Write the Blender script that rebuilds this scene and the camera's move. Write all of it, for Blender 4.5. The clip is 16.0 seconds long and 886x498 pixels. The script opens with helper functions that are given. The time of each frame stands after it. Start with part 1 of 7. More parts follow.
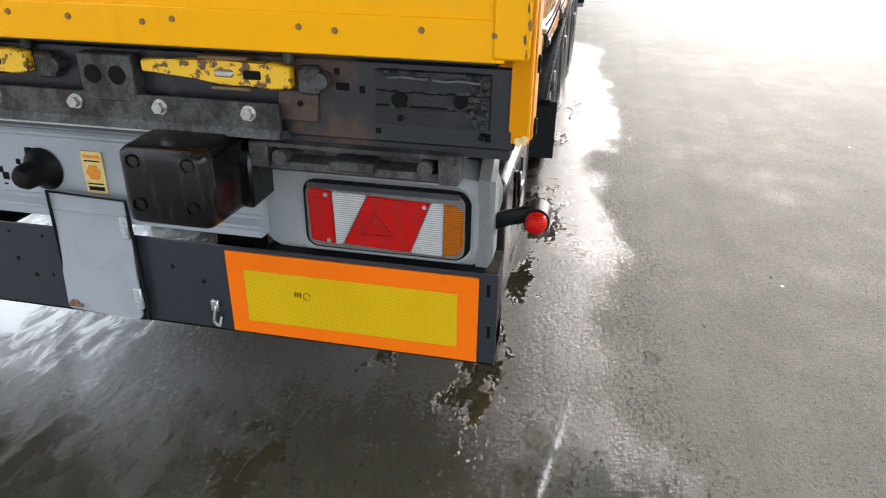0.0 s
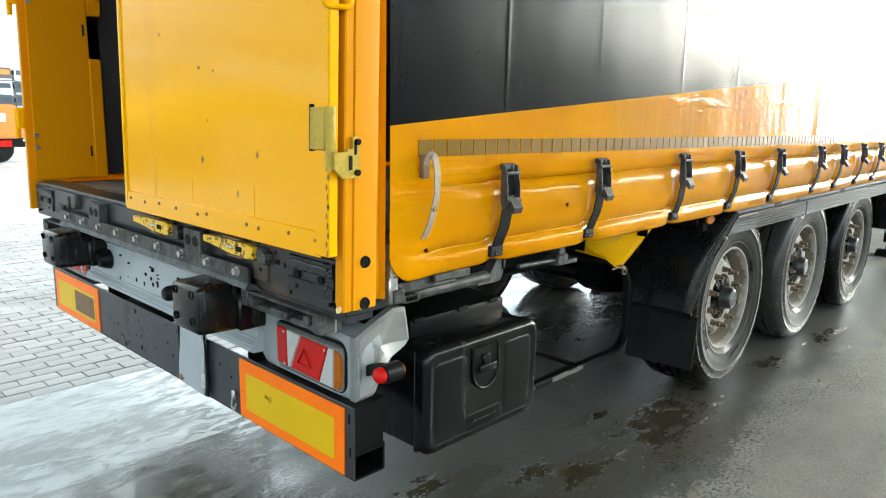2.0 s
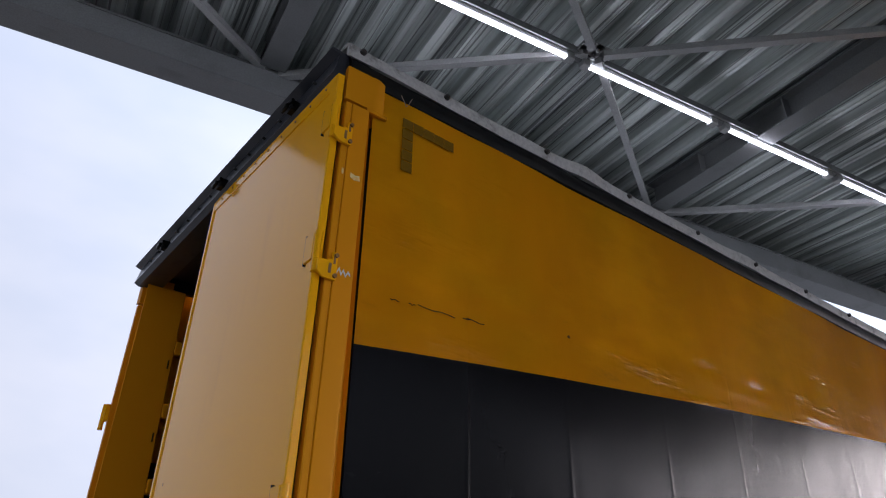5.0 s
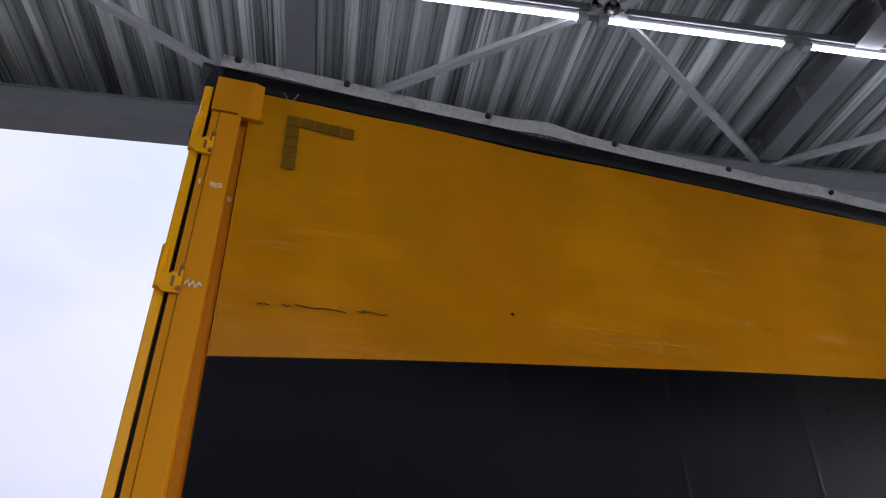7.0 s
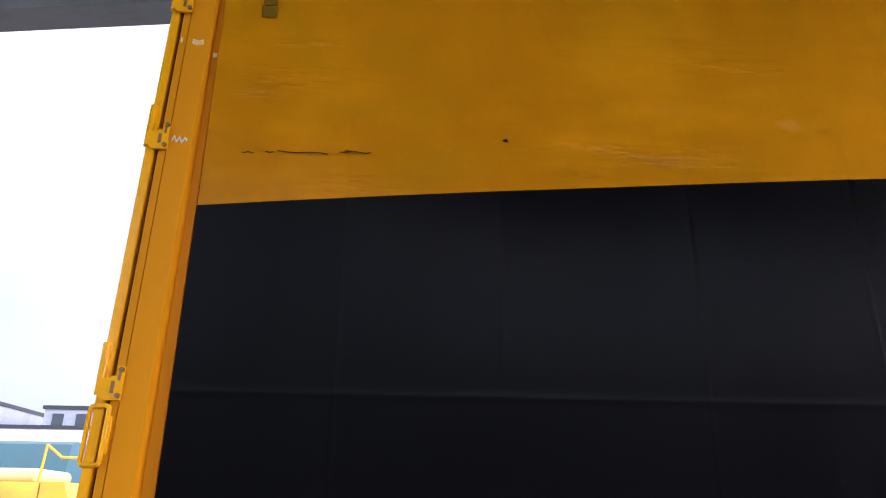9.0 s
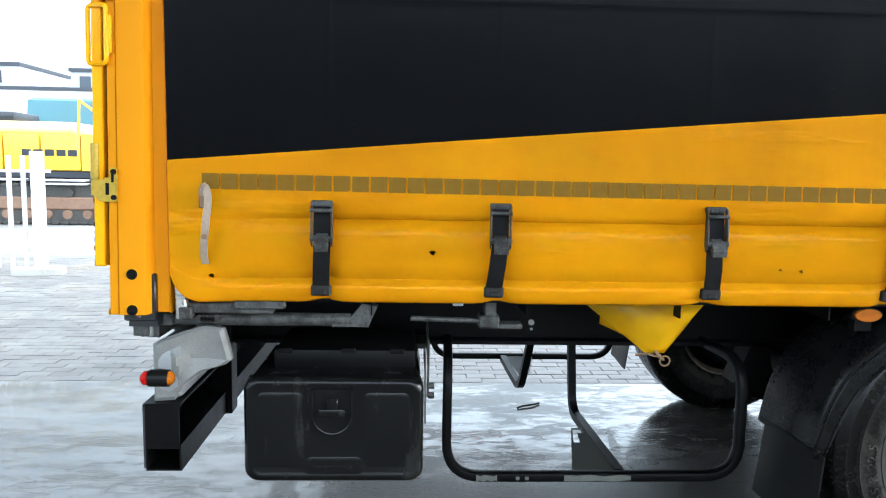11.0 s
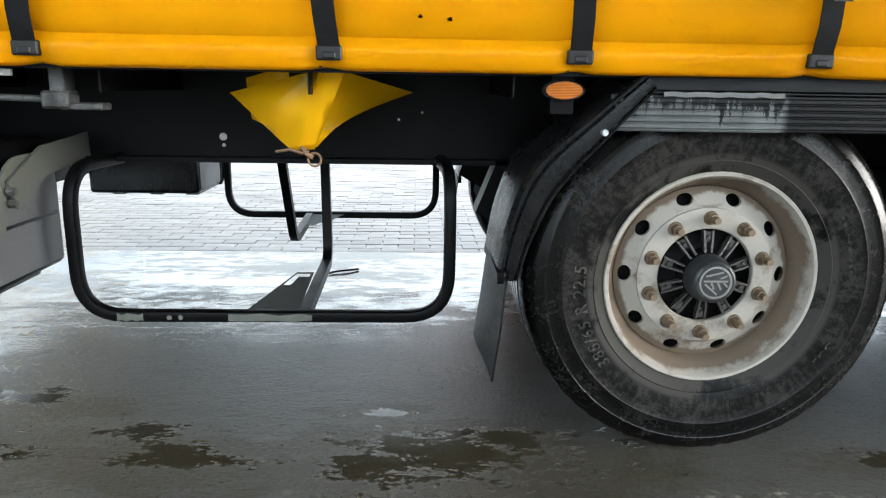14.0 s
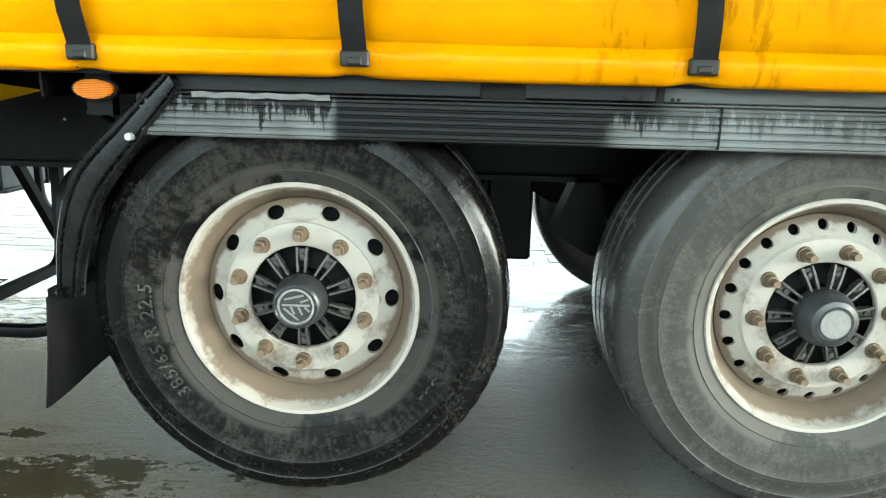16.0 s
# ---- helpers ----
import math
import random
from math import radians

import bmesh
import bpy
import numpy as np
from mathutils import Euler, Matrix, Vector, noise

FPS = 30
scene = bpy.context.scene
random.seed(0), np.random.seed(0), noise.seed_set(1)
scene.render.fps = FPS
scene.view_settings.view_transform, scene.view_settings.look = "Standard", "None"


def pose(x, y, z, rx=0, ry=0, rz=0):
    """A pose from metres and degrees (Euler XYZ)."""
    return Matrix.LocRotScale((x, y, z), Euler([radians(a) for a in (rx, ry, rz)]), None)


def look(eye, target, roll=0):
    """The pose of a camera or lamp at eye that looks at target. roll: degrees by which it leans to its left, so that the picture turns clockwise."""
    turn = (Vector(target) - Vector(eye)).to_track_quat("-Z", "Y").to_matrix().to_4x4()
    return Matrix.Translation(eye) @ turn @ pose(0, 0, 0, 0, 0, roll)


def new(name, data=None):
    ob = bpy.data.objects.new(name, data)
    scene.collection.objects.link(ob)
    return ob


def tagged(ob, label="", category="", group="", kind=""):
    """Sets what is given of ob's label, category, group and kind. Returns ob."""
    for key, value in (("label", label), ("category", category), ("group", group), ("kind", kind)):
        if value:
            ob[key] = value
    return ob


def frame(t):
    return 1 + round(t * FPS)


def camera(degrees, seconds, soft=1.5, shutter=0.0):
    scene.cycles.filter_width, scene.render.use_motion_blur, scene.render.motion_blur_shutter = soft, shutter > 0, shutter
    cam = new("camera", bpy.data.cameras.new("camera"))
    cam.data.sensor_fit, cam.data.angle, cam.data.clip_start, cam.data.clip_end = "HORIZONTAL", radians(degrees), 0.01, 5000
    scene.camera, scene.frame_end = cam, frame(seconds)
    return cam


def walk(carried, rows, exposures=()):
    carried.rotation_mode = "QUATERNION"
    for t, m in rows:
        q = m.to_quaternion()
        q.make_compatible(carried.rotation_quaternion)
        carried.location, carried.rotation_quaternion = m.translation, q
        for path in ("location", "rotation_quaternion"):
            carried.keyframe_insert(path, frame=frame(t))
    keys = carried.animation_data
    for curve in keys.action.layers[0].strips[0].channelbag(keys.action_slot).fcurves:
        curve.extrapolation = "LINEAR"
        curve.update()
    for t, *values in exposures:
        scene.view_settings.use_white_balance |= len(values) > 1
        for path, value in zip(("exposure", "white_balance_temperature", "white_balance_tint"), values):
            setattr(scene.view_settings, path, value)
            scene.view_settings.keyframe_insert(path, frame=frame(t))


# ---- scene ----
cam = camera(64.6, 16.0, soft=1.1)
PATH = [
    (0, (-1.263, -0.1, 1.407), (0.501, 0.268, 0.539), 0.8),
    (0.5, (-1.255, -0.503, 1.423), (0.42, 0.173, 0.565), 0.9),
    (1, (-1.175, -0.918, 1.468), (0.39, 0.0, 0.626), 1.0),
    (1.5, (-1.11, -1.24, 1.516), (0.345, -0.067, 0.803), 1.0),
    (2, (-1.161, -1.4, 1.554), (0.257, -0.041, 1.175), 1.2),
    (2.5, (-1.22, -1.491, 1.63), (0.198, -0.08, 1.65), 0.9),
    (3, (-1.237, -1.599, 1.73), (0.156, -0.195, 2.03), 1.0),
    (3.5, (-1.258, -1.687, 1.781), (0.078, -0.31, 2.348), 0.9),
    (4, (-1.235, -1.726, 1.798), (0.012, -0.399, 2.625), 0.5),
    (4.2, (-1.226, -1.75, 1.794), (-0.012, -0.441, 2.695), 0.5),
    (6.3, (-0.308, -2.117, 1.803), (0.437, -0.553, 2.804), -0.6),
    (6.5, (-0.187, -2.128, 1.797), (0.493, -0.554, 2.826), -0.6),
    (7, (0.155, -2.134, 1.775), (0.704, -0.518, 2.817), -0.7),
    (7.5, (0.435, -2.149, 1.76), (0.788, -0.476, 2.798), -0.4),
    (8, (0.664, -2.146, 1.768), (0.872, -0.384, 2.691), 0.1),
    (8.2, (0.7, -2.152, 1.765), (0.874, -0.368, 2.652), 0.4),
    (10.3, (0.846, -2.176, 1.549), (0.952, -0.188, 1.744), 1.0),
    (10.5, (0.855, -2.175, 1.542), (0.949, -0.18, 1.642), 1.0),
    (11, (0.856, -2.179, 1.506), (0.949, -0.194, 1.281), 1.1),
    (11.5, (0.895, -2.161, 1.393), (0.962, -0.24, 0.841), 1.1),
    (12, (1.037, -2.06, 1.159), (1.097, -0.164, 0.525), 0.7),
    (12.5, (1.25, -2.011, 1.017), (1.294, -0.099, 0.434), 0.8),
    (13, (1.51, -1.952, 1.029), (1.575, -0.024, 0.501), 0.8),
    (13.5, (1.783, -1.884, 1.053), (1.839, 0.052, 0.555), 1.0),
    (14, (2.047, -1.715, 1.049), (2.12, 0.231, 0.593), 0.9),
    (14.5, (2.308, -1.651, 1.062), (2.387, 0.296, 0.609), 1.3),
    (15, (2.627, -1.627, 1.103), (2.64, 0.319, 0.643), 1.5),
    (15.5, (2.934, -1.568, 1.076), (2.873, 0.375, 0.608), 1.5),
    (16, (3.264, -1.515, 1.07), (3.218, 0.432, 0.613), 1.5),
]
EXPOSURES = [(0, 2.08, 6600, 15), (0.5, 2.1, 6550, 14), (1, 2.46, 6450, 6), (1.5, 2.78, 6450, 1), (2, 2.24, 6400, 1), (2.5, 1.48, 6400, 13), (3, 0.99, 6350, 17), (3.5, 0.81, 6250, 19), (4, 0.52, 6200, 22), (6.3, 0.56, 6100, 24), (7, 0.77, 6100, 27), (7.5, 0.87, 6100, 29), (8.2, 0.99, 6150, 30),
             (10.3, 2.16, 6100, 13), (11, 2.22, 5900, 7), (12, 2.4, 5850, 8), (12.5, 2.5, 5950, 9), (13, 2.48, 6050, 9), (14, 2.4, 6250, 8), (14.5, 2.43, 6400, 5), (15, 2.63, 6450, 0), (15.5, 2.94, 6400, -5), (16, 3.1, 6350, -4)]
walk(cam, [(t, look(eye, target, roll)) for t, eye, target, roll in PATH], EXPOSURES)

# ---- light ----
world = bpy.data.worlds.new("overcast_sky")
scene.world = world
world.use_nodes = True
wt = world.node_tree
w_back = wt.nodes["Background"]
w_sky = wt.nodes.new("ShaderNodeTexSky")
w_sky.sky_type, w_sky.sun_disc = "NISHITA", False
w_sky.sun_elevation, w_sky.sun_rotation = radians(11), radians(108)
w_sky.dust_density, w_sky.air_density = 3.0, 1.2
w_co = wt.nodes.new("ShaderNodeTexCoord")
w_map = wt.nodes.new("ShaderNodeMapping")
w_map.inputs["Scale"].default_value = (1, 1, 2.2)
w_noise = wt.nodes.new("ShaderNodeTexNoise")
w_noise.inputs["Scale"].default_value, w_noise.inputs["Detail"].default_value = 1.7, 5
w_ramp = wt.nodes.new("ShaderNodeValToRGB")
w_ramp.color_ramp.elements[0].position, w_ramp.color_ramp.elements[0].color = 0.32, (6.1, 7.5, 8.9, 1)
w_ramp.color_ramp.elements[1].position, w_ramp.color_ramp.elements[1].color = 0.68, (9.3, 10.0, 10.4, 1)
w_mix = wt.nodes.new("ShaderNodeMix")
w_mix.data_type = "RGBA"
w_mix.inputs["Factor"].default_value = 0.88
wt.links.new(w_co.outputs["Generated"], w_map.inputs["Vector"])
wt.links.new(w_map.outputs["Vector"], w_noise.inputs["Vector"])
wt.links.new(w_noise.outputs["Fac"], w_ramp.inputs["Fac"])
wt.links.new(w_sky.outputs["Color"], w_mix.inputs["A"])
wt.links.new(w_ramp.outputs["Color"], w_mix.inputs["B"])
w_dot = wt.nodes.new("ShaderNodeVectorMath")
w_dot.operation = "DOT_PRODUCT"
w_dot.inputs[1].default_value = Vector((0.62, -0.76, 0.18)).normalized()
w_side = wt.nodes.new("ShaderNodeMapRange")
w_side.inputs["From Min"].default_value, w_side.inputs["From Max"].default_value = -1.0, 1.0
w_side.inputs["To Min"].default_value, w_side.inputs["To Max"].default_value = 0.47, 1.85
w_scale = wt.nodes.new("ShaderNodeVectorMath")
w_scale.operation = "SCALE"
wt.links.new(w_co.outputs["Generated"], w_dot.inputs[0])
wt.links.new(w_dot.outputs["Value"], w_side.inputs["Value"])
wt.links.new(w_mix.outputs["Result"], w_scale.inputs[0])
wt.links.new(w_side.outputs["Result"], w_scale.inputs["Scale"])
wt.links.new(w_scale.outputs["Vector"], w_back.inputs["Color"])
w_back.inputs["Strength"].default_value = 0.09

sun = new("sun", bpy.data.lights.new("sun", "SUN"))
# the bright part of the cloud cover, past the canopy's open side
sun.data.energy, sun.data.angle, sun.data.color = 1.9, radians(42), (1.0, 0.975, 0.94)
sun.matrix_world = look((28.0, -9.4, 5.6), (0, 0, 0))


# ---- materials ----
class Nodes:
    """Short hand for one material's node tree."""

    def __init__(self, name):
        self.mat = bpy.data.materials.new(name)
        self.mat.use_nodes = True
        self.t = self.mat.node_tree
        self.b = self.t.nodes["Principled BSDF"]
        self.co = self.t.nodes.new("ShaderNodeTexCoord").outputs["Object"]

    def put(self, socket, value):
        if hasattr(value, "links"):
            self.t.links.new(value, socket)
        else:
            socket.default_value = value

    def vec(self, scale=(1, 1, 1), offset=(0, 0, 0)):
        n = self.t.nodes.new("ShaderNodeMapping")
        self.t.links.new(self.co, n.inputs["Vector"])
        n.inputs["Scale"].default_value, n.inputs["Location"].default_value = scale, offset
        return n.outputs["Vector"]

    def noise(self, scale, detail=4, stretch=(1, 1, 1), offset=(0, 0, 0), rough=0.55, warp=0.0):
        n = self.t.nodes.new("ShaderNodeTexNoise")
        self.t.links.new(self.vec(stretch, offset), n.inputs["Vector"])
        n.inputs["Scale"].default_value, n.inputs["Detail"].default_value = scale, detail
        n.inputs["Roughness"].default_value, n.inputs["Distortion"].default_value = rough, warp
        return n.outputs["Fac"]

    def math(self, op, a, b=0.0, c=0.0):
        n = self.t.nodes.new("ShaderNodeMath")
        n.operation = op
        for socket, v in zip(n.inputs, (a, b, c)):
            self.put(socket, v)
        return n.outputs[0]

    def span(self, value, low, high, out0=0.0, out1=1.0):
        n = self.t.nodes.new("ShaderNodeMapRange")
        n.interpolation_type = "SMOOTHSTEP"
        for key, v in (("Value", value), ("From Min", low), ("From Max", high), ("To Min", out0), ("To Max", out1)):
            self.put(n.inputs[key], v)
        return n.outputs["Result"]

    def mix(self, fac, a, b):
        n = self.t.nodes.new("ShaderNodeMix")
        n.data_type = "RGBA"
        self.put(n.inputs["Factor"], fac)
        for key, v in (("A", a), ("B", b)):
            self.put(n.inputs[key], (*v, 1) if isinstance(v, tuple) else v)
        return n.outputs["Result"]

    def axes(self):
        n = self.t.nodes.new("ShaderNodeSeparateXYZ")
        self.t.links.new(self.co, n.inputs[0])
        return n.outputs[0], n.outputs[1], n.outputs[2]

    def island(self):
        return self.t.nodes.new("ShaderNodeNewGeometry").outputs["Random Per Island"]

    def chance(self):
        return self.t.nodes.new("ShaderNodeObjectInfo").outputs["Random"]

    def facing(self):
        return self.t.nodes.new("ShaderNodeLayerWeight").outputs["Facing"]

    def bump(self, height, strength=0.3, distance=0.01):
        n = self.t.nodes.new("ShaderNodeBump")
        n.inputs["Strength"].default_value, n.inputs["Distance"].default_value = strength, distance
        self.put(n.inputs["Height"], height)
        if self.b.inputs["Normal"].links:
            self.t.links.new(self.b.inputs["Normal"].links[0].from_socket, n.inputs["Normal"])
        self.t.links.new(n.outputs["Normal"], self.b.inputs["Normal"])

    def set(self, **values):
        names = {"color": "Base Color", "rough": "Roughness", "metal": "Metallic", "coat": "Coat Weight", "coat_rough": "Coat Roughness",
                 "glow": "Emission Color", "power": "Emission Strength", "spec": "Specular IOR Level", "through": "Transmission Weight"}
        for key, v in values.items():
            self.put(self.b.inputs[names[key]], (*v, 1) if isinstance(v, tuple) else v)
        return self.mat


def worn(name, color, rough=0.5, metal=0.0, dirt=(0.12, 0.1, 0.08), amount=0.35, size=6.0, grain=90.0, relief=0.15, coat=0.0, streak=(1, 1, 1), spec=0.5, tone=0.12):
    """A painted, rubber or metal surface with stains and fine grain."""
    n = Nodes(name)
    big = n.noise(size, 6, streak, rough=0.65)
    fine = n.noise(grain, 3)
    stain = n.math("MULTIPLY", n.span(big, 0.48, 0.78), amount)
    tone = n.mix(n.span(fine, 0.3, 0.7), tuple(c * (1 - tone) for c in color), tuple(min(1, c * (1 + tone * 0.7)) for c in color))
    n.set(color=n.mix(stain, tone, dirt), metal=metal, coat=coat, coat_rough=0.15, spec=spec,
          rough=n.math("ADD", n.span(fine, 0.2, 0.8, rough * 0.85, rough * 1.1), n.math("MULTIPLY", stain, 0.35)))
    if relief:
        n.bump(fine, relief, 0.002)
    return n.mat


YELLOW = (0.88, 0.4, 0.0015)


def make_yellow_paint(name, low, high, spec, paint):
    n = Nodes(name)
    big, fine = n.noise(2.2, 6, (1, 1, 0.5), rough=0.6), n.noise(60, 3)
    drip = n.noise(16, 5, (1, 1, 0.06))
    dirt = n.math("MULTIPLY", n.span(big, 0.5, 0.8), n.span(drip, 0.45, 0.75))
    chips = n.span(n.noise(22, 6, rough=0.7), 0.74, 0.75)
    color = n.mix(n.math("MULTIPLY", dirt, 0.35), paint, (0.5, 0.2, 0.008))
    color = n.mix(n.math("MULTIPLY", chips, 0.8), color, (0.09, 0.06, 0.04))
    n.set(color=color, rough=n.math("ADD", n.span(fine, 0.2, 0.8, low, high), n.math("MULTIPLY", dirt, 0.3)), spec=n.math("ADD", spec, n.math("MULTIPLY", n.math("POWER", n.facing(), 3.0), 0.3)))
    n.bump(n.noise(3.5, 3), 0.12, 0.006)
    return n.mat


def make_curtain(name, color, dust, spec, dented=0.12, gloss=0.35, low=0.11, high=0.18, waves=0.13):
    n = Nodes(name)
    wave = n.noise(1.3, 4, (1.0, 1, 0.45), rough=0.5)
    fold = n.noise(5, 3, (1.6, 1, 0.5))
    weave = n.noise(260, 2)
    stain = n.math("MULTIPLY", n.span(n.noise(9, 7, (0.35, 1, 1), rough=0.7), 0.6, 0.8), 0.35)
    # soft reflections on the sheet, put into its colour: darker stretches, then lighter clouds
    tone = n.mix(n.span(wave, 0.3, 0.7), tuple(c * k for c, k in zip(color, (0.84, 0.78, 1.0))), color)
    cloudy_gleam = n.math("MULTIPLY", n.span(n.math("ADD", n.math("MULTIPLY", n.noise(0.9, 3, (1, 1, 1.6), (3, 0, 1)), 0.7), n.math("MULTIPLY", n.noise(5.5, 4, (0.5, 1, 1.4)), 0.3)), 0.46, 0.64), 0.5)
    tone = n.mix(cloudy_gleam, tone, tuple(min(1.0, c * 1.2) for c in color))
    x, y, z = n.axes()
    smear = n.span(n.noise(15, 6, (1.6, 1, 0.35), rough=0.7), 0.52, 0.62)
    crumpled = n.math("MULTIPLY", n.math("MULTIPLY", n.span(x, 3.42, 3.62), n.span(x, 4.15, 3.85)), n.span(z, 1.46, 1.36))
    seamed = n.math("MULTIPLY", n.math("MULTIPLY", n.span(z, 1.135, 1.155), n.span(z, 1.185, 1.168)), n.span(n.noise(3, 6, (1, 1, 0.1), rough=0.7), 0.45, 0.75))
    grime = n.math("MULTIPLY", n.math("MAXIMUM", n.math("MULTIPLY", crumpled, smear), n.math("MULTIPLY", seamed, 0.4)), 0.6)
    tone = n.mix(grime, tone, tuple(c * k for c, k in zip(color, (0.42, 0.36, 0.5))))
    n.set(color=n.mix(stain, tone, dust), rough=n.math("ADD", n.span(wave, 0.3, 0.7, low, high), n.math("MULTIPLY", stain, 0.4)), spec=n.math("ADD", spec, n.math("MULTIPLY", n.math("POWER", n.facing(), 3.0), gloss)))
    dents = n.span(n.noise(3.2, 4, (0.4, 1, 2.0), rough=0.55), 0.54, 0.72)
    n.bump(dents, dented, 0.012)
    n.bump(wave, waves, 0.05)
    n.bump(fold, waves * 1.15, 0.015)
    n.bump(weave, 0.03, 0.0006)
    return n.mat


def make_concrete():
    """Worn yard concrete: dry where people walk, a film of rain under the trailer, shallow pools along its side."""
    n = Nodes("wet_concrete")
    x, y, z = n.axes()
    broad, middle, fine = n.noise(0.55, 6), n.noise(3.2, 8, rough=0.68), n.noise(60, 5, rough=0.7)
    speck = n.noise(52, 5, (0.8, 1.2, 1), rough=0.62)
    ragged = n.noise(5.5, 8, (0.8, 1.2, 1), rough=0.68, warp=0.3)
    edge = n.noise(1.3, 6, (0.6, 1, 1), rough=0.6)

    def blob(cx, cy, rx, ry):
        u = n.math("MULTIPLY", n.math("SUBTRACT", x, cx), 1 / rx)
        v = n.math("MULTIPLY", n.math("SUBTRACT", y, cy), 1 / ry)
        return n.math("SUBTRACT", 1.0, n.math("SQRT", n.math("ADD", n.math("MULTIPLY", u, u), n.math("MULTIPLY", v, v))))

    def joined(blobs):
        out = -1.0
        for b in blobs:
            out = n.math("MAXIMUM", out, blob(*b))
        return out

    # rain film: all ground behind a wandering line, its border broken into spots
    line = n.math("ADD", n.math("ADD", y, n.span(x, 0.7, 0.1, 0.1, 0.38)), n.math("MULTIPLY", n.math("SUBTRACT", edge, 0.5), 0.8))
    band = n.math("MULTIPLY", n.span(line, -0.5, 0.35), n.span(x, 9.5, 5.5))
    film = n.span(n.math("ADD", n.math("MULTIPLY", band, 0.62), n.math("ADD", n.math("MULTIPLY", speck, 0.62), n.math("MULTIPLY", ragged, 0.3))), 0.73, 0.78)
    drops = n.math("MULTIPLY", n.span(n.math("ADD", speck, n.math("MULTIPLY", n.math("SUBTRACT", ragged, 0.5), 0.25)), 0.535, 0.56), n.math("MULTIPLY", n.span(line, -0.45, -0.1), n.span(line, 0.6, 0.15)))
    # standing water
    pool = joined(((2.15, 0.08, 0.8, 0.36), (1.38, 0.1, 0.5, 0.2), (0.68, 0.14, 0.6, 0.25), (0.85, 0.44, 0.35, 0.12), (0.02, 1.15, 0.45, 0.5), (0.12, 0.62, 0.45, 0.3), (0.3, 0.2, 0.7, 0.45), (2.72, 0.34, 0.3, 0.2),
                   (3.45, 0.08, 0.4, 0.1), (0.90, -0.40, 0.055, 0.04), (4.4, 0.0, 0.5, 0.12), (1.9, 0.42, 0.25, 0.06)))
    torn = n.noise(11, 8, (0.6, 1.5, 1), rough=0.72, warp=0.5)
    shore = n.math("ADD", n.math("MULTIPLY", torn, 0.75), n.math("ADD", n.math("MULTIPLY", ragged, 0.5), n.math("MULTIPLY", speck, 0.35)))
    sunk = joined(((0.73, 0.53, 0.3, 0.14), (0.63, 0.17, 0.55, 0.17), (1.19, 0.285, 0.26, 0.1), (1.37, 0.13, 0.32, 0.13), (2.15, 0.12, 0.75, 0.3), (0.89, -0.39, 0.06, 0.045), (1.95, 0.4, 0.2, 0.05), (0.1, 0.75, 0.4, 0.2), (3.45, 0.08, 0.4, 0.1), (4.4, 0.0, 0.5, 0.12)))
    deep = n.span(n.math("ADD", n.math("MULTIPLY", sunk, 0.3), shore), 0.965, 0.99)
    pool = n.span(n.math("ADD", n.math("MULTIPLY", pool, 0.5), shore), 0.85, 0.93)
    # open water that mirrors the sky, under the trailer and beyond
    sheen = n.math("MULTIPLY", n.math("MULTIPLY", n.span(y, 1.5, 2.0), n.span(y, 3.0, 2.6)), n.span(x, -1.2, 0.0))
    sheen = n.math("MAXIMUM", sheen, n.math("MULTIPLY", n.span(x, 0.45, -0.1), n.math("MULTIPLY", n.span(y, -0.1, 0.4), 0.75)))
    sheen = n.math("MULTIPLY", n.span(n.math("ADD", n.math("MULTIPLY", sheen, 0.3), n.math("ADD", n.math("MULTIPLY", middle, 0.5), n.math("MULTIPLY", n.noise(1.6, 5, (0.5, 1.3, 1)), 0.6))), 0.60, 0.88), n.span(x, 7, 5))
    dry = n.mix(n.span(middle, 0.3, 0.75), (0.195, 0.181, 0.15), (0.285, 0.265, 0.225))
    dry = n.mix(n.math("MULTIPLY", n.span(broad, 0.4, 0.7), 0.5), dry, (0.15, 0.141, 0.12))
    dry = n.mix(n.math("MULTIPLY", n.span(fine, 0.5, 0.7), 0.6), dry, (0.055, 0.052, 0.045))
    dry = n.mix(n.math("MULTIPLY", n.span(torn, 0.55, 0.75), 0.35), dry, (0.2, 0.19, 0.168))
    tracks = n.noise(2.0, 6, (0.08, 2.5, 1), rough=0.6)
    dry = n.mix(n.math("MULTIPLY", n.span(tracks, 0.52, 0.68), 0.3), dry, (0.098, 0.093, 0.082))
    grit = n.noise(230, 3, rough=0.7)
    dry = n.mix(n.math("MULTIPLY", n.span(grit, 0.5, 0.68), 0.55), dry, (0.30, 0.287, 0.255))
    dry = n.mix(n.math("MULTIPLY", n.span(grit, 0.5, 0.34), 0.5), dry, (0.05, 0.047, 0.041))
    color = n.mix(n.math("MULTIPLY", film, 0.8), dry, (0.036, 0.035, 0.033))
    color = n.mix(n.math("MULTIPLY", drops, 0.8), color, (0.055, 0.052, 0.044))
    color = n.mix(n.math("MULTIPLY", pool, n.span(speck, 0.4, 0.58, 0.62, 0.9)), color, (0.044, 0.038, 0.026))
    color = n.mix(n.math("MULTIPLY", deep, 0.7), color, (0.03, 0.024, 0.012))
    rough = n.span(fine, 0.2, 0.8, 0.55, 0.75)
    rough = n.math("SUBTRACT", rough, n.math("MULTIPLY", film, 0.32))
    patchy = n.math("ADD", n.math("MULTIPLY", torn, 0.45), n.math("MULTIPLY", n.noise(1.9, 6, (0.5, 1.5, 1), rough=0.62), 0.55))
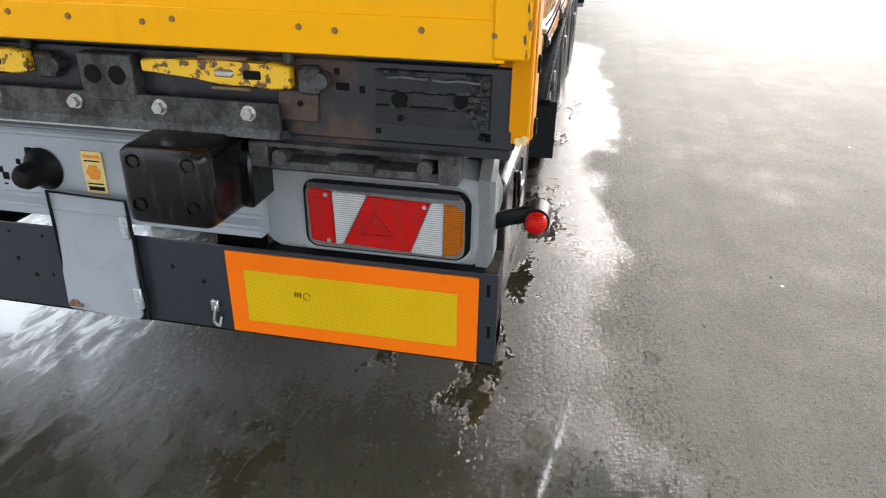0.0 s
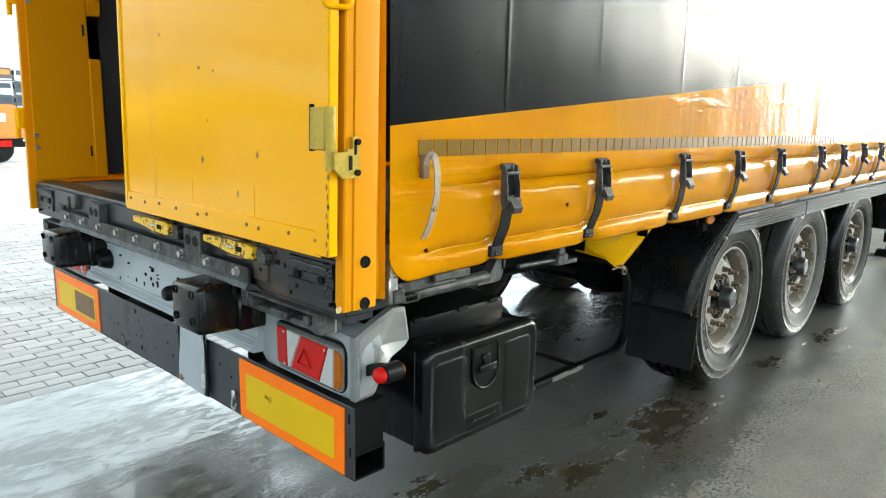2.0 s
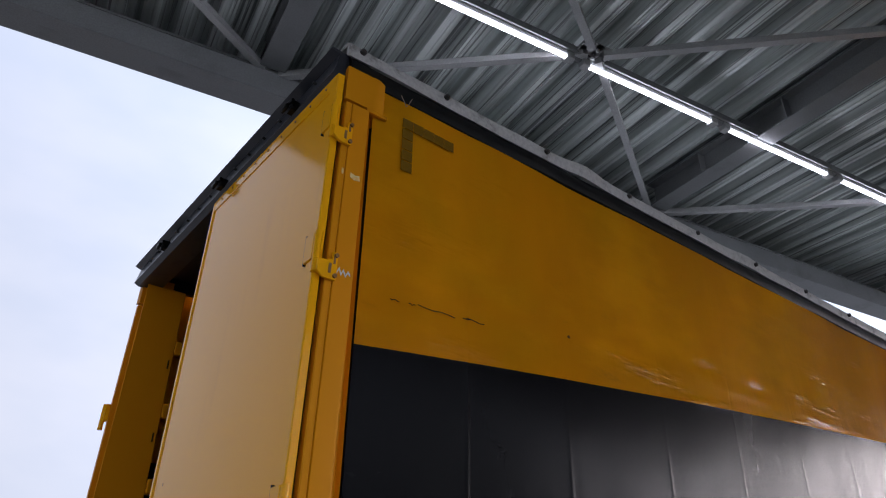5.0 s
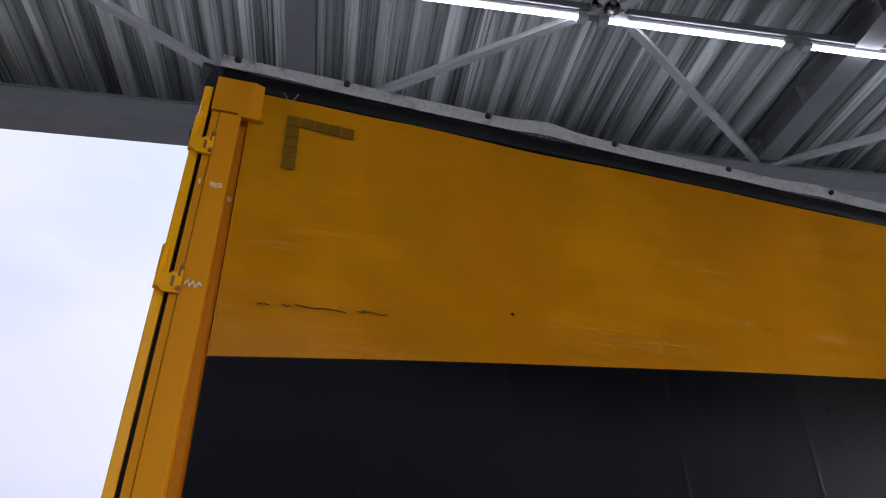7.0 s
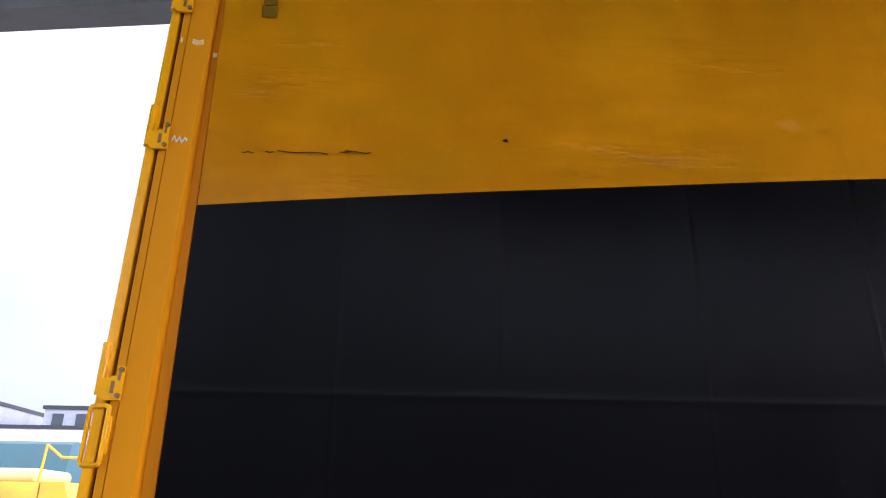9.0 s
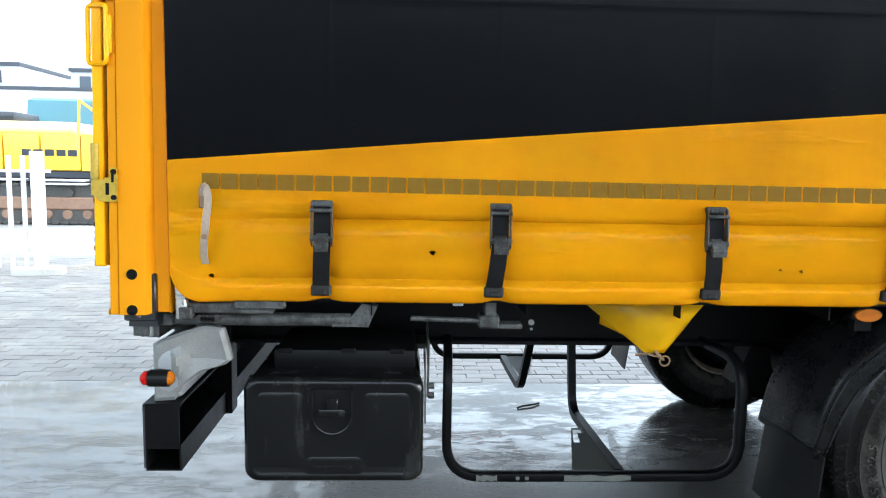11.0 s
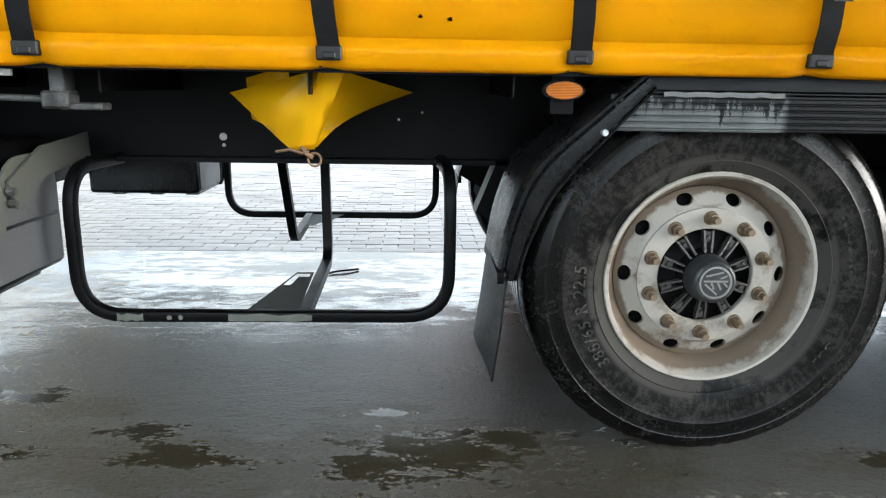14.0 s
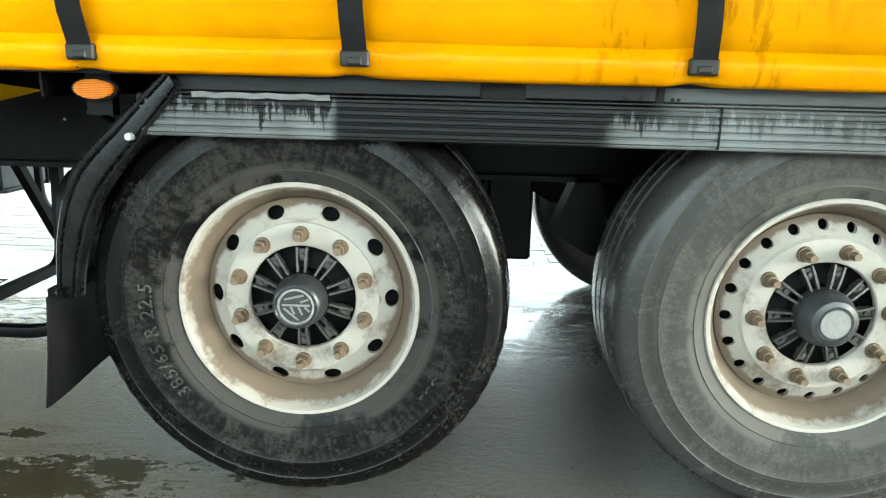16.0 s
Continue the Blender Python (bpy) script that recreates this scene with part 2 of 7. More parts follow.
    soaked = n.math("MULTIPLY", film, n.math("MAXIMUM", n.math("MULTIPLY", n.span(y, 0.9, 1.8), n.span(patchy, 0.46, 0.56, 0.1, 1.0)), n.math("MULTIPLY", n.span(x, 0.7, 0.1), n.span(patchy, 0.42, 0.58, 0.25, 1.0))))
    rough = n.math("SUBTRACT", rough, n.math("MULTIPLY", soaked, 0.28))
    rough = n.math("SUBTRACT", rough, n.math("MAXIMUM", n.math("MULTIPLY", deep, 0.3), n.math("MULTIPLY", sheen, 0.3)))
    # the curved edge of the deeper water
    brim = n.math("MULTIPLY", n.math("MULTIPLY", deep, n.math("SUBTRACT", 1.0, deep)), n.span(y, -0.05, 0.25, 0.4, 3.0))
    rough = n.math("SUBTRACT", rough, n.math("MULTIPLY", brim, 0.4))
    n.set(color=color, coat=n.math("MAXIMUM", n.math("MULTIPLY", soaked, n.span(x, 0.0, 0.5, 0.5, 1.0)), n.math("MULTIPLY", deep, 0.2)), coat_rough=0.05, rough=n.math("MAXIMUM", rough, 0.06), spec=n.math("ADD", n.math("ADD", 0.1, n.math("MULTIPLY", brim, 0.8)), n.math("ADD", n.math("MULTIPLY", film, 0.1), n.math("ADD", n.math("MULTIPLY", soaked, 0.75), n.math("MULTIPLY", deep, 0.3)))))
    flat = n.math("SUBTRACT", 1.0, n.math("MULTIPLY", n.math("MAXIMUM", n.math("MAXIMUM", deep, sheen), n.math("MULTIPLY", soaked, 0.8)), 0.88))
    n.bump(n.math("MULTIPLY", n.math("SUBTRACT", n.math("ADD", n.math("MULTIPLY", fine, 1.5), n.math("MULTIPLY", torn, 1.5)), 1.25), flat), 0.4, 0.006)
    return n.mat


def make_paving(single):
    n = Nodes("paving_brick" if single else "far_paving")
    tone = n.chance() if single else n.island()
    fine, mid = n.noise(60, 4, rough=0.7), n.noise(1.2, 5)
    color = n.mix(tone, (0.185, 0.168, 0.157), (0.26, 0.238, 0.223))
    color = n.mix(n.math("MULTIPLY", n.span(mid, 0.4, 0.7), 0.45), color, (0.155, 0.145, 0.134))
    color = n.mix(n.math("MULTIPLY", n.span(fine, 0.55, 0.8), 0.4), color, (0.11, 0.103, 0.09))
    n.set(color=color, rough=n.span(mid, 0.3, 0.7, 0.3, 0.65))
    n.bump(fine, 0.25, 0.003)
    return n.mat


def make_ground():
    n = Nodes("yard_asphalt")
    mid, fine = n.noise(0.25, 6), n.noise(30, 5, rough=0.7)
    color = n.mix(n.span(mid, 0.35, 0.7), (0.2, 0.195, 0.185), (0.34, 0.33, 0.32))
    n.set(color=n.mix(n.math("MULTIPLY", n.span(fine, 0.5, 0.8), 0.4), color, (0.09, 0.09, 0.085)), rough=n.span(mid, 0.3, 0.7, 0.35, 0.75))
    n.bump(fine, 0.3, 0.004)
    return n.mat


def make_tyre(name, color, dust, amount):
    """Wet rubber: chalky dry smears round the bead, speckled grime over the lettered band, a smooth shoulder."""
    n = Nodes(name)
    x, y, z = n.axes()
    r = n.math("SQRT", n.math("ADD", n.math("MULTIPLY", x, x), n.math("MULTIPLY", z, z)))
    big, mid, fine, broad = n.noise(9, 7, rough=0.75), n.noise(70, 5, rough=0.75), n.noise(120, 3), n.noise(3.2, 3)
    band = n.math("MULTIPLY", n.span(r, 0.33, 0.37), n.span(r, 0.44, 0.41))
    scuff = n.math("ADD", n.math("ADD", n.math("MULTIPLY", big, 0.45), n.math("MULTIPLY", mid, 0.55)), n.math("MULTIPLY", band, 0.05))
    grey = n.math("MULTIPLY", n.span(scuff, 0.5, 0.62), n.math("MULTIPLY", amount, n.span(r, 0.46, 0.42, 0.5, 1.0)))
    torn = n.math("ADD", n.math("MULTIPLY", big, 0.5), n.math("MULTIPLY", broad, 0.6))
    bead = n.math("MULTIPLY", n.span(r, 0.362, 0.345), n.math("MULTIPLY", n.span(torn, 0.5, 0.56), amount))
    dry = n.math("MAXIMUM", grey, n.math("MINIMUM", n.math("MULTIPLY", bead, 1.7), 0.8))
    n.set(color=n.mix(dry, color, dust), rough=n.math("ADD", n.span(r, 0.42, 0.46, 0.3, 0.22), n.math("MULTIPLY", dry, 0.45)), spec=n.span(r, 0.42, 0.47, 0.12, 0.2))
    n.bump(fine, 0.15, 0.001)
    n.bump(mid, 0.12, 0.002)
    return n.mat


def make_rim():
    n = Nodes("dirty_steel_rim")
    x, y, z = n.axes()
    r = n.math("SQRT", n.math("ADD", n.math("MULTIPLY", x, x), n.math("MULTIPLY", z, z)))
    big, mid, fine = n.noise(9, 7, rough=0.7), n.noise(40, 5, rough=0.7), n.noise(150, 2)
    deep = n.math("MULTIPLY", n.span(r, 0.225, 0.25), n.span(r, 0.292, 0.27))
    mud = n.math("MULTIPLY", n.span(n.math("ADD", big, n.math("MULTIPLY", deep, 0.3)), 0.49, 0.72), 0.85)
    rust = n.span(n.math("ADD", n.math("MULTIPLY", mid, 0.7), n.math("MULTIPLY", big, 0.3)), 0.63, 0.7)
    color = n.mix(mud, (0.275, 0.25, 0.218), (0.085, 0.054, 0.03))
    color = n.mix(n.math("MULTIPLY", rust, n.span(deep, 0.0, 1.0, 0.25, 0.6)), color, (0.16, 0.075, 0.03))
    n.set(color=color, rough=n.math("ADD", 0.5, n.math("MULTIPLY", mud, 0.3)), spec=0.35)
    n.bump(fine, 0.1, 0.001)
    return n.mat


def make_deck():
    n = Nodes("galvanised_roof_sheet")
    tone, streak, line = n.noise(0.8, 5), n.noise(9, 4, (1, 0.015, 1)), n.noise(36, 3, (1, 0.01, 1))
    # pale and dark stripes put the lit and shaded ribs into the colour
    color = n.mix(n.span(streak, 0.35, 0.65), (0.35, 0.385, 0.375), (0.74, 0.80, 0.785))
    color = n.mix(n.math("MULTIPLY", n.span(line, 0.55, 0.62), 0.75), color, (0.10, 0.105, 0.11))
    n.set(color=color, metal=0.25, rough=n.span(tone, 0.3, 0.7, 0.35, 0.5))
    return n.mat


def make_lens(name, color, rows, cross=0.0, dark=0.45):
    n = Nodes(name)
    x, y, z = n.axes()
    ribs = n.math("SINE", n.math("MULTIPLY", z, rows))
    if cross:
        ribs = n.math("MULTIPLY", n.math("ADD", ribs, n.math("MULTIPLY", n.math("SINE", n.math("MULTIPLY", y, cross)), 1.6)), 0.55)
    cloud = n.span(n.noise(28, 3, (1, 1, 0.5)), 0.35, 0.65, 0.62, 1.0)
    shade = n.math("MULTIPLY", n.span(ribs, -1.0, 1.0), cloud)
    n.set(color=n.mix(shade, tuple(c * dark for c in color), color), rough=0.14, spec=0.14, coat=0.05, coat_rough=0.03)
    n.bump(ribs, 0.2, 0.002)
    return n.mat


def make_reflective(name, color, dark):
    n = Nodes(name)
    x, y, z = n.axes()
    grid = n.math("MULTIPLY", n.math("SINE", n.math("MULTIPLY", n.math("ADD", n.math("ADD", x, y), z), 900)), n.math("SINE", n.math("MULTIPLY", n.math("SUBTRACT", n.math("ADD", x, y), z), 900)))
    n.set(color=n.mix(n.span(n.math("ADD", grid, n.math("MULTIPLY", n.noise(6, 4), 0.8)), -0.3, 1.2), dark, color), rough=0.3, spec=0.15)
    return n.mat


def make_lever():
    n = Nodes("chipped_yellow_lever")
    chip = n.span(n.noise(45, 5, rough=0.65), 0.54, 0.58)
    n.set(color=n.mix(chip, (0.78, 0.45, 0.01), (0.14, 0.075, 0.04)), rough=0.5, metal=n.math("MULTIPLY", chip, 0.4))
    n.bump(n.math("SUBTRACT", 1.0, chip), 0.3, 0.001)
    return n.mat


def make_sill():
    n = Nodes("rusty_dark_sill")
    x, y, z = n.axes()
    mid, fine = n.noise(7, 7, (1, 1, 1), rough=0.7), n.noise(70, 3)
    patch = n.math("MULTIPLY", n.span(y, 0.22, 0.36), n.span(y, 0.55, 0.42))
    rust = n.math("MULTIPLY", n.span(n.math("ADD", mid, n.math("MULTIPLY", patch, 0.18)), 0.56, 0.72), 0.85)
    n.set(color=n.mix(rust, (0.009, 0.01, 0.013), (0.07, 0.04, 0.024)), rough=n.math("ADD", 0.36, n.math("MULTIPLY", rust, 0.35)))
    n.bump(fine, 0.15, 0.001)
    return n.mat


def make_rail():
    n = Nodes("dusty_fender_rail")
    x, y, z = n.axes()
    run = n.noise(64, 4, (1, 0.05, 0.06), rough=0.7)
    level = n.math("ADD", 0.875, n.math("MULTIPLY", run, 0.25))
    flame = n.span(n.math("SUBTRACT", level, z), -0.006, 0.006)
    rear = n.math("MULTIPLY", n.span(x, 2.5, 2.56), n.span(x, 2.99, 2.96))
    front = n.span(x, 3.56, 3.62)
    soft = n.span(n.noise(6, 5, (1, 1, 0.4)), 0.3, 0.7, 0.5, 1.0)
    dusty = n.math("MULTIPLY", n.math("MULTIPLY", n.math("ADD", rear, front), n.math("MAXIMUM", flame, n.math("MULTIPLY", n.span(x, 3.66, 3.75), 0.42))), soft)
    n.set(color=n.mix(n.math("MULTIPLY", dusty, 0.9), (0.005, 0.0052, 0.0056), (0.14, 0.148, 0.148)), rough=n.math("ADD", 0.32, n.math("MULTIPLY", dusty, 0.3)), spec=0.22)
    n.bump(n.noise(90, 3), 0.1, 0.001)
    return n.mat


def make_grimy():
    """Zinc-coated steel under road grease, with rust coming through."""
    n = Nodes("greasy_galvanised_steel")
    big, mid, fine = n.noise(11, 8, rough=0.7), n.noise(26, 7, (1, 1, 0.5), rough=0.72), n.noise(140, 3)
    grease = n.span(n.math("ADD", n.math("MULTIPLY", big, 0.6), n.math("MULTIPLY", mid, 0.4)), 0.44, 0.58)
    rust = n.math("MULTIPLY", n.span(n.math("ADD", n.math("MULTIPLY", mid, 0.6), n.math("MULTIPLY", big, 0.4)), 0.57, 0.64), 0.6)
    color = n.mix(n.span(fine, 0.3, 0.7), (0.05, 0.05, 0.048), (0.092, 0.092, 0.088))
    color = n.mix(n.math("MULTIPLY", grease, 0.9), color, (0.014, 0.013, 0.012))
    color = n.mix(rust, color, (0.10, 0.05, 0.025))
    n.set(color=color, rough=n.math("ADD", 0.42, n.math("MULTIPLY", fine, 0.2)), metal=0.2, spec=0.35)
    n.bump(mid, 0.25, 0.003)
    n.bump(fine, 0.12, 0.001)
    return n.mat


# the post paint is a dirtier, darker copy of the yellow, shade included
M_DOOR, M_POST = make_yellow_paint("yellow_door_paint", 0.1, 0.15, 0.12, YELLOW), make_yellow_paint("dull_yellow_post_paint", 0.4, 0.5, 0.06, (0.63, 0.24, 0.002))
M_CURTAIN = make_curtain("yellow_curtain_pvc", YELLOW, (0.45, 0.19, 0.01), 0.075, 0.3, 0.75, 0.12, 0.2, 0.26)
# brighter copy of the curtain colour, for the light on the tied corner
M_FLAP = make_curtain("fresh_yellow_tarpaulin", (0.95, 0.54, 0.004), (0.6, 0.3, 0.01), 0.3)
M_PRINT = make_curtain("black_curtain_print", (0.004, 0.0041, 0.005), (0.006, 0.006, 0.007), 0.085, 0.02, 1.0, 0.2, 0.28, 0.09)
M_CONCRETE, M_PAVER, M_PAVED, M_GROUND = make_concrete(), make_paving(True), make_paving(False), make_ground()
M_TYRE = make_tyre("black_tyre_rubber", (0.003, 0.0029, 0.0028), (0.04, 0.0365, 0.032), 0.45)
M_TYRE_DUSTY = make_tyre("dusty_tyre_rubber", (0.034, 0.0325, 0.03), (0.075, 0.07, 0.062), 0.5)
M_RIM, M_DECK = make_rim(), make_deck()
M_RED, M_CLEAR, M_AMBER = make_lens("red_lens", (0.6, 0.008, 0.005), 1400, dark=0.6), make_lens("clear_lens", (0.62, 0.61, 0.59), 1300, 0, 0.5), make_lens("amber_lens", (0.5, 0.135, 0.003), 1600)
M_PAD = worn("torn_black_rubber", (0.012, 0.013, 0.014), 0.32, dirt=(0.035, 0.037, 0.037), amount=0.6, size=18, spec=0.35, grain=300, relief=0.4)
M_RIDGE = worn("scuffed_grey_rubber", (0.075, 0.08, 0.083), 0.5, dirt=(0.02, 0.02, 0.021), amount=0.8, size=40, grain=200, relief=0.3)
M_LAMP = worn("cloudy_lamp_cover", (0.13, 0.13, 0.127), 0.12, dirt=(0.1, 0.1, 0.095), amount=0.5, size=25)
M_BUFFER = worn("wet_buffer_rubber", (0.0035, 0.0035, 0.0037), 0.2, dirt=(0.075, 0.072, 0.068), amount=0.4, size=13, streak=(2.5, 2.5, 0.5), spec=0.3, grain=200, relief=0.1)
M_SIGNAL = make_reflective("fluorescent_orange", (0.95, 0.19, 0.005), (0.85, 0.15, 0.004))
M_RETRO = make_reflective("retroreflective_yellow", (0.74, 0.47, 0.008), (0.55, 0.33, 0.004))
M_TAPE = make_reflective("olive_reflective_tape", (0.2, 0.102, 0.004), (0.14, 0.07, 0.003))
M_LEVER, M_SILL, M_FENDER_RAIL = make_lever(), make_sill(), make_rail()
M_BLACK = worn("black_chassis_paint", (0.003, 0.003, 0.0032), 0.42, dirt=(0.01, 0.0095, 0.0085), amount=0.4, size=5, spec=0.1)
M_PLASTIC = worn("black_plastic", (0.004, 0.0041, 0.0044), 0.22, dirt=(0.035, 0.034, 0.032), amount=0.4, spec=0.24, size=9, streak=(1.5, 1.5, 0.3), grain=160, relief=0.25)
M_RUBBER = worn("black_rubber", (0.005, 0.005, 0.0053), 0.42, dirt=(0.025, 0.023, 0.02), amount=0.5, size=8, spec=0.15)
M_SLATE = worn("dark_grey_bumper_paint", (0.019, 0.022, 0.029), 0.34, dirt=(0.02, 0.02, 0.02), amount=0.55, size=9)
M_GREY = worn("grey_zinc_panel", (0.33, 0.352, 0.375), 0.42, dirt=(0.17, 0.155, 0.13), amount=0.3, size=5, grain=220, relief=0.05, tone=0.05)
M_LIGHTGREY = worn("pale_grey_housing", (0.235, 0.243, 0.248), 0.4, dirt=(0.15, 0.14, 0.12), amount=0.35, size=6, grain=220, relief=0.04, tone=0.05)
M_WING = worn("grimy_grey_moulding", (0.165, 0.166, 0.16), 0.4, dirt=(0.09, 0.082, 0.07), amount=0.5, size=9, grain=220, relief=0.05)
M_STEEL = make_grimy()
M_BRIGHT = worn("worn_bright_steel", (0.52, 0.51, 0.49), 0.3, metal=0.85, dirt=(0.2, 0.15, 0.1), amount=0.4, size=25)
M_RUST = worn("rusty_steel", (0.20, 0.12, 0.065), 0.6, metal=0.3, dirt=(0.1, 0.05, 0.025), amount=0.7, size=40)
M_OLD_RUST = worn("old_brown_rust", (0.075, 0.05, 0.034), 0.6, metal=0.2, dirt=(0.03, 0.02, 0.014), amount=0.7, size=30)
M_STAIN = worn("brown_spot", (0.22, 0.1, 0.02), 0.5, dirt=(0.1, 0.05, 0.02), amount=0.5, size=60)
M_CHIP_GLINT = worn("rubbed_yellow_paint", (0.75, 0.55, 0.25), 0.5, dirt=(0.8, 0.35, 0.01), amount=0.9, size=60)
M_OLIVE = worn("grimy_olive_yellow_steel", (0.42, 0.27, 0.008), 0.45, dirt=(0.12, 0.1, 0.02), amount=0.7, size=25)
M_ALU = worn("roof_aluminium", (0.55, 0.56, 0.57), 0.35, metal=0.6, dirt=(0.2, 0.19, 0.18), amount=0.5, size=6)
M_TARP = worn("pale_roof_tarpaulin", (0.42, 0.415, 0.395), 0.45, dirt=(0.05, 0.045, 0.04), amount=0.85, size=13, tone=0.12, grain=60)
M_WEB = worn("black_strap_webbing", (0.006, 0.006, 0.0065), 0.7, dirt=(0.025, 0.023, 0.02), spec=0.15, amount=0.4, size=20, grain=400, relief=0.5)
M_HOOK = worn("greasy_dark_steel", (0.014, 0.0135, 0.013), 0.45, dirt=(0.03, 0.024, 0.018), amount=0.6, size=40, spec=0.25)
M_GUARD = worn("wet_black_mudguard", (0.005, 0.0052, 0.0056), 0.28, dirt=(0.016, 0.016, 0.016), spec=0.22, amount=0.5, size=7)
M_LEATHER = worn("tan_strap", (0.32, 0.235, 0.17), 0.6, dirt=(0.12, 0.09, 0.06), amount=0.6, size=30)
M_FLOOR = worn("worn_plywood_floor", (0.2, 0.165, 0.13), 0.55, dirt=(0.07, 0.06, 0.05), amount=0.7, size=4, streak=(0.3, 1, 1))
M_INSIDE = worn("dark_inner_tarpaulin", (0.018, 0.019, 0.022), 0.6, dirt=(0.06, 0.06, 0.06), amount=0.5, size=2)
M_HUB = worn("grimy_hub_casting", (0.06, 0.057, 0.052), 0.42, metal=0.4, dirt=(0.03, 0.024, 0.018), amount=0.8, size=30)
M_CAP = worn("dark_hub_cap", (0.022, 0.023, 0.025), 0.35, dirt=(0.09, 0.085, 0.08), amount=0.4, size=14)
M_STRUCT = worn("grey_roof_steel", (0.17, 0.18, 0.185), 0.45, metal=0.2, dirt=(0.08, 0.08, 0.08), amount=0.4, size=3)
M_ROD = worn("galvanised_rod", (0.42, 0.43, 0.43), 0.4, metal=0.5, dirt=(0.2, 0.2, 0.2), amount=0.3, size=6)
M_WHITE = worn("white_paint", (0.78, 0.78, 0.76), 0.45, dirt=(0.3, 0.28, 0.25), amount=0.4, size=4)
M_PALE = worn("pale_print", (0.62, 0.61, 0.58), 0.5, dirt=(0.3, 0.28, 0.25), amount=0.3, size=30)
# besides print and marks, fills holes, slots and notches in place of their shade
M_INK_AND_SHADE = worn("black_ink", (0.005, 0.005, 0.005), 0.6, amount=0.1, spec=0.1)
M_STICKER = worn("orange_sticker", (0.75, 0.24, 0.02), 0.4, dirt=(0.4, 0.2, 0.05), amount=0.4, size=60)
M_CREAM = worn("cream_sticker", (0.72, 0.55, 0.2), 0.4, dirt=(0.5, 0.2, 0.05), amount=0.5, size=70)
M_DIGGER = worn("faded_yellow_machine_paint", (0.72, 0.42, 0.03), 0.45, dirt=(0.3, 0.2, 0.08), amount=0.5, size=1.5)
M_CREAM_PAINT = worn("faded_cream_paint", (0.72, 0.56, 0.25), 0.5, dirt=(0.4, 0.3, 0.15), amount=0.4, size=2)
M_ORANGE = worn("orange_machine_paint", (0.75, 0.12, 0.012), 0.4, dirt=(0.2, 0.08, 0.04), amount=0.4, size=2)
M_TEAL = worn("teal_cab_paint", (0.05, 0.14, 0.17), 0.35, dirt=(0.1, 0.1, 0.1), amount=0.4, size=1.5)
M_FACADE = worn("grey_facade", (0.34, 0.36, 0.4), 0.6, dirt=(0.2, 0.2, 0.22), amount=0.4, size=0.3, grain=3, relief=0)
M_GLASS = worn("dark_window_glass", (0.03, 0.04, 0.05), 0.1, amount=0.1, size=1, relief=0)
M_DIRT = worn("brown_mud", (0.17, 0.1, 0.065), 0.8, dirt=(0.08, 0.05, 0.035), amount=0.7, size=2, grain=12, relief=0.6)
M_KERB = worn("pale_concrete_block", (0.5, 0.49, 0.46), 0.7, dirt=(0.25, 0.24, 0.22), amount=0.5, size=4)
n_tube = Nodes("led_tube")
M_TUBE = n_tube.set(color=(0.9, 0.9, 0.9), glow=(0.93, 0.97, 1.0), power=9.0)


# ---- mesh helpers ----
def bx(bm, x0, x1, y0, y1, z0, z1, b=0.0, seg=1):
    """A box between two corners, its edges rounded by b."""
    vs = [bm.verts.new((x, y, z)) for x in (x0, x1) for y in (y0, y1) for z in (z0, z1)]
    fs = [bm.faces.new([vs[i] for i in q]) for q in ((0, 1, 3, 2), (4, 6, 7, 5), (0, 4, 5, 1), (2, 3, 7, 6), (0, 2, 6, 4), (1, 5, 7, 3))]
    if b:
        edges = list({e for f in fs for e in f.edges})
        bmesh.ops.bevel(bm, geom=edges, offset=b, segments=seg, profile=0.5, affect="EDGES")
    return bm


def frame_of(d):
    d = Vector(d).normalized()
    a = d.cross(Vector((0, 0, 1)) if abs(d.z) < 0.9 else Vector((0, 1, 0))).normalized()
    return a, a.cross(d).normalized()


def cyl(bm, p0, p1, r0, r1=None, seg=16, caps=True):
    p0, p1 = Vector(p0), Vector(p1)
    r1 = r0 if r1 is None else r1
    a, b = frame_of(p1 - p0)
    ring = lambda p, r: [bm.verts.new(p + r * (math.cos(k * math.tau / seg) * a + math.sin(k * math.tau / seg) * b)) for k in range(seg)]
    u, v = ring(p0, r0), ring(p1, r1)
    for k in range(seg):
        bm.faces.new((u[k], u[k - 1], v[k - 1], v[k]))
    if caps:
        bm.faces.new(u)
        bm.faces.new(v[::-1])
    return bm


def sweep(bm, pts, prof, up=None, caps=True):
    """A profile of (a, b) pairs carried along a line of points."""
    pts = [Vector(p) for p in pts]
    rings = []
    for i, p in enumerate(pts):
        d = (pts[min(i + 1, len(pts) - 1)] - pts[max(i - 1, 0)]).normalized()
        if up is None:
            a = frame_of(d)[0] if not rings else (a - d * a.dot(d)).normalized()
            b = a.cross(d).normalized()
        else:
            a = d.cross(Vector(up)).normalized()
            b = a.cross(d).normalized()
        rings.append([bm.verts.new(p + s * a + t * b) for s, t in prof])
    for u, v in zip(rings, rings[1:]):
        for k in range(len(prof)):
            bm.faces.new((u[k], u[k - 1], v[k - 1], v[k]))
    if caps:
        bm.faces.new(rings[0])
        bm.faces.new(rings[-1][::-1])
    return bm


def circle(r, seg=10):
    return [(r * math.cos(k * math.tau / seg), r * math.sin(k * math.tau / seg)) for k in range(seg)]


def slab(w, h):
    return [(-w / 2, -h / 2), (w / 2, -h / 2), (w / 2, h / 2), (-w / 2, h / 2)]


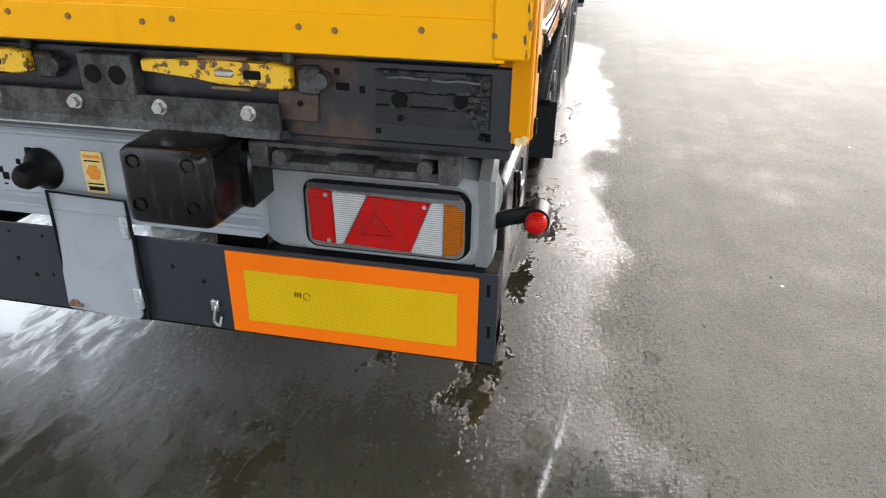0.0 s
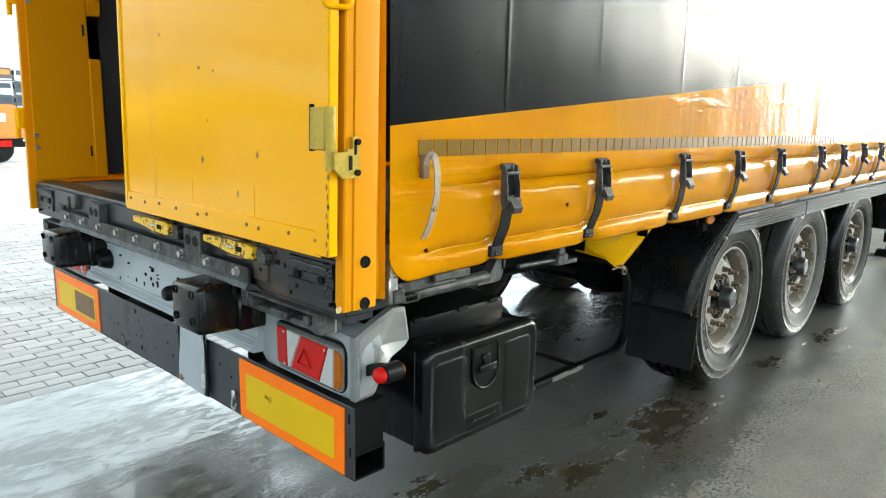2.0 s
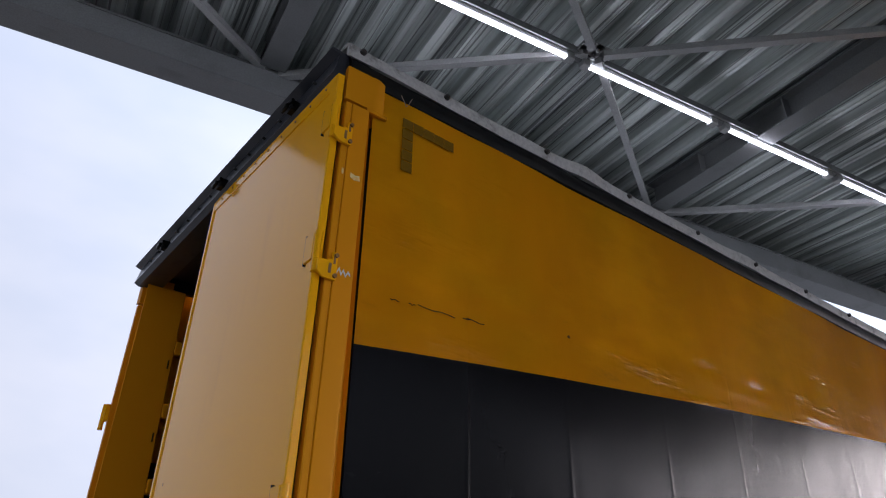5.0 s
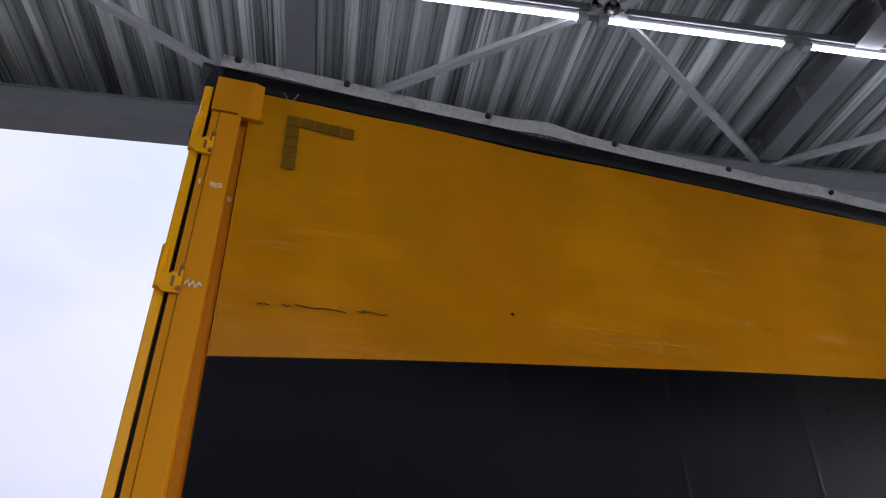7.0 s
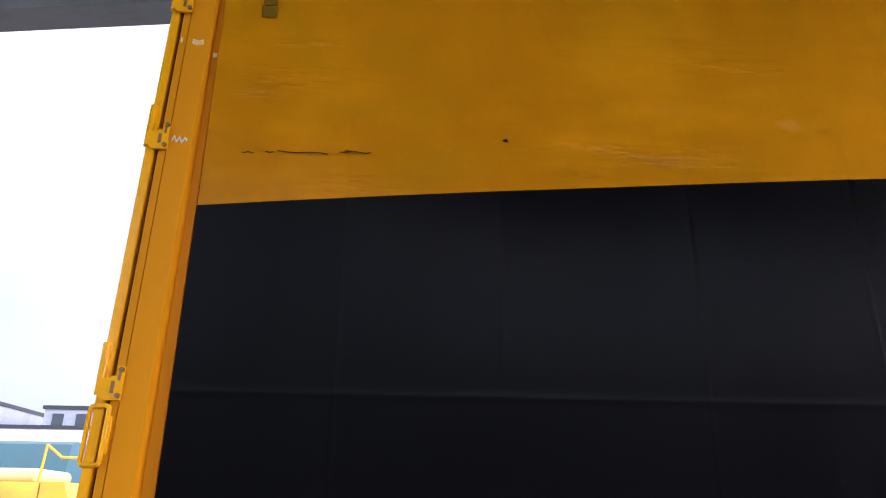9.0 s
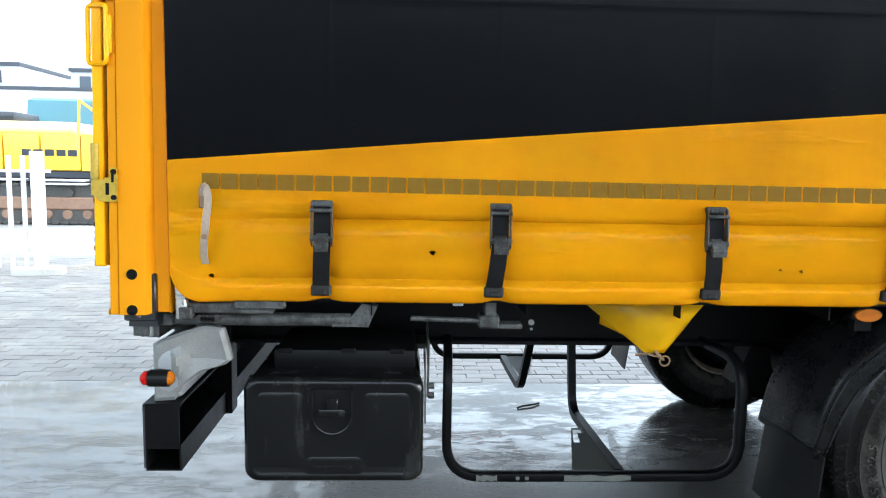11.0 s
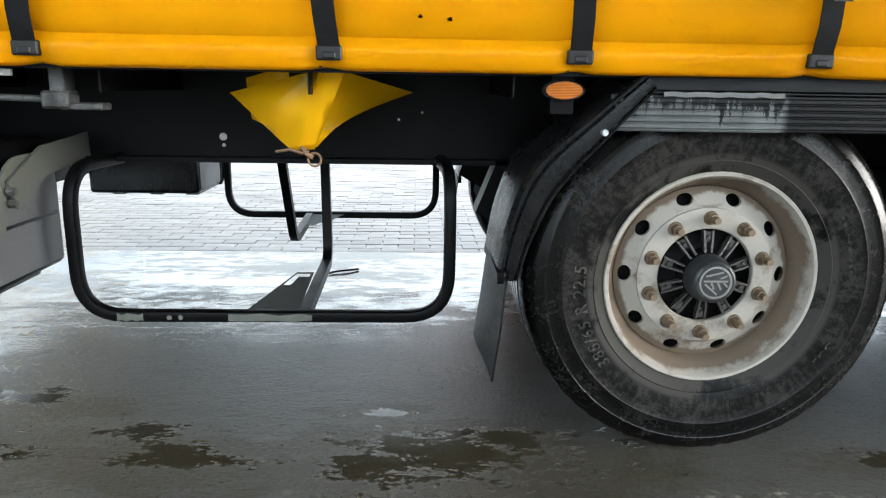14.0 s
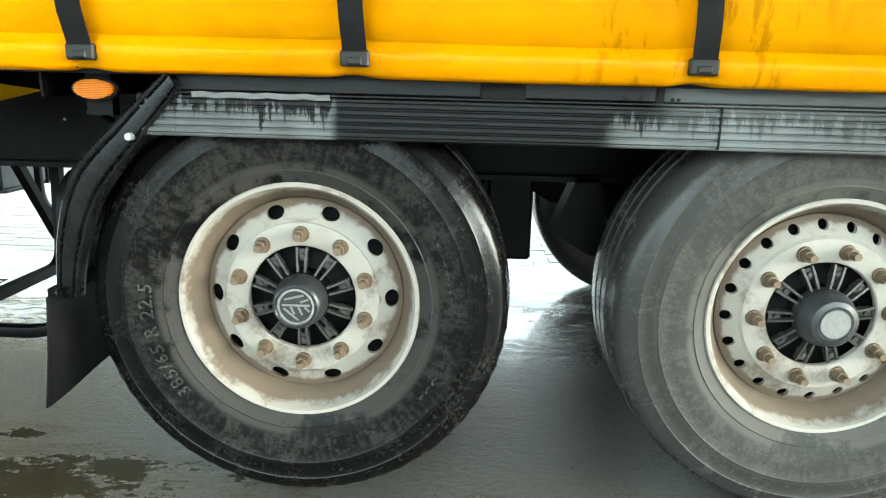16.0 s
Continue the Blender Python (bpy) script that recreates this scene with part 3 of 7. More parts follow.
def turned(bm, corners, radius, seg=6):
    """A line of points through the corners, its bends rounded."""
    pts, out = [Vector(c) for c in corners], [Vector(corners[0])]
    for a, c, b in zip(pts, pts[1:], pts[2:]):
        p, q = c + (a - c).normalized() * radius, c + (b - c).normalized() * radius
        for k in range(seg + 1):
            s = k / seg
            out.append((1 - s) ** 2 * p + 2 * s * (1 - s) * c + s * s * q)
    return out + [pts[-1]]


def lathe(bm, prof, centre=(0, 0, 0), seg=48, closed=False):
    """Turns (r, y) pairs about the y axis through centre."""
    c = Vector(centre)
    rings = [[bm.verts.new(c + Vector((r * math.cos(k * math.tau / seg), y, r * math.sin(k * math.tau / seg)))) for k in range(seg)] for r, y in prof]
    pairs = list(zip(rings, rings[1:])) + ([(rings[-1], rings[0])] if closed else [])
    for u, v in pairs:
        for k in range(seg):
            bm.faces.new((u[k - 1], u[k], v[k], v[k - 1]))
    return rings


def prism(bm, poly, axis, a, b):
    """A flat outline of pairs, drawn out along an axis from a to b."""
    place = {"x": lambda p, s: (s, p[0], p[1]), "y": lambda p, s: (p[0], s, p[1]), "z": lambda p, s: (p[0], p[1], s)}[axis]
    u, v = [bm.verts.new(place(p, a)) for p in poly], [bm.verts.new(place(p, b)) for p in poly]
    for k in range(len(poly)):
        bm.faces.new((u[k - 1], u[k], v[k], v[k - 1]))
    bm.faces.new(u[::-1])
    bm.faces.new(v)
    return bm


def rounded(x0, x1, z0, z1, r, seg=4):
    out = []
    for cx, cz, a in ((x1 - r, z1 - r, 0), (x0 + r, z1 - r, 90), (x0 + r, z0 + r, 180), (x1 - r, z0 + r, 270)):
        out += [(cx + r * math.cos(radians(a + 90 * k / seg)), cz + r * math.sin(radians(a + 90 * k / seg))) for k in range(seg + 1)]
    return out


def mesh_of(name, bm, mat, smooth=40, merge=False):
    if merge:
        bmesh.ops.remove_doubles(bm, verts=bm.verts, dist=1e-5)
    bmesh.ops.recalc_face_normals(bm, faces=bm.faces)
    me = bpy.data.meshes.new(name)
    bm.to_mesh(me)
    bm.free()
    for m in mat if isinstance(mat, (list, tuple)) else (mat,):
        me.materials.append(m)
    if smooth:
        me.polygons.foreach_set("use_smooth", [True] * len(me.polygons))
        me.set_sharp_from_angle(angle=radians(smooth))
    return me


def part(name, bm, mat, parent=None, label="", smooth=40, at=None):
    """One bmesh as one object, under a thing or a part."""
    ob = new(name, mesh_of(name, bm, mat, smooth))
    if at is not None:
        ob.matrix_basis = at
    if parent is not None:
        ob.parent = parent
    return tagged(ob, label) if label else ob


def share(name, me, parent, at, label=""):
    ob = new(name, me)
    ob.matrix_basis = at
    if parent is not None:
        ob.parent = parent
    return tagged(ob, label) if label else ob


def holder(name, label, category, at=(0, 0, 0), group=""):
    ob = new(name)
    ob.empty_display_size = 0.2
    ob.location = at
    return tagged(ob, label, category, group)


def words(text, size, depth=0.001, tight=1.0):
    """A bmesh of upright lettering in the x-z plane, facing -y, centred."""
    cu = bpy.data.curves.new("words", "FONT")
    cu.body, cu.size, cu.extrude, cu.align_x, cu.align_y, cu.space_character = text, size, depth, "CENTER", "CENTER", tight
    cu.resolution_u = 2
    ob = bpy.data.objects.new("words", cu)
    scene.collection.objects.link(ob)
    me = bpy.data.meshes.new_from_object(ob.evaluated_get(bpy.context.evaluated_depsgraph_get()))
    bm = bmesh.new()
    bm.from_mesh(me)
    bpy.data.objects.remove(ob)
    bpy.data.meshes.remove(me)
    bm.transform(pose(0, 0, 0, 90))
    return bm


# ---- ground and paving ----
bm = bmesh.new()
bx(bm, -900, 900, -900, 900, -0.5, -0.016)
tagged(part("ground", bm, M_GROUND, smooth=0), "grey damp yard asphalt reaching to the horizon", "ground", kind="structure")
bm = bmesh.new()
bx(bm, -14, 30, -16, 2.66, -0.3, 0.0)
tagged(part("concrete_floor", bm, M_CONCRETE, smooth=0), "worn concrete yard slab with puddles and wet patches", "floor", kind="structure")

# ---- canopy ----
CANOPY = pose(0, 0, 0, 0, 0, -9)
U0, U1, V0, V1 = -9.6, 16.2, -7.2, 2.27
DECK, ROD_Z, LED_V, LED_Z = 5.86, 5.60, 0.945, 5.57
BAY = 4.02


def canopy_part(name, bm, mat, label, category, kind="structure", smooth=0):
    bm.transform(CANOPY)
    return tagged(part(name, bm, mat, smooth=smooth), label, category, kind=kind)


bm = bmesh.new()
profile, u = [], U0
while u < U1:
    profile += [(u, DECK), (u + 0.03, DECK), (u + 0.036, DECK + 0.008), (u + 0.044, DECK + 0.008), (u + 0.05, DECK), (u + 0.085, DECK), (u + 0.11, DECK + 0.12), (u + 0.15, DECK + 0.12), (u + 0.158, DECK + 0.11), (u + 0.168, DECK + 0.11), (u + 0.176, DECK + 0.12), (u + 0.21, DECK + 0.12), (u + 0.235, DECK)]
    u += 0.25
low = [bm.verts.new((p, V0, z)) for p, z in profile]
far = [bm.verts.new((p, V1 + 0.48, z + 0.02)) for p, z in profile]
low_up = [bm.verts.new((p, V0, z + 0.012)) for p, z in profile]
far_up = [bm.verts.new((p, V1 + 0.48, z + 0.032)) for p, z in profile]
for i in range(len(profile) - 1):
    bm.faces.new((low[i], low[i + 1], far[i + 1], far[i]))
    bm.faces.new((low_up[i], far_up[i], far_up[i + 1], low_up[i + 1]))
tagged(part("ceiling", bm, M_DECK, smooth=0, at=CANOPY), "galvanised trapezoidal sheet roof of an open canopy", "ceiling", kind="structure")


def section(bm, u, v0, v1, z0, z1, w, t=0.014):
    bx(bm, u - w / 2, u + w / 2, v0, v1, z0, z0 + t)
    bx(bm, u - w / 2, u + w / 2, v0, v1, z1 - t, z1)
    bx(bm, u - t / 2, u + t / 2, v0, v1, z0 + t, z1 - t)


BEAMS = [0.1 + BAY * k for k in range(-2, 5)]
for u in BEAMS:
    bm = bmesh.new()
    section(bm, u, V0, V1 - 0.06, DECK - 0.26, DECK - 0.005, 0.2)
    for v in (1.55, 0.62, -0.9):
        bx(bm, u - 0.09, u + 0.09, v, v + 0.012, DECK - 0.246, DECK - 0.02)
    canopy_part("roof_beam", bm, M_STRUCT, "grey steel roof beam under the canopy sheets", "beam")
bm = bmesh.new()
bx(bm, U0, U1, V1 - 0.03, V1 + 0.1, 5.39, 5.60, 0.006)
bx(bm, U0, U1, V1 - 0.03, V1 + 0.5, 5.60, 5.62)
bx(bm, U0, U1, V1 + 0.46, V1 + 0.5, 5.62, 6.05)
canopy_part("canopy_fascia", bm, M_STRUCT, "dark grey steel fascia and gutter beam of the canopy", "fascia")
bm = bmesh.new()
bx(bm, U1 - 0.02, U1 + 0.12, V0, V1 + 0.1, 5.4, 6.0, 0.006)
canopy_part("canopy_end_fascia", bm, M_STRUCT, "grey steel end beam of the canopy", "fascia")
for u in (BEAMS[0], BEAMS[2], BEAMS[4], BEAMS[6]):
    bm = bmesh.new()
    section(bm, u, V0 + 0.3, V0 + 0.5, 0, DECK - 0.26, 0.2, 0.012)
    bx(bm, u - 0.1, u + 0.1, V0 + 0.39, V0 + 0.41, 0.0, DECK - 0.26)
    bx(bm, u - 0.18, u + 0.18, V0 + 0.22, V0 + 0.58, 0.001, 0.02)
    canopy_part("canopy_column", bm, M_STRUCT, "grey steel column that carries the canopy beams", "column")

BRACES = tagged(new("roof_bracing"), "thin galvanised steel diagonal braces under the canopy roof", "bracing", kind="structure")
BRACES.matrix_basis = CANOPY


def brace(p, q):
    bm = bmesh.new()
    sweep(bm, [(*p, ROD_Z), (*q, ROD_Z + 0.02)], slab(0.055, 0.055), up=(0, 0, 1))
    for e in (p, q):
        bx(bm, e[0] - 0.08, e[0] + 0.08, e[1] - 0.05, e[1] + 0.05, ROD_Z + 0.03, ROD_Z + 0.04)
        for d in (-0.045, 0.045):
            cyl(bm, (e[0] + d, e[1], ROD_Z - 0.005), (e[0] + d, e[1], ROD_Z + 0.04), 0.012, seg=6)
    part("brace", bm, M_ROD, BRACES)


for k in range(-2, 4):
    a, b, c = BEAMS[0] + BAY * (k + 2), BEAMS[0] + BAY * (k + 2) + 2.06, BEAMS[0] + BAY * (k + 3)
    for p, q in (((a + 0.03, V1 + 0.02), (b - 0.05, 0.88)), ((b + 0.05, 0.88), (c - 0.03, V1 + 0.02)), ((a + 0.03, -0.58), (b - 0.05, 0.82)), ((b + 0.05, 0.82), (c - 0.03, -0.58))):
        brace(p, q)
bm = bmesh.new()
bx(bm, U0, U1 - 0.05, -0.61, -0.55, DECK - 0.32, DECK - 0.26)
part("purlin", bm, M_ROD, BRACES)
bm = bmesh.new()
cyl(bm, (U0 + 0.2, LED_V, LED_Z + 0.05), (U1 - 0.1, LED_V, LED_Z + 0.05), 0.035, seg=12)
bx(bm, U0 + 0.2, U1 - 0.1, LED_V - 0.05, LED_V + 0.05, LED_Z + 0.04, LED_Z + 0.1, 0.004)
canopy_part("light_track", bm, M_STRUCT, "grey cable tray that carries a row of tube lights", "rail")


def tube_light(u):
    ob = holder("tube_light", "lit white LED tube light under the canopy", "ceiling light", CANOPY @ Vector((u, LED_V, LED_Z)), "tube lights under the canopy")
    ob.rotation_euler = (0, 0, radians(-9))
    bm = bmesh.new()
    cyl(bm, (-0.645, 0, 0), (0.645, 0, 0), 0.017, seg=12)
    part("tube", bm, M_TUBE, ob, "glowing white tube")
    for s in (-1, 1):
        bm = bmesh.new()
        bx(bm, s * 0.68 - 0.035, s * 0.68 + 0.035, -0.035, 0.035, -0.03, 0.035, 0.006)
        cyl(bm, (s * 0.71, 0.01, 0.03), (s * 0.73, 0.05, 0.24), 0.004, seg=6)
        part("end_fitting", bm, M_ROD, ob)


for k in range(-6, 9):
    tube_light(2.811 + 1.51 * k)


# ---- trailer ----
W = 2.56
TRAILER = holder("semi_trailer", "yellow curtain-sided semi-trailer with a black print, one rear door open", "trailer")


def add(name, bm, mat, label="", parent=None, smooth=40):
    return part(name, bm, mat, parent or TRAILER, label, smooth)


def mirrored(bm):
    bm.transform(Matrix.Translation((0, W, 0)) @ Matrix.Diagonal((1, -1, 1, 1)))
    return bm


def twin(name, build, mat, label="", smooth=40):
    """The same part on the near and on the far side."""
    out = []
    for far_side in (False, True):
        bm = bmesh.new()
        build(bm)
        out.append(add(name, mirrored(bm) if far_side else bm, mat, label, smooth=smooth))
    return out


# side curtains
LENGTH = 13.55
STRAPS = [0.583, 1.136, 1.82, 2.432, 3.022, 3.755, 4.24, 4.76, 5.26, 5.86] + [6.45 + 0.6 * k for k in range(12)]
CREASES = [0.60, 1.127, 1.79, 2.40, 3.05, 3.69, 4.3, 4.9, 5.5, 6.2, 7.3, 8.5, 9.7, 11.0, 12.3]
PROFILE = [(1.084, 0.065), (1.086, 0.038), (1.094, 0.027), (1.125, 0.023), (1.146, 0.025), (1.155, 0.035), (1.161, 0.037), (1.168, 0.030), (1.21, 0.018), (1.26, 0.014),
           (1.30, 0.014), (1.330, 0.018), (1.341, 0.036), (1.347, 0.040), (1.353, 0.026), (1.37, 0.018), (1.42, 0.016), (1.46, 0.018)]


def low_edge(x):
    return 1.519 + 0.086 * (x - 0.1) - 0.0008 * (x - 0.1) ** 2


def top_edge(x):
    return 2.635 + 0.0945 * (x - 0.1) - (0.0042 * (x - 0.1) ** 2 if x < 5 else 0.1008 + 0.0412 * (x - 5))


# pushed-in places of the upper curtain: x, z, half width, half height, depth
DENTS = [(0.725, 3.13, 0.075, 0.028, 0.0071), (0.70, 3.165, 0.06, 0.008, 0.0024), (1.12, 3.13, 0.03, 0.02, 0.0035), (1.30, 3.12, 0.045, 0.022, 0.0047), (1.73, 3.065, 0.09, 0.022, 0.0059), (1.97, 3.05, 0.05, 0.02, 0.0047), (2.22, 3.02, 0.1, 0.025, 0.0071),
         (2.7, 3.0, 0.12, 0.03, 0.0071), (0.45, 3.12, 0.09, 0.02, 0.0035), (0.60, 3.56, 0.14, 0.012, 0.0024), (0.75, 3.42, 0.2, 0.02, 0.0035)]


def dent_at(x, z):
    ring = (math.hypot((x - 0.594) / 1.7, z - 2.944) - 0.018) / 0.006
    return sum(d * math.exp(-((x - cx) / rx) ** 2 - ((z - cz) / rz) ** 2) for cx, cz, rx, rz, d in DENTS) + 0.0028 * math.exp(-ring * ring)


def side_curtain(bm, plain):
    xs = sorted({round(v, 4) for v in [0.108 + 0.028 * k for k in range(110)] + [3.19 + 0.055 * k for k in range(54)] + [0.55 + 0.008 * k for k in range(12)] + [0.108, 0.112, 0.118, 0.126, 0.138, 0.155, 0.18] + [6.2 + 0.2 * k for k in range(37)] + [LENGTH]
                 + [c + d for c in CREASES[:8] for d in (-0.016, -0.008, 0, 0.008, 0.016)] + [s + d for s in STRAPS[:9] for d in (-0.045, -0.02, 0, 0.02, 0.045)]})
    grid = []
    for x in xs:
        column = []
        lo, hi = low_edge(x), top_edge(x)
        seam = min(max(2.02, lo + 0.12), hi - 0.2)
        rows = [p for p in PROFILE] + [(lo + (seam - 0.03 - lo) * f, 0.02) for f in (0, 0.25, 0.5, 0.75, 1)] + [(seam + d, 0.02) for d in (-0.016, -0.008, 0, 0.008, 0.016)]
        rows += [(seam + 0.03 + (hi - seam - 0.03) * f, 0.02) for f in (0, 0.25, 0.5, 0.75, 1)]
        rows += [(hi + (3.79 - hi) * f, 0.02) for f in [0.02 * k for k in range(1, 26)] + [0.54, 0.58, 0.62, 0.66, 0.7, 0.75, 0.8, 0.85, 0.9, 0.95, 1]]
        pull = sum(math.exp(-((x - s) / 0.04) ** 2) for s in STRAPS)
        slack = 0.85 + 0.2 * noise.noise((x * 0.9, 0, 3))
        for j, (z, y) in enumerate(rows):
            lift = 0.009 * noise.noise((x * 1.1, z * 0.6, 0)) + 0.002 * noise.noise((x * 4, z * 1.5, 5))
            if j < len(PROFILE):
                near_bottom = max(0.0, 1 - (z - 1.08) / 0.4)
                late = (0.16, 0.34) if z < 1.2 else (0.25, 0.6)
                calm = min(1.0, max(0.06, (x - late[0]) / (late[1] - late[0])))
                fold = 0.02 + (y - 0.02) * (0.55 + 0.6 * slack) * calm
                sag = -0.012 * slack * near_bottom * (1 - min(1, pull))
                corner = max(0.0, 0.1 - (x - 0.108))
                crumple = math.exp(-((x - 3.70) / 0.16) ** 2) + 0.5 * math.exp(-((x - 4.3) / 0.3) ** 2)
                y = fold + 0.018 * min(1, pull) * near_bottom + lift * 0.6 + 0.008 * crumple * noise.noise((x * 14, z * 5, 2))
                foot = 1.084 + 0.1 - math.sqrt(0.01 - min(corner, 0.099) ** 2)
                z = foot + (z - 1.084) * (1.46 - foot) / 0.376 + sag * 0.7 + 0.004 * noise.noise((x * 1.3, 2, z))
            else:
                crease = sum(math.exp(-((x - c) / 0.009) ** 2) for c in CREASES) if 1.6 < z < 3.0 else 0
                batten = math.exp(-((z - 2.02) / 0.009) ** 2)
                brush = math.exp(-((z - 2.925 - 0.008 * x) / 0.02) ** 2) * (0.5 + noise.noise((x * 2.5, 7, 0)))
                y = y + lift - 0.002 * crease * (0.5 + 0.5 * noise.noise((x, z * 2, 9))) - 0.0011 * batten - 0.003 * brush + dent_at(x, z)
            column.append(bm.verts.new((x, y, z)))
        grid.append(column)
    lo_row = len(PROFILE)
    for u, v in zip(grid, grid[1:]):
        for j in range(len(u) - 1):
            f = bm.faces.new((u[j], v[j], v[j + 1], u[j + 1]))
            f.material_index = 1 if (not plain and lo_row <= j < lo_row + 14) else 0
    bmesh.ops.solidify(bm, geom=bm.faces[:], thickness=-0.002)


bm = bmesh.new()
side_curtain(bm, False)
CURTAIN = add("side_curtain", bm, [M_CURTAIN, M_PRINT], "glossy yellow PVC curtain with a broad black printed band", smooth=60)
bm = bmesh.new()
side_curtain(bm, False)
add("side_curtain", mirrored(bm), [M_CURTAIN, M_PRINT], "glossy yellow PVC curtain with a broad black printed band", smooth=60)
bm = bmesh.new()
bx(bm, 0.3, LENGTH, W - 0.075, W - 0.06, 1.2, 3.78)
add("inner_lining", bm, M_INSIDE, "dark inner side of the far curtain")


def buckle_strap(s, tilt):
    x = STRAPS[s]
    hang = 0.008 + tilt if s < 2 else -0.008 + tilt
    bm = bmesh.new()
    pts = [(x, -0.004, 1.385), (x, -0.012, 1.33), (x, -0.012, 1.27), (x - hang * 0.5, -0.002, 1.2), (x - hang, 0.022, 1.135), (x - hang, 0.045, 1.11)]
    sweep(bm, pts, slab(0.004, 0.052), up=(1, 0, 0))
    strap = add("strap", bm, M_WEB, "black webbing tension strap", CURTAIN)
    bm = bmesh.new()
    for sx in (-1, 1):
        prism(bm, [(-0.006, 1.402), (-0.022, 1.398), (-0.034, 1.33), (-0.034, 1.275), (-0.016, 1.262), (-0.006, 1.285)], "x", x + sx * 0.031 - 0.0018, x + sx * 0.031 + 0.0018)
    bx(bm, x - 0.033, x + 0.033, -0.012, 0.004, 1.385, 1.405, 0.003)
    for sx in (-0.014, 0.014):
        cyl(bm, (x + sx, -0.016, 1.395), (x + sx, -0.01, 1.395), 0.006, seg=8)
    cyl(bm, (x - 0.034, -0.026, 1.375), (x + 0.034, -0.026, 1.375), 0.006, seg=8)
    cyl(bm, (x - 0.034, -0.03, 1.29), (x + 0.034, -0.03, 1.29), 0.009, seg=8)
    part("buckle", bm, M_STEEL, strap, "worn grey steel lever buckle", smooth=30)
    bm = bmesh.new()
    prism(bm, [(-0.036, 1.298), (-0.056, 1.268), (-0.05, 1.25), (-0.03, 1.27)], "x", x - 0.022, x + 0.022)
    bx(bm, x - 0.02, x + 0.02, -0.022, -0.014, 1.268, 1.305, 0.003)
    part("lever", bm, M_STEEL, strap)
    bm = bmesh.new()
    xb = x - hang
    bx(bm, xb - 0.031, xb + 0.031, 0.018, 0.052, 1.102, 1.137, 0.004)
    bx(bm, xb - 0.016, xb + 0.016, 0.014, 0.03, 1.106, 1.122, 0.003)
    bx(bm, xb - 0.027, xb - 0.022, 0.05, 0.1, 1.085, 1.11)
    bx(bm, xb + 0.022, xb + 0.027, 0.05, 0.1, 1.085, 1.11)
    part("hook", bm, M_HOOK, strap, "dark greasy steel hook at the strap's end", smooth=30)


for s in range(len(STRAPS)):
    buckle_strap(s, 0.005 * math.sin(s * 2.3))

# tan end strap
bm = bmesh.new()
pts = turned(bm, [(0.220, 0.0, 1.40), (0.221, -0.012, 1.438), (0.236, -0.02, 1.444), (0.243, -0.026, 1.40), (0.236, -0.034, 1.33), (0.226, -0.024, 1.26), (0.222, -0.006, 1.215), (0.223, 0.002, 1.205)], 0.016, 4)
sweep(bm, pts, slab(0.022, 0.004), up=(0, 1, 0))
add("end_strap", bm, M_LEATHER, "curled tan strap end hanging on the curtain", CURTAIN)
bm = bmesh.new()
bx(bm, 0.208, 0.236, -0.006, 0.012, 1.375, 1.44, 0.003)
add("strap_plate", bm, M_RUST, "", CURTAIN)
bm = bmesh.new()
cyl(bm, (0.231, -0.034, 1.29), (0.231, -0.026, 1.29), 0.008, seg=8)
add("rivet", bm, M_RUST, "", CURTAIN)

# reflective tape
bm = bmesh.new()
bx(bm, -0.0258, 0.0258, -0.0006, 0.001, -0.024, 0.024)
TAPE = mesh_of("tape_square", bm, M_TAPE, 0)


def curtain_y(x, z):
    return 0.02 + 0.009 * noise.noise((x * 1.1, z * 0.6, 0)) + 0.002 * noise.noise((x * 4, z * 1.5, 5)) - 0.004


for k in range(90):
    x = 0.2385 + 0.0575 * k
    share("reflective_square", TAPE, CURTAIN, pose(x, curtain_y(x, 1.45) - 0.001, 1.458 - 0.005 * (x - 0.22)))
for k in range(5):
    share("reflective_square", TAPE, CURTAIN, pose(0.275, curtain_y(0.25, 3.5) - 0.004, 3.632 - 0.0525 * k))
    if k < 4:
        share("reflective_square", TAPE, CURTAIN, pose(0.329 + 0.0535 * k, curtain_y(0.31, 3.6) - 0.004, 3.631 - 0.002 * k))
for x0, x1, z in ((0.235, 0.275, 2.834), (0.315, 0.345, 2.837), (0.355, 0.53, 2.841), (0.568, 0.677, 2.850), (0.585, 0.605, 2.853)):
    bm = bmesh.new()
    sweep(bm, [(x0 + (x1 - x0) * f, curtain_y(x0, 2.8) - 0.006, z + 0.003 * math.sin(9 * f + x0 * 40)) for f in (0, 0.2, 0.4, 0.6, 0.8, 1)], slab(0.0035, 0.001), up=(0, 1, 0))
    add("scuff_mark", bm, M_INK_AND_SHADE, "dark scrape", CURTAIN)
for x, z, r in ((0.926, 1.247, 0.009), (2.05, 1.205, 0.005), (2.12, 1.2, 0.006), (0.24, 1.165, 0.008), (1.147, 2.914, 0.009)):
    bm = bmesh.new()
    bm.faces.new([bm.verts.new((x + r * (1 + 0.4 * math.sin(3 * a + x * 20)) * math.cos(a), -0.006 + (0.016 if z < 1.22 else 0.0), z + r * 0.8 * math.sin(a))) for a in [k * math.tau / 14 for k in range(14)]])
    bmesh.ops.solidify(bm, geom=bm.faces[:], thickness=0.008)
    add("stain", bm, M_STAIN, "small brown stain", CURTAIN)

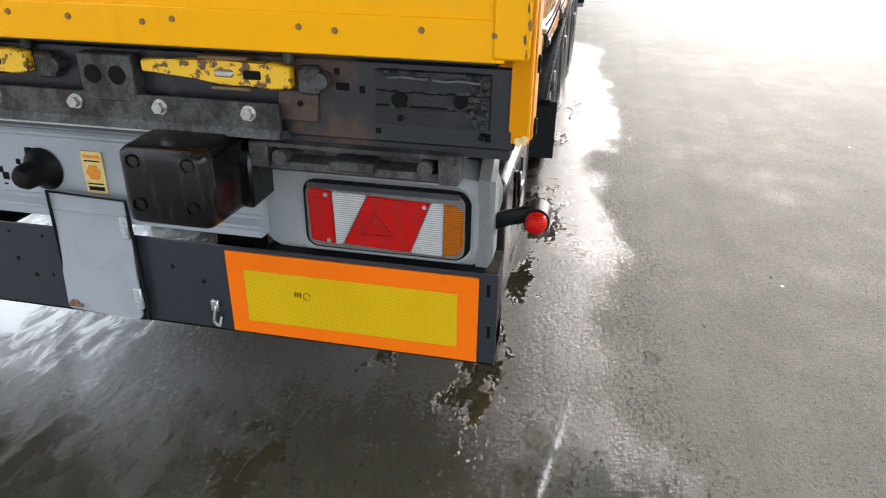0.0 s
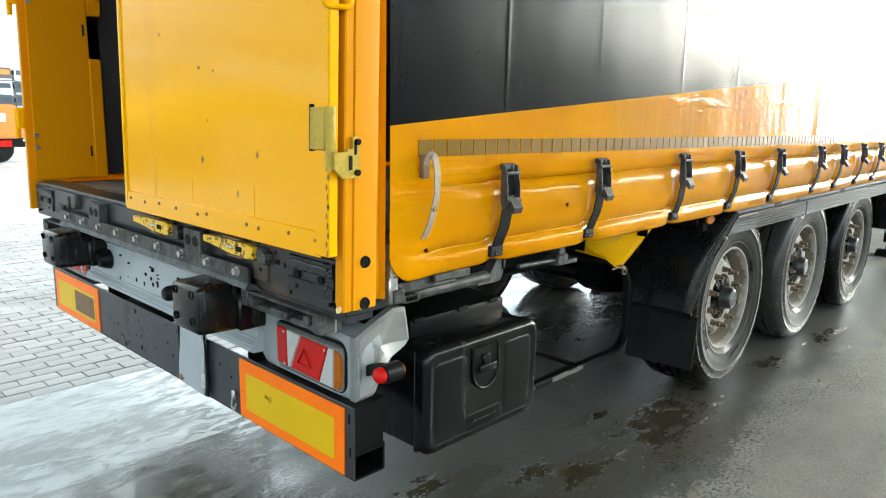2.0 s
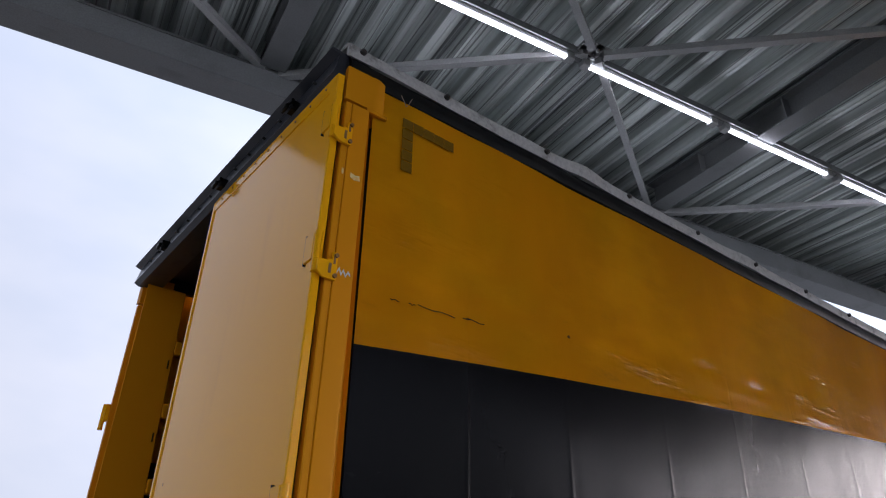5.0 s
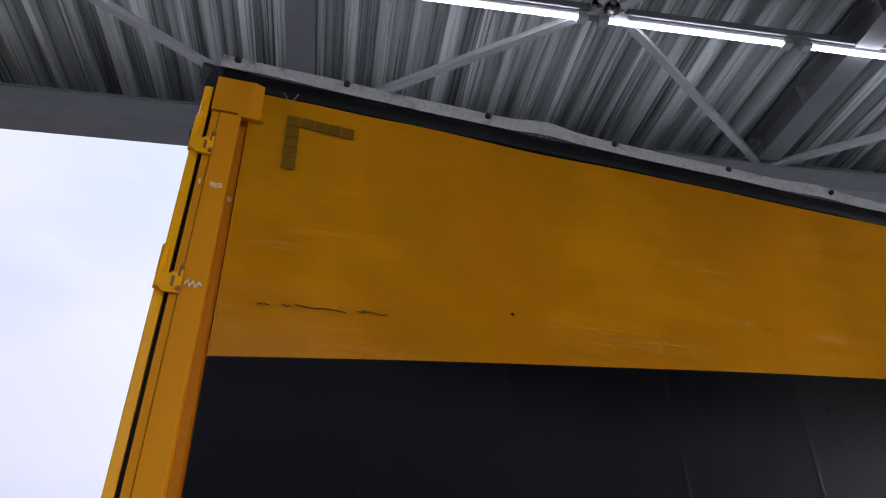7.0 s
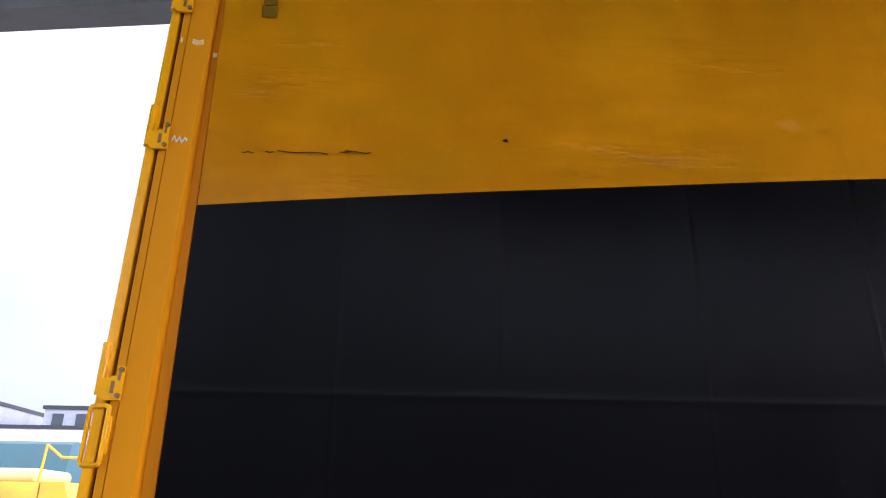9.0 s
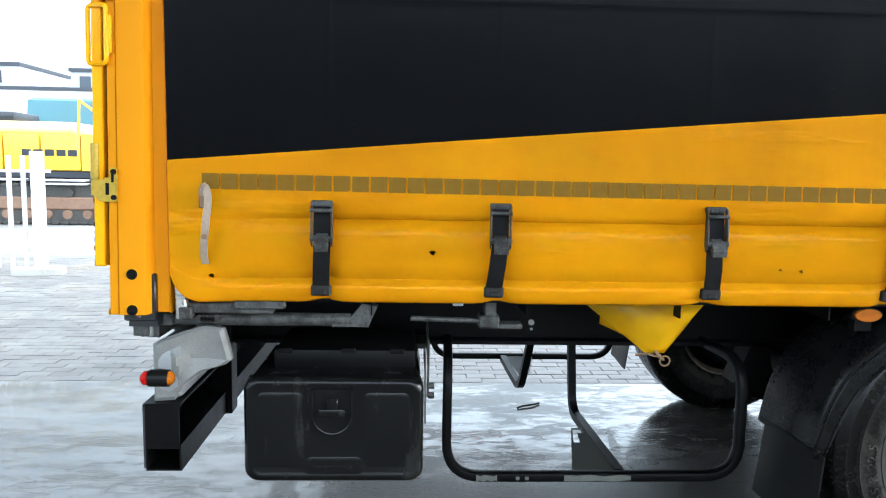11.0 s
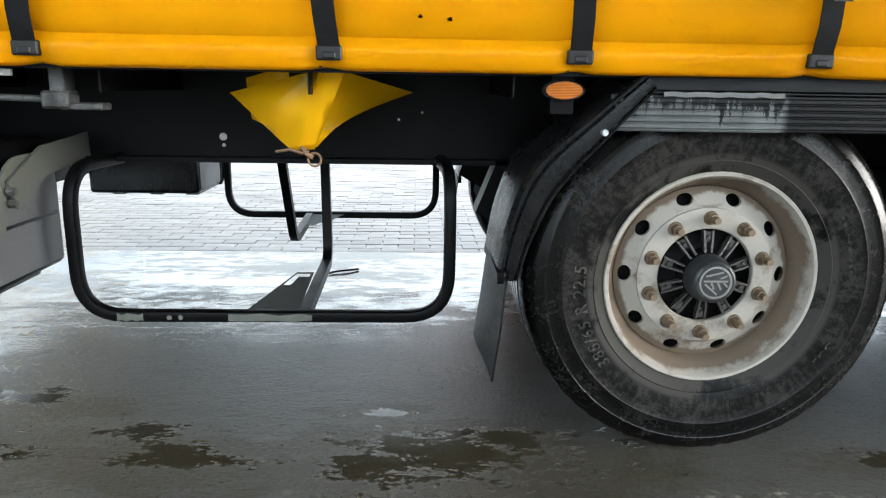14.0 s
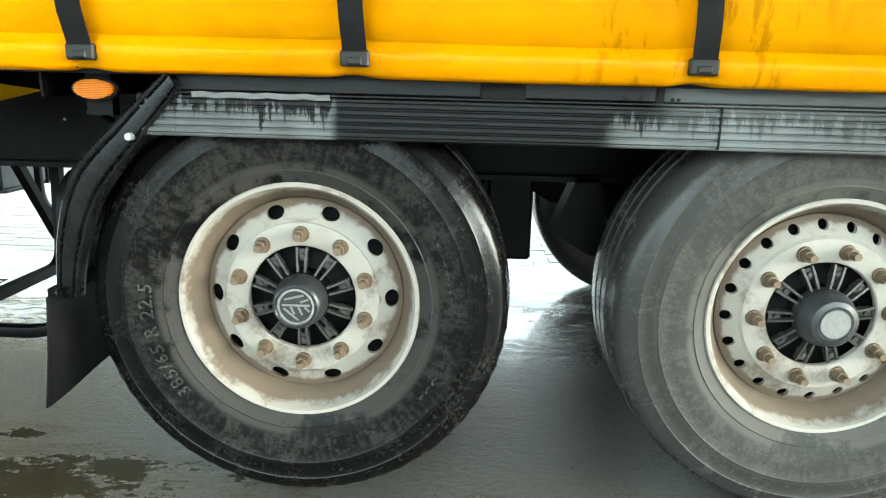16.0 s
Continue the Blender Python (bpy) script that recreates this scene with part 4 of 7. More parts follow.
# roof
bm = bmesh.new()
bx(bm, 0.0, LENGTH, 0.06, W - 0.06, 3.83, 3.87, 0.01)
add("roof", bm, M_TARP, "pale tarpaulin roof")
# added dark sheet that hides the pale roof, for the shade inside
bm = bmesh.new()
bx(bm, 0.05, LENGTH - 0.1, 0.07, W - 0.07, 3.818, 3.826)
add("roof_lining", bm, M_INSIDE, "dark sheet added for the shade under the roof")


def dark_strip(bm):
    n = 90
    prof = [(0.03, 3.742), (0.016, 3.748), (0.008, 3.775), (0.010, 3.815), (0.03, 3.845), (0.06, 3.845), (0.06, 3.742)]
    rings = []
    for i in range(n + 1):
        x = -0.015 + LENGTH * (i / n) ** 1.4
        rings.append([bm.verts.new((x, y + 0.006 * noise.noise((x * 3, z * 9, 1)), z + 0.008 * noise.noise((x * 2.2, 4, z * 3)))) for y, z in prof])
    for u, v in zip(rings, rings[1:]):
        for k in range(len(prof)):
            bm.faces.new((u[k - 1], u[k], v[k], v[k - 1]))
    bm.faces.new(rings[0])
    bm.faces.new(rings[-1][::-1])


def pale_cap(bm):
    n = 140
    prof = [(0.010, 3.832), (0.003, 3.852), (0.008, 3.896), (0.04, 3.918), (0.09, 3.908), (0.09, 3.895), (0.03, 3.893), (0.026, 3.84)]
    rings = []
    for i in range(n + 1):
        x = -0.03 + LENGTH * (i / n) ** 1.4
        dent = math.exp(-((x - 1.38) / 0.12) ** 2) + 0.6 * math.exp(-((x - 2.9) / 0.15) ** 2)
        rings.append([bm.verts.new((x, y + 0.008 * noise.noise((x * 2.7, z * 11, 2)) - 0.012 * dent * (z > 3.87), z + 0.007 * noise.noise((x * 1.9, 8, z * 4)) + 0.016 * dent)) for y, z in prof])
    for u, v in zip(rings, rings[1:]):
        for k in range(len(prof)):
            bm.faces.new((u[k - 1], u[k], v[k], v[k - 1]))
    bm.faces.new(rings[0])
    bm.faces.new(rings[-1][::-1])


twin("roof_rail", dark_strip, M_RUBBER, "black roof rail above the curtain")
twin("roof_edge", pale_cap, M_TARP, "crumpled pale edge of the roof tarpaulin")
bm = bmesh.new()
cyl(bm, (0, -0.006, 0), (0, 0.014, 0), 0.014, 0.014, 10)
cyl(bm, (0, -0.01, 0), (0, -0.006, 0), 0.007, 0.012, 10)
RIVET_BIG = mesh_of("edge_button", bm, M_STEEL)
for k in range(16):
    share("edge_button", RIVET_BIG, TRAILER, pose(0.03 if k == 0 else 0.468 + 0.63 * (k - 1), -0.002, 3.876))
bm = bmesh.new()
sweep(bm, [(0.225, -0.002, 3.752), (0.238, -0.008, 3.722), (0.25, -0.006, 3.702), (0.262, -0.006, 3.722), (0.28, -0.002, 3.762)], circle(0.0018, 6))
add("loose_cord", bm, M_LEATHER, "short loose cord end")

# rear frame
bm = bmesh.new()
prism(bm, [(-0.12, 3.730), (-0.09, 3.715), (0.04, 3.715), (0.04, 3.870), (-0.02, 3.880), (-0.075, 3.850), (-0.135, 3.855), (-0.14, 3.845), (-0.10, 3.830), (-0.11, 3.770)], "y", 0.03, W - 0.03)
HEADER = add("rear_header", bm, M_SLATE, "grey aluminium header over the rear doors", smooth=25)
for y in (0.36, 1.12, 1.95):
    bm = bmesh.new()
    bx(bm, -0.15, -0.1, y - 0.03, y + 0.03, 3.730, 3.780, 0.008)
    bx(bm, -0.165, -0.145, y - 0.012, y + 0.05, 3.740, 3.765, 0.005)
    cyl(bm, (-0.15, y - 0.045, 3.760), (-0.15, y + 0.055, 3.760), 0.008, seg=8)
    part("door_keeper", bm, M_BLACK, HEADER, "black locking keeper")
bm = bmesh.new()
for k in range(14):
    cyl(bm, (-0.124, 0.2 + 0.16 * k, 3.790), (-0.1, 0.2 + 0.16 * k, 3.790), 0.006, seg=6)
part("header_rivets", bm, M_STEEL, HEADER)


def corner_post(bm):
    outline = [(-0.062, 0.026), (-0.062, 0.002), (-0.058, -0.001), (-0.037, -0.001), (-0.0345, 0.003), (-0.032, -0.004), (0.034, -0.004), (0.046, -0.001), (0.050, 0.006), (0.058, 0.046),
               (0.094, 0.050), (0.104, 0.034), (0.104, 0.10), (-0.03, 0.10), (-0.03, 0.030), (-0.062, 0.030)]
    prism(bm, outline, "z", 1.04, 3.59)
    prism(bm, [(-0.068, 0.012), (-0.068, 0.0), (0.06, -0.002), (0.07, -0.004), (0.115, -0.004), (0.15, 0.008), (0.15, 0.10), (-0.03, 0.10), (-0.03, 0.045), (-0.062, 0.045)], "z", 3.604, 3.77)
    prism(bm, [(0.03, -0.004), (0.162, -0.003), (0.162, 0.012), (0.03, 0.012)], "z", 3.588, 3.604)


POSTS = twin("corner_post", corner_post, M_POST, "yellow painted steel rear corner post", smooth=25)
# bolts blackened in place of the shade in their recesses
for z in (1.167, 1.055):
    bm = bmesh.new()
    lathe(bm, [(0.0, -0.006), (0.006, -0.007), (0.009, -0.006), (0.012, -0.009), (0.015, -0.009), (0.017, -0.0035), (0.017, 0.0)], (0.006, 0, z), 18)
    part("bolt", bm, M_INK_AND_SHADE, POSTS[0], "bolt painted black for the shade of its recess")
bm = bmesh.new()
zig = [(-0.022, 0.0), (-0.014, 0.018), (-0.006, -0.004), (0.003, 0.014), (0.012, -0.006), (0.021, 0.012), (0.03, 0.002)]
prism(bm, [(x, 2.862 + z) for x, z in zig] + [(x, 2.852 + z) for x, z in zig[::-1]], "y", -0.0052, -0.003)
part("scratch", bm, M_PALE, POSTS[0], "pale scratch through the paint")
# highlights at one height on the post's folds, laid on as pale patches
for x0, x1, z, y in ((-0.052, -0.044, 3.262, -0.0115), (-0.012, 0.030, 3.260, -0.0055), (0.062, 0.096, 3.243, 0.044)):
    bm = bmesh.new()
    prism(bm, [(x0, z - 0.008), (x0 + 0.4 * (x1 - x0), z - 0.015), (x1, z - 0.010), (x1 - 0.1 * (x1 - x0), z + 0.011), (x0 + 0.5 * (x1 - x0), z + 0.006), (x0, z + 0.012)], "y", y, y + 0.002)
    part("scuff", bm, M_CHIP_GLINT, POSTS[0], "pale spot painted as a highlight on the post")

# plate and stub between the post's foot and the sill
bm = bmesh.new()
prism(bm, [(0.128, 1.034), (0.012, 1.034), (0.030, 1.022), (0.128, 0.978)], "x", 0.012, 0.020)
part("foot_plate", bm, M_LIGHTGREY, POSTS[0], "dusty pale steel plate under the post")
bm = bmesh.new()
bx(bm, -0.012, 0.02, 0.130, 0.150, 0.938, 1.036, 0.003)
part("foot_stub", bm, M_LIGHTGREY, POSTS[0], "dusty pale steel stub")
for x, y, z in ((-0.0685, 0.006, 1.048), (-0.0685, 0.016, 1.044)):
    bm = bmesh.new()
    prism(bm, [(y + 0.007 * math.cos(a) * (1 + 0.3 * math.sin(3 * a)), z + 0.009 * math.sin(a)) for a in [k * math.tau / 9 for k in range(9)]], "x", x - 0.0006, x + 0.001)
    part("paint_chip", bm, M_CHIP_GLINT, POSTS[0], "bare chipped spot at the post's foot")
# the closed door leaf
Y0, Y1, DZ0, DZ1 = 0.03, 1.252, 1.19, 3.715
bm = bmesh.new()
bx(bm, -0.100, -0.062, Y0 + 0.034, Y1 - 0.028, DZ0, DZ1)
DOOR = add("rear_door", bm, M_DOOR, "closed glossy yellow rear door leaf")
bm = bmesh.new()
bx(bm, -0.108, -0.076, 0.004, Y0 + 0.034, DZ0, DZ1, 0.004)
bx(bm, -0.106, -0.055, Y1 - 0.028, Y1, DZ0, DZ1, 0.005)
part("edge_profile", bm, M_DOOR, DOOR, "yellow edge profile with chipped paint")
bm = bmesh.new()
bx(bm, -0.1045, -0.098, Y0 + 0.012, Y1 - 0.008, DZ0 - 0.006, DZ0 + 0.062, 0.002)
part("kick_strip", bm, M_DOOR, DOOR, "riveted yellow strip along the door's edge")
bm = bmesh.new()
bx(bm, -0.1045, -0.098, Y0 + 0.03, Y1 - 0.02, DZ1 - 0.06, DZ1 + 0.004, 0.002)
part("kick_strip", bm, M_DOOR, DOOR, "riveted yellow strip along the door's edge")
bm = bmesh.new()
cyl(bm, (-0.0105, 0, 0), (-0.003, 0, 0), 0.0045, 0.0075, 8)
RIVET = mesh_of("rivet", bm, M_STAIN)
for i, y in enumerate((0.060, 0.182, 0.332, 0.396, 0.632, 0.691, 0.84, 0.965, 1.08, 1.20)):
    share("rivet", RIVET, DOOR, pose(-0.098, y, 1.228 + 0.004 * math.sin(i * 2.1)))
for i in range(9):
    share("rivet", RIVET, DOOR, pose(-0.098, 0.10 + 0.13 * i, DZ1 - 0.025))
for y in (0.36, 0.73, 1.0):
    bm = bmesh.new()
    bx(bm, -0.1012, -0.099, y - 0.0008, y + 0.0008, DZ0 + 0.064, 1.34)
    part("panel_seam", bm, M_DOOR, DOOR)
random.seed(12)


def chip(x, y, z, ry, rz, mat, owner, label=""):
    """A ragged flake of missing paint on a face that looks towards -x."""
    bm = bmesh.new()
    prism(bm, [(y + ry * random.uniform(0.6, 1.2) * math.cos(a), z + rz * random.uniform(0.6, 1.2) * math.sin(a)) for a in [k * math.tau / 9 for k in range(9)]], "x", x - 0.0006, x + 0.001)
    part("paint_chip", bm, mat, owner, label)


for y, z, ry, rz in ((0.658, 1.40, 0.007, 0.010), (0.342, 1.43, 0.005, 0.012), (0.668, 1.677, 0.006, 0.005), (0.58, 1.665, 0.004, 0.004), (0.93, 1.79, 0.004, 0.006), (0.62, 1.52, 0.003, 0.004), (0.45, 1.31, 0.003, 0.012), (1.12, 2.3, 0.003, 0.005)):
    chip(-0.1005, y, z, ry, rz, M_STAIN, DOOR, "brown paint chip")
for k in range(11):
    chip(-0.1085, 0.008 + 0.004 * math.sin(k * 2.1), 1.20 + 0.024 * k, 0.0015 + 0.0015 * (k % 3), 0.009, (M_STAIN, M_HUB)[k % 2], DOOR, "worn door edge")
bm = bmesh.new()
bx(bm, -0.095, -0.06, Y1, Y1 + 0.012, DZ0, DZ1, 0.004)
part("door_seal", bm, M_RUBBER, DOOR, "black rubber seal")
bm = bmesh.new()
bx(bm, -0.0615, -0.048, 0.0265, 0.034, 1.06, 3.73)
add("post_flange", bm, M_POST, "yellow post flange beside the door")
# solid black strip in place of the shade between door and post
bm = bmesh.new()
bx(bm, -0.0755, -0.0625, 0.03, 0.06, DZ0, DZ1)
add("hinge_gap", bm, M_BLACK, "black strip for the shade in the gap by the hinges")


def hinge(z, full):
    bm = bmesh.new()
    bx(bm, -0.115, -0.100, 0.012, 0.074, z, z + 0.105, 0.003)
    cyl(bm, (-0.102, 0.005, z - 0.002), (-0.102, 0.005, z + 0.107), 0.013, seg=14)
    leaf = part("hinge", bm, M_OLIVE if full else M_DOOR, DOOR, "grimy olive-yellow steel hinge" if full else "yellow painted steel hinge")
    # black plate standing for the shade along the hinge leaf
    bm = bmesh.new()
    bx(bm, -0.112, -0.098, 0.074, 0.079, z - 0.004, z + 0.112)
    part("hinge_shadow_plate", bm, M_BLACK, leaf)
    bm = bmesh.new()
    prism(bm, [(-0.105, z - 0.005), (-0.105, z - 0.045), (-0.08, z - 0.068), (-0.03, z - 0.068), (-0.03, z + 0.034), (-0.05, z + 0.034), (-0.05, z + 0.004), (-0.066, z + 0.004), (-0.066, z - 0.002)], "y", -0.018, -0.008)
    cyl(bm, (-0.102, 0.005, z - 0.05), (-0.102, 0.005, z - 0.003), 0.0125, seg=12)
    bx(bm, -0.102, -0.098, -0.012, 0.006, z - 0.045, z - 0.005)
    bracket = part("hinge_bracket", bm, M_OLIVE if full else M_DOOR, POSTS[0], "yellow hinge bracket on the post")
    bm = bmesh.new()
    bx(bm, -0.062, -0.052, -0.020, -0.0175, z - 0.048, z - 0.012)
    bx(bm, -0.045, -0.038, -0.020, -0.0175, z - 0.01, z + 0.024)
    for dz in (-0.055, 0.022):
        cyl(bm, (-0.037, -0.026, z + dz), (-0.037, -0.018, z + dz), 0.008, seg=10)
    part("slot", bm, M_BLACK if full else M_STAIN, DOOR)


for z, full in ((1.459, True), (2.051, False), (2.886, False), (3.448, False)):
    hinge(z, full)
bm = bmesh.new()
loop = turned(bm, [(-0.118, 0.01, 1.90), (-0.118, 0.01, 1.968), (-0.055, -0.014, 1.968), (-0.055, -0.014, 1.80), (-0.118, 0.01, 1.80), (-0.118, 0.01, 1.905)], 0.014, 4)
sweep(bm, loop, circle(0.0075, 8))
bx(bm, -0.062, -0.04, -0.018, -0.008, 1.83, 1.94, 0.003)
part("grab_loop", bm, M_DOOR, POSTS[0], "yellow steel grab loop")

# far rear post and its inner board
bm = bmesh.new()
bx(bm, -0.052, 0.232, W - 0.112, W - 0.104, 1.19, 3.72, 0.004)
bx(bm, 0.225, 0.285, W - 0.12, W - 0.05, 1.19, 1.79, 0.006)
for z in (2.0, 2.46, 2.9, 3.3):
    bx(bm, 0.232, 0.30, W - 0.12, W - 0.06, z, z + 0.085, 0.006)
# the darker post paint puts the load space's shade into the board
BOARD = add("post_board", bm, M_POST, "yellow inner board of the far post with stake pockets")
for z in (1.3, 1.9, 2.32, 2.75, 3.2):
    bm = bmesh.new()
    bx(bm, 0.205, 0.214, W - 0.115, W - 0.110, z, z + 0.055)
    part("slot", bm, M_INK_AND_SHADE, BOARD)
for z in (1.35, 1.41, 2.04, 2.09):
    bm = bmesh.new()
    cyl(bm, (-0.04, W - 0.12, z), (-0.04, W - 0.11, z), 0.012, seg=10)
    part("bolt", bm, M_BRIGHT, BOARD)
for z in (1.44, 2.03, 2.85):
    bm = bmesh.new()
    bx(bm, -0.09, -0.06, W - 0.02, W + 0.02, z, z + 0.10, 0.004)
    cyl(bm, (-0.085, W + 0.012, z - 0.05), (-0.085, W + 0.012, z + 0.1), 0.014, seg=10)
    add("hinge", bm, M_DOOR, "yellow hinge on the far post", POSTS[1])
# the open leaf, folded back along the far side
bm = bmesh.new()
bx(bm, 0.0, 1.24, W + 0.03, W + 0.07, 1.19, 3.715, 0.006)
add("rear_door", bm, M_DOOR, "open yellow rear door leaf folded along the side")

# the rear frame leans a little towards the front
def lean(ob):
    shift = lambda x, z: (0.0175 * (z - 1.04) - 0.008) * min(1.0, max(0.0, (0.1 - x) / 0.06))
    if ob.data.name in LEANT:
        ob.location.x += shift(ob.location.x, ob.location.z)
    else:
        for v in ob.data.vertices:
            v.co.x += shift(v.co.x + ob.location.x, v.co.z + ob.location.z)
    for child in ob.children:
        lean(child)


LEANT = {RIVET.name}
for ob in [DOOR, HEADER, BOARD, *POSTS, *[o for o in TRAILER.children if o.name in ("hinge_gap", "post_flange")]]:
    lean(ob)

# floor, front wall, under-frame
for k in range(17):
    bm = bmesh.new()
    bx(bm, -0.02, LENGTH, 0.07 + 0.1425 * k, 0.07 + 0.1425 * k + 0.14, 1.13, 1.170 + 0.001 * (k % 3))
    add("floor_plank", bm, M_FLOOR, "worn dark plywood floor plank", smooth=0)
bm = bmesh.new()
bx(bm, LENGTH - 0.06, LENGTH, 0.03, W - 0.03, 1.1, 3.83)
add("front_wall", bm, M_INSIDE, "dark front wall of the load space")
twin("side_rail", lambda bm: (bx(bm, 0.1, LENGTH, 0.075, 0.115, 1.075, 1.17), bx(bm, 0.1, LENGTH, 0.10, 0.2, 1.075, 1.085)), M_BLACK, "black side rail under the curtain")


def long_beam(bm):
    x1 = 9.3
    prism(bm, [(0.68, 0.782), (0.82, 0.782), (0.82, 0.798), (0.757, 0.798), (0.757, 1.09), (0.82, 1.09), (0.82, 1.104), (0.68, 1.104), (0.68, 1.09), (0.745, 1.09), (0.745, 0.798), (0.68, 0.798)], "x", 0.12, x1)


LONG = twin("chassis_beam", long_beam, M_BLACK, "black steel chassis beam", smooth=20)
twin("chassis_neck", lambda bm: prism(bm, [(9.302, 0.782), (9.9, 0.95), (LENGTH, 0.97), (LENGTH, 1.10), (9.302, 1.10)], "y", 0.74, 0.76), M_BLACK, "shallow front end of the chassis beam")
# pale discs in place of daylight coming through drilled holes
for x, z, r in ((1.377, 0.864, 0.013), (1.378, 0.836, 0.006)):
    bm = bmesh.new()
    cyl(bm, (x, 0.742, z), (x, 0.7455, z), r, seg=14)
    part("drilled_hole", bm, M_PALE, LONG[0], "pale disc painted as daylight through a drilled hole")
for k in range(26):
    x = 0.18 + 0.52 * k
    bm = bmesh.new()
    bx(bm, x, x + 0.06, 0.11, W - 0.11, 1.105, 1.128)
    bx(bm, x + 0.027, x + 0.033, 0.115, W - 0.115, 1.02, 1.105)
    add("cross_member", bm, M_BLACK, "black cross member under the floor", smooth=0)

# rear sill with its locks
bm = bmesh.new()
bx(bm, -0.0405, 0.06, 0.026, W - 0.026, 1.015, 1.165, 0.004)
bx(bm, -0.045, 0.06, 0.06, W - 0.06, 1.165, 1.182, 0.004)
bx(bm, -0.028, 0.06, 0.035, 0.50, 0.995, 1.02)
SILL = add("rear_sill", bm, M_SILL, "dark rusty rear sill below the doors")
for y0, y1, z0, z1 in ((0.335, 0.36, 1.108, 1.122), (0.305, 0.315, 1.105, 1.118), (0.352, 0.362, 1.136, 1.148), (0.07, 0.08, 1.03, 1.045), (0.276, 0.286, 1.032, 1.042)):
    bm = bmesh.new()
    bx(bm, -0.0430, -0.036, y0, y1, z0, z1, 0.001)
    part("slot", bm, M_INK_AND_SHADE, SILL)
bm = bmesh.new()
bx(bm, -0.0480, -0.036, 0.395, 0.475, 1.045, 1.105, 0.003)
plate = part("lock_plate", bm, M_OLD_RUST, SILL, "brown rusty lock plate")
bm = bmesh.new()
cyl(bm, (-0.0500, 0.43, 1.080), (-0.046, 0.43, 1.080), 0.006, seg=10)
part("hole", bm, M_INK_AND_SHADE, plate)


def lock_lever(y, lever_label):
    """A door lock lever that points away from its bearing at y."""
    bm = bmesh.new()
    outline = [(y, 1.112), (y + 0.04, 1.108), (y + 0.09, 1.113), (y + 0.13, 1.110), (y + 0.2, 1.122), (y + 0.27, 1.128), (y + 0.30, 1.128), (y + 0.30, 1.150),
               (y + 0.27, 1.152), (y + 0.18, 1.155), (y + 0.13, 1.156), (y + 0.09, 1.152), (y + 0.04, 1.157), (y, 1.150)]
    prism(bm, outline, "x", -0.074, -0.050)
    bmesh.ops.bevel(bm, geom=bm.edges[:], offset=0.003, segments=1, affect="EDGES")
    lever = part("lock_lever", bm, M_LEVER, SILL, lever_label)
    bm = bmesh.new()
    bx(bm, -0.0765, -0.049, y + 0.055, y + 0.093, 1.123, 1.143, 0.004)
    part("eye", bm, M_INK_AND_SHADE, lever)
    bm = bmesh.new()
    bx(bm, -0.078, -0.06, y + 0.11, y + 0.15, 1.126, 1.141, 0.004)
    part("catch", bm, M_BRIGHT, lever, "bright catch")
    bm = bmesh.new()
    bx(bm, -0.066, -0.03, y + 0.085, y + 0.185, 1.155, 1.163, 0.002)
    bx(bm, -0.066, -0.03, y + 0.085, y + 0.165, 1.1, 1.107, 0.002)
    part("guide", bm, M_RUST, lever)
    bm = bmesh.new()
    bx(bm, -0.065, -0.028, y - 0.05, y - 0.008, 1.10, 1.152, 0.006)
    cyl(bm, (-0.072, y - 0.056, 1.128), (-0.03, y - 0.056, 1.128), 0.014, seg=12)
    cyl(bm, (-0.05, y + 0.01, 1.155), (-0.05, y + 0.01, 1.195), 0.011, seg=10)
    part("bearing", bm, M_STEEL, lever, "greasy steel bearing", smooth=30)


lock_lever(0.435, "yellow lock lever with chipped paint")
lock_lever(0.985, "yellow lock lever with chipped paint")
for y0, y1, z0, z1 in ((1.93, 1.985, 1.10, 1.16), (2.02, 2.05, 1.09, 1.15), (2.10, 2.2, 1.06, 1.1)):
    bm = bmesh.new()
    bx(bm, -0.062, -0.028, y0, y1, z0, z1, 0.005)
    part("lock_fitting", bm, M_STEEL, SILL, "dark greasy lock fitting")
for y in (0.755, 1.62):
    bm = bmesh.new()
    bx(bm, -0.075, -0.03, y, y + 0.115, 1.066, 1.157, 0.003)
    bracket = part("lock_bracket", bm, M_STEEL, SILL, "grey steel bracket with two round holes")
    for dy in (0.033, 0.085):
        bm = bmesh.new()
        cyl(bm, (-0.0768, y + dy, 1.118), (-0.074, y + dy, 1.118), 0.018, seg=18)
        part("hole", bm, M_INK_AND_SHADE, bracket)
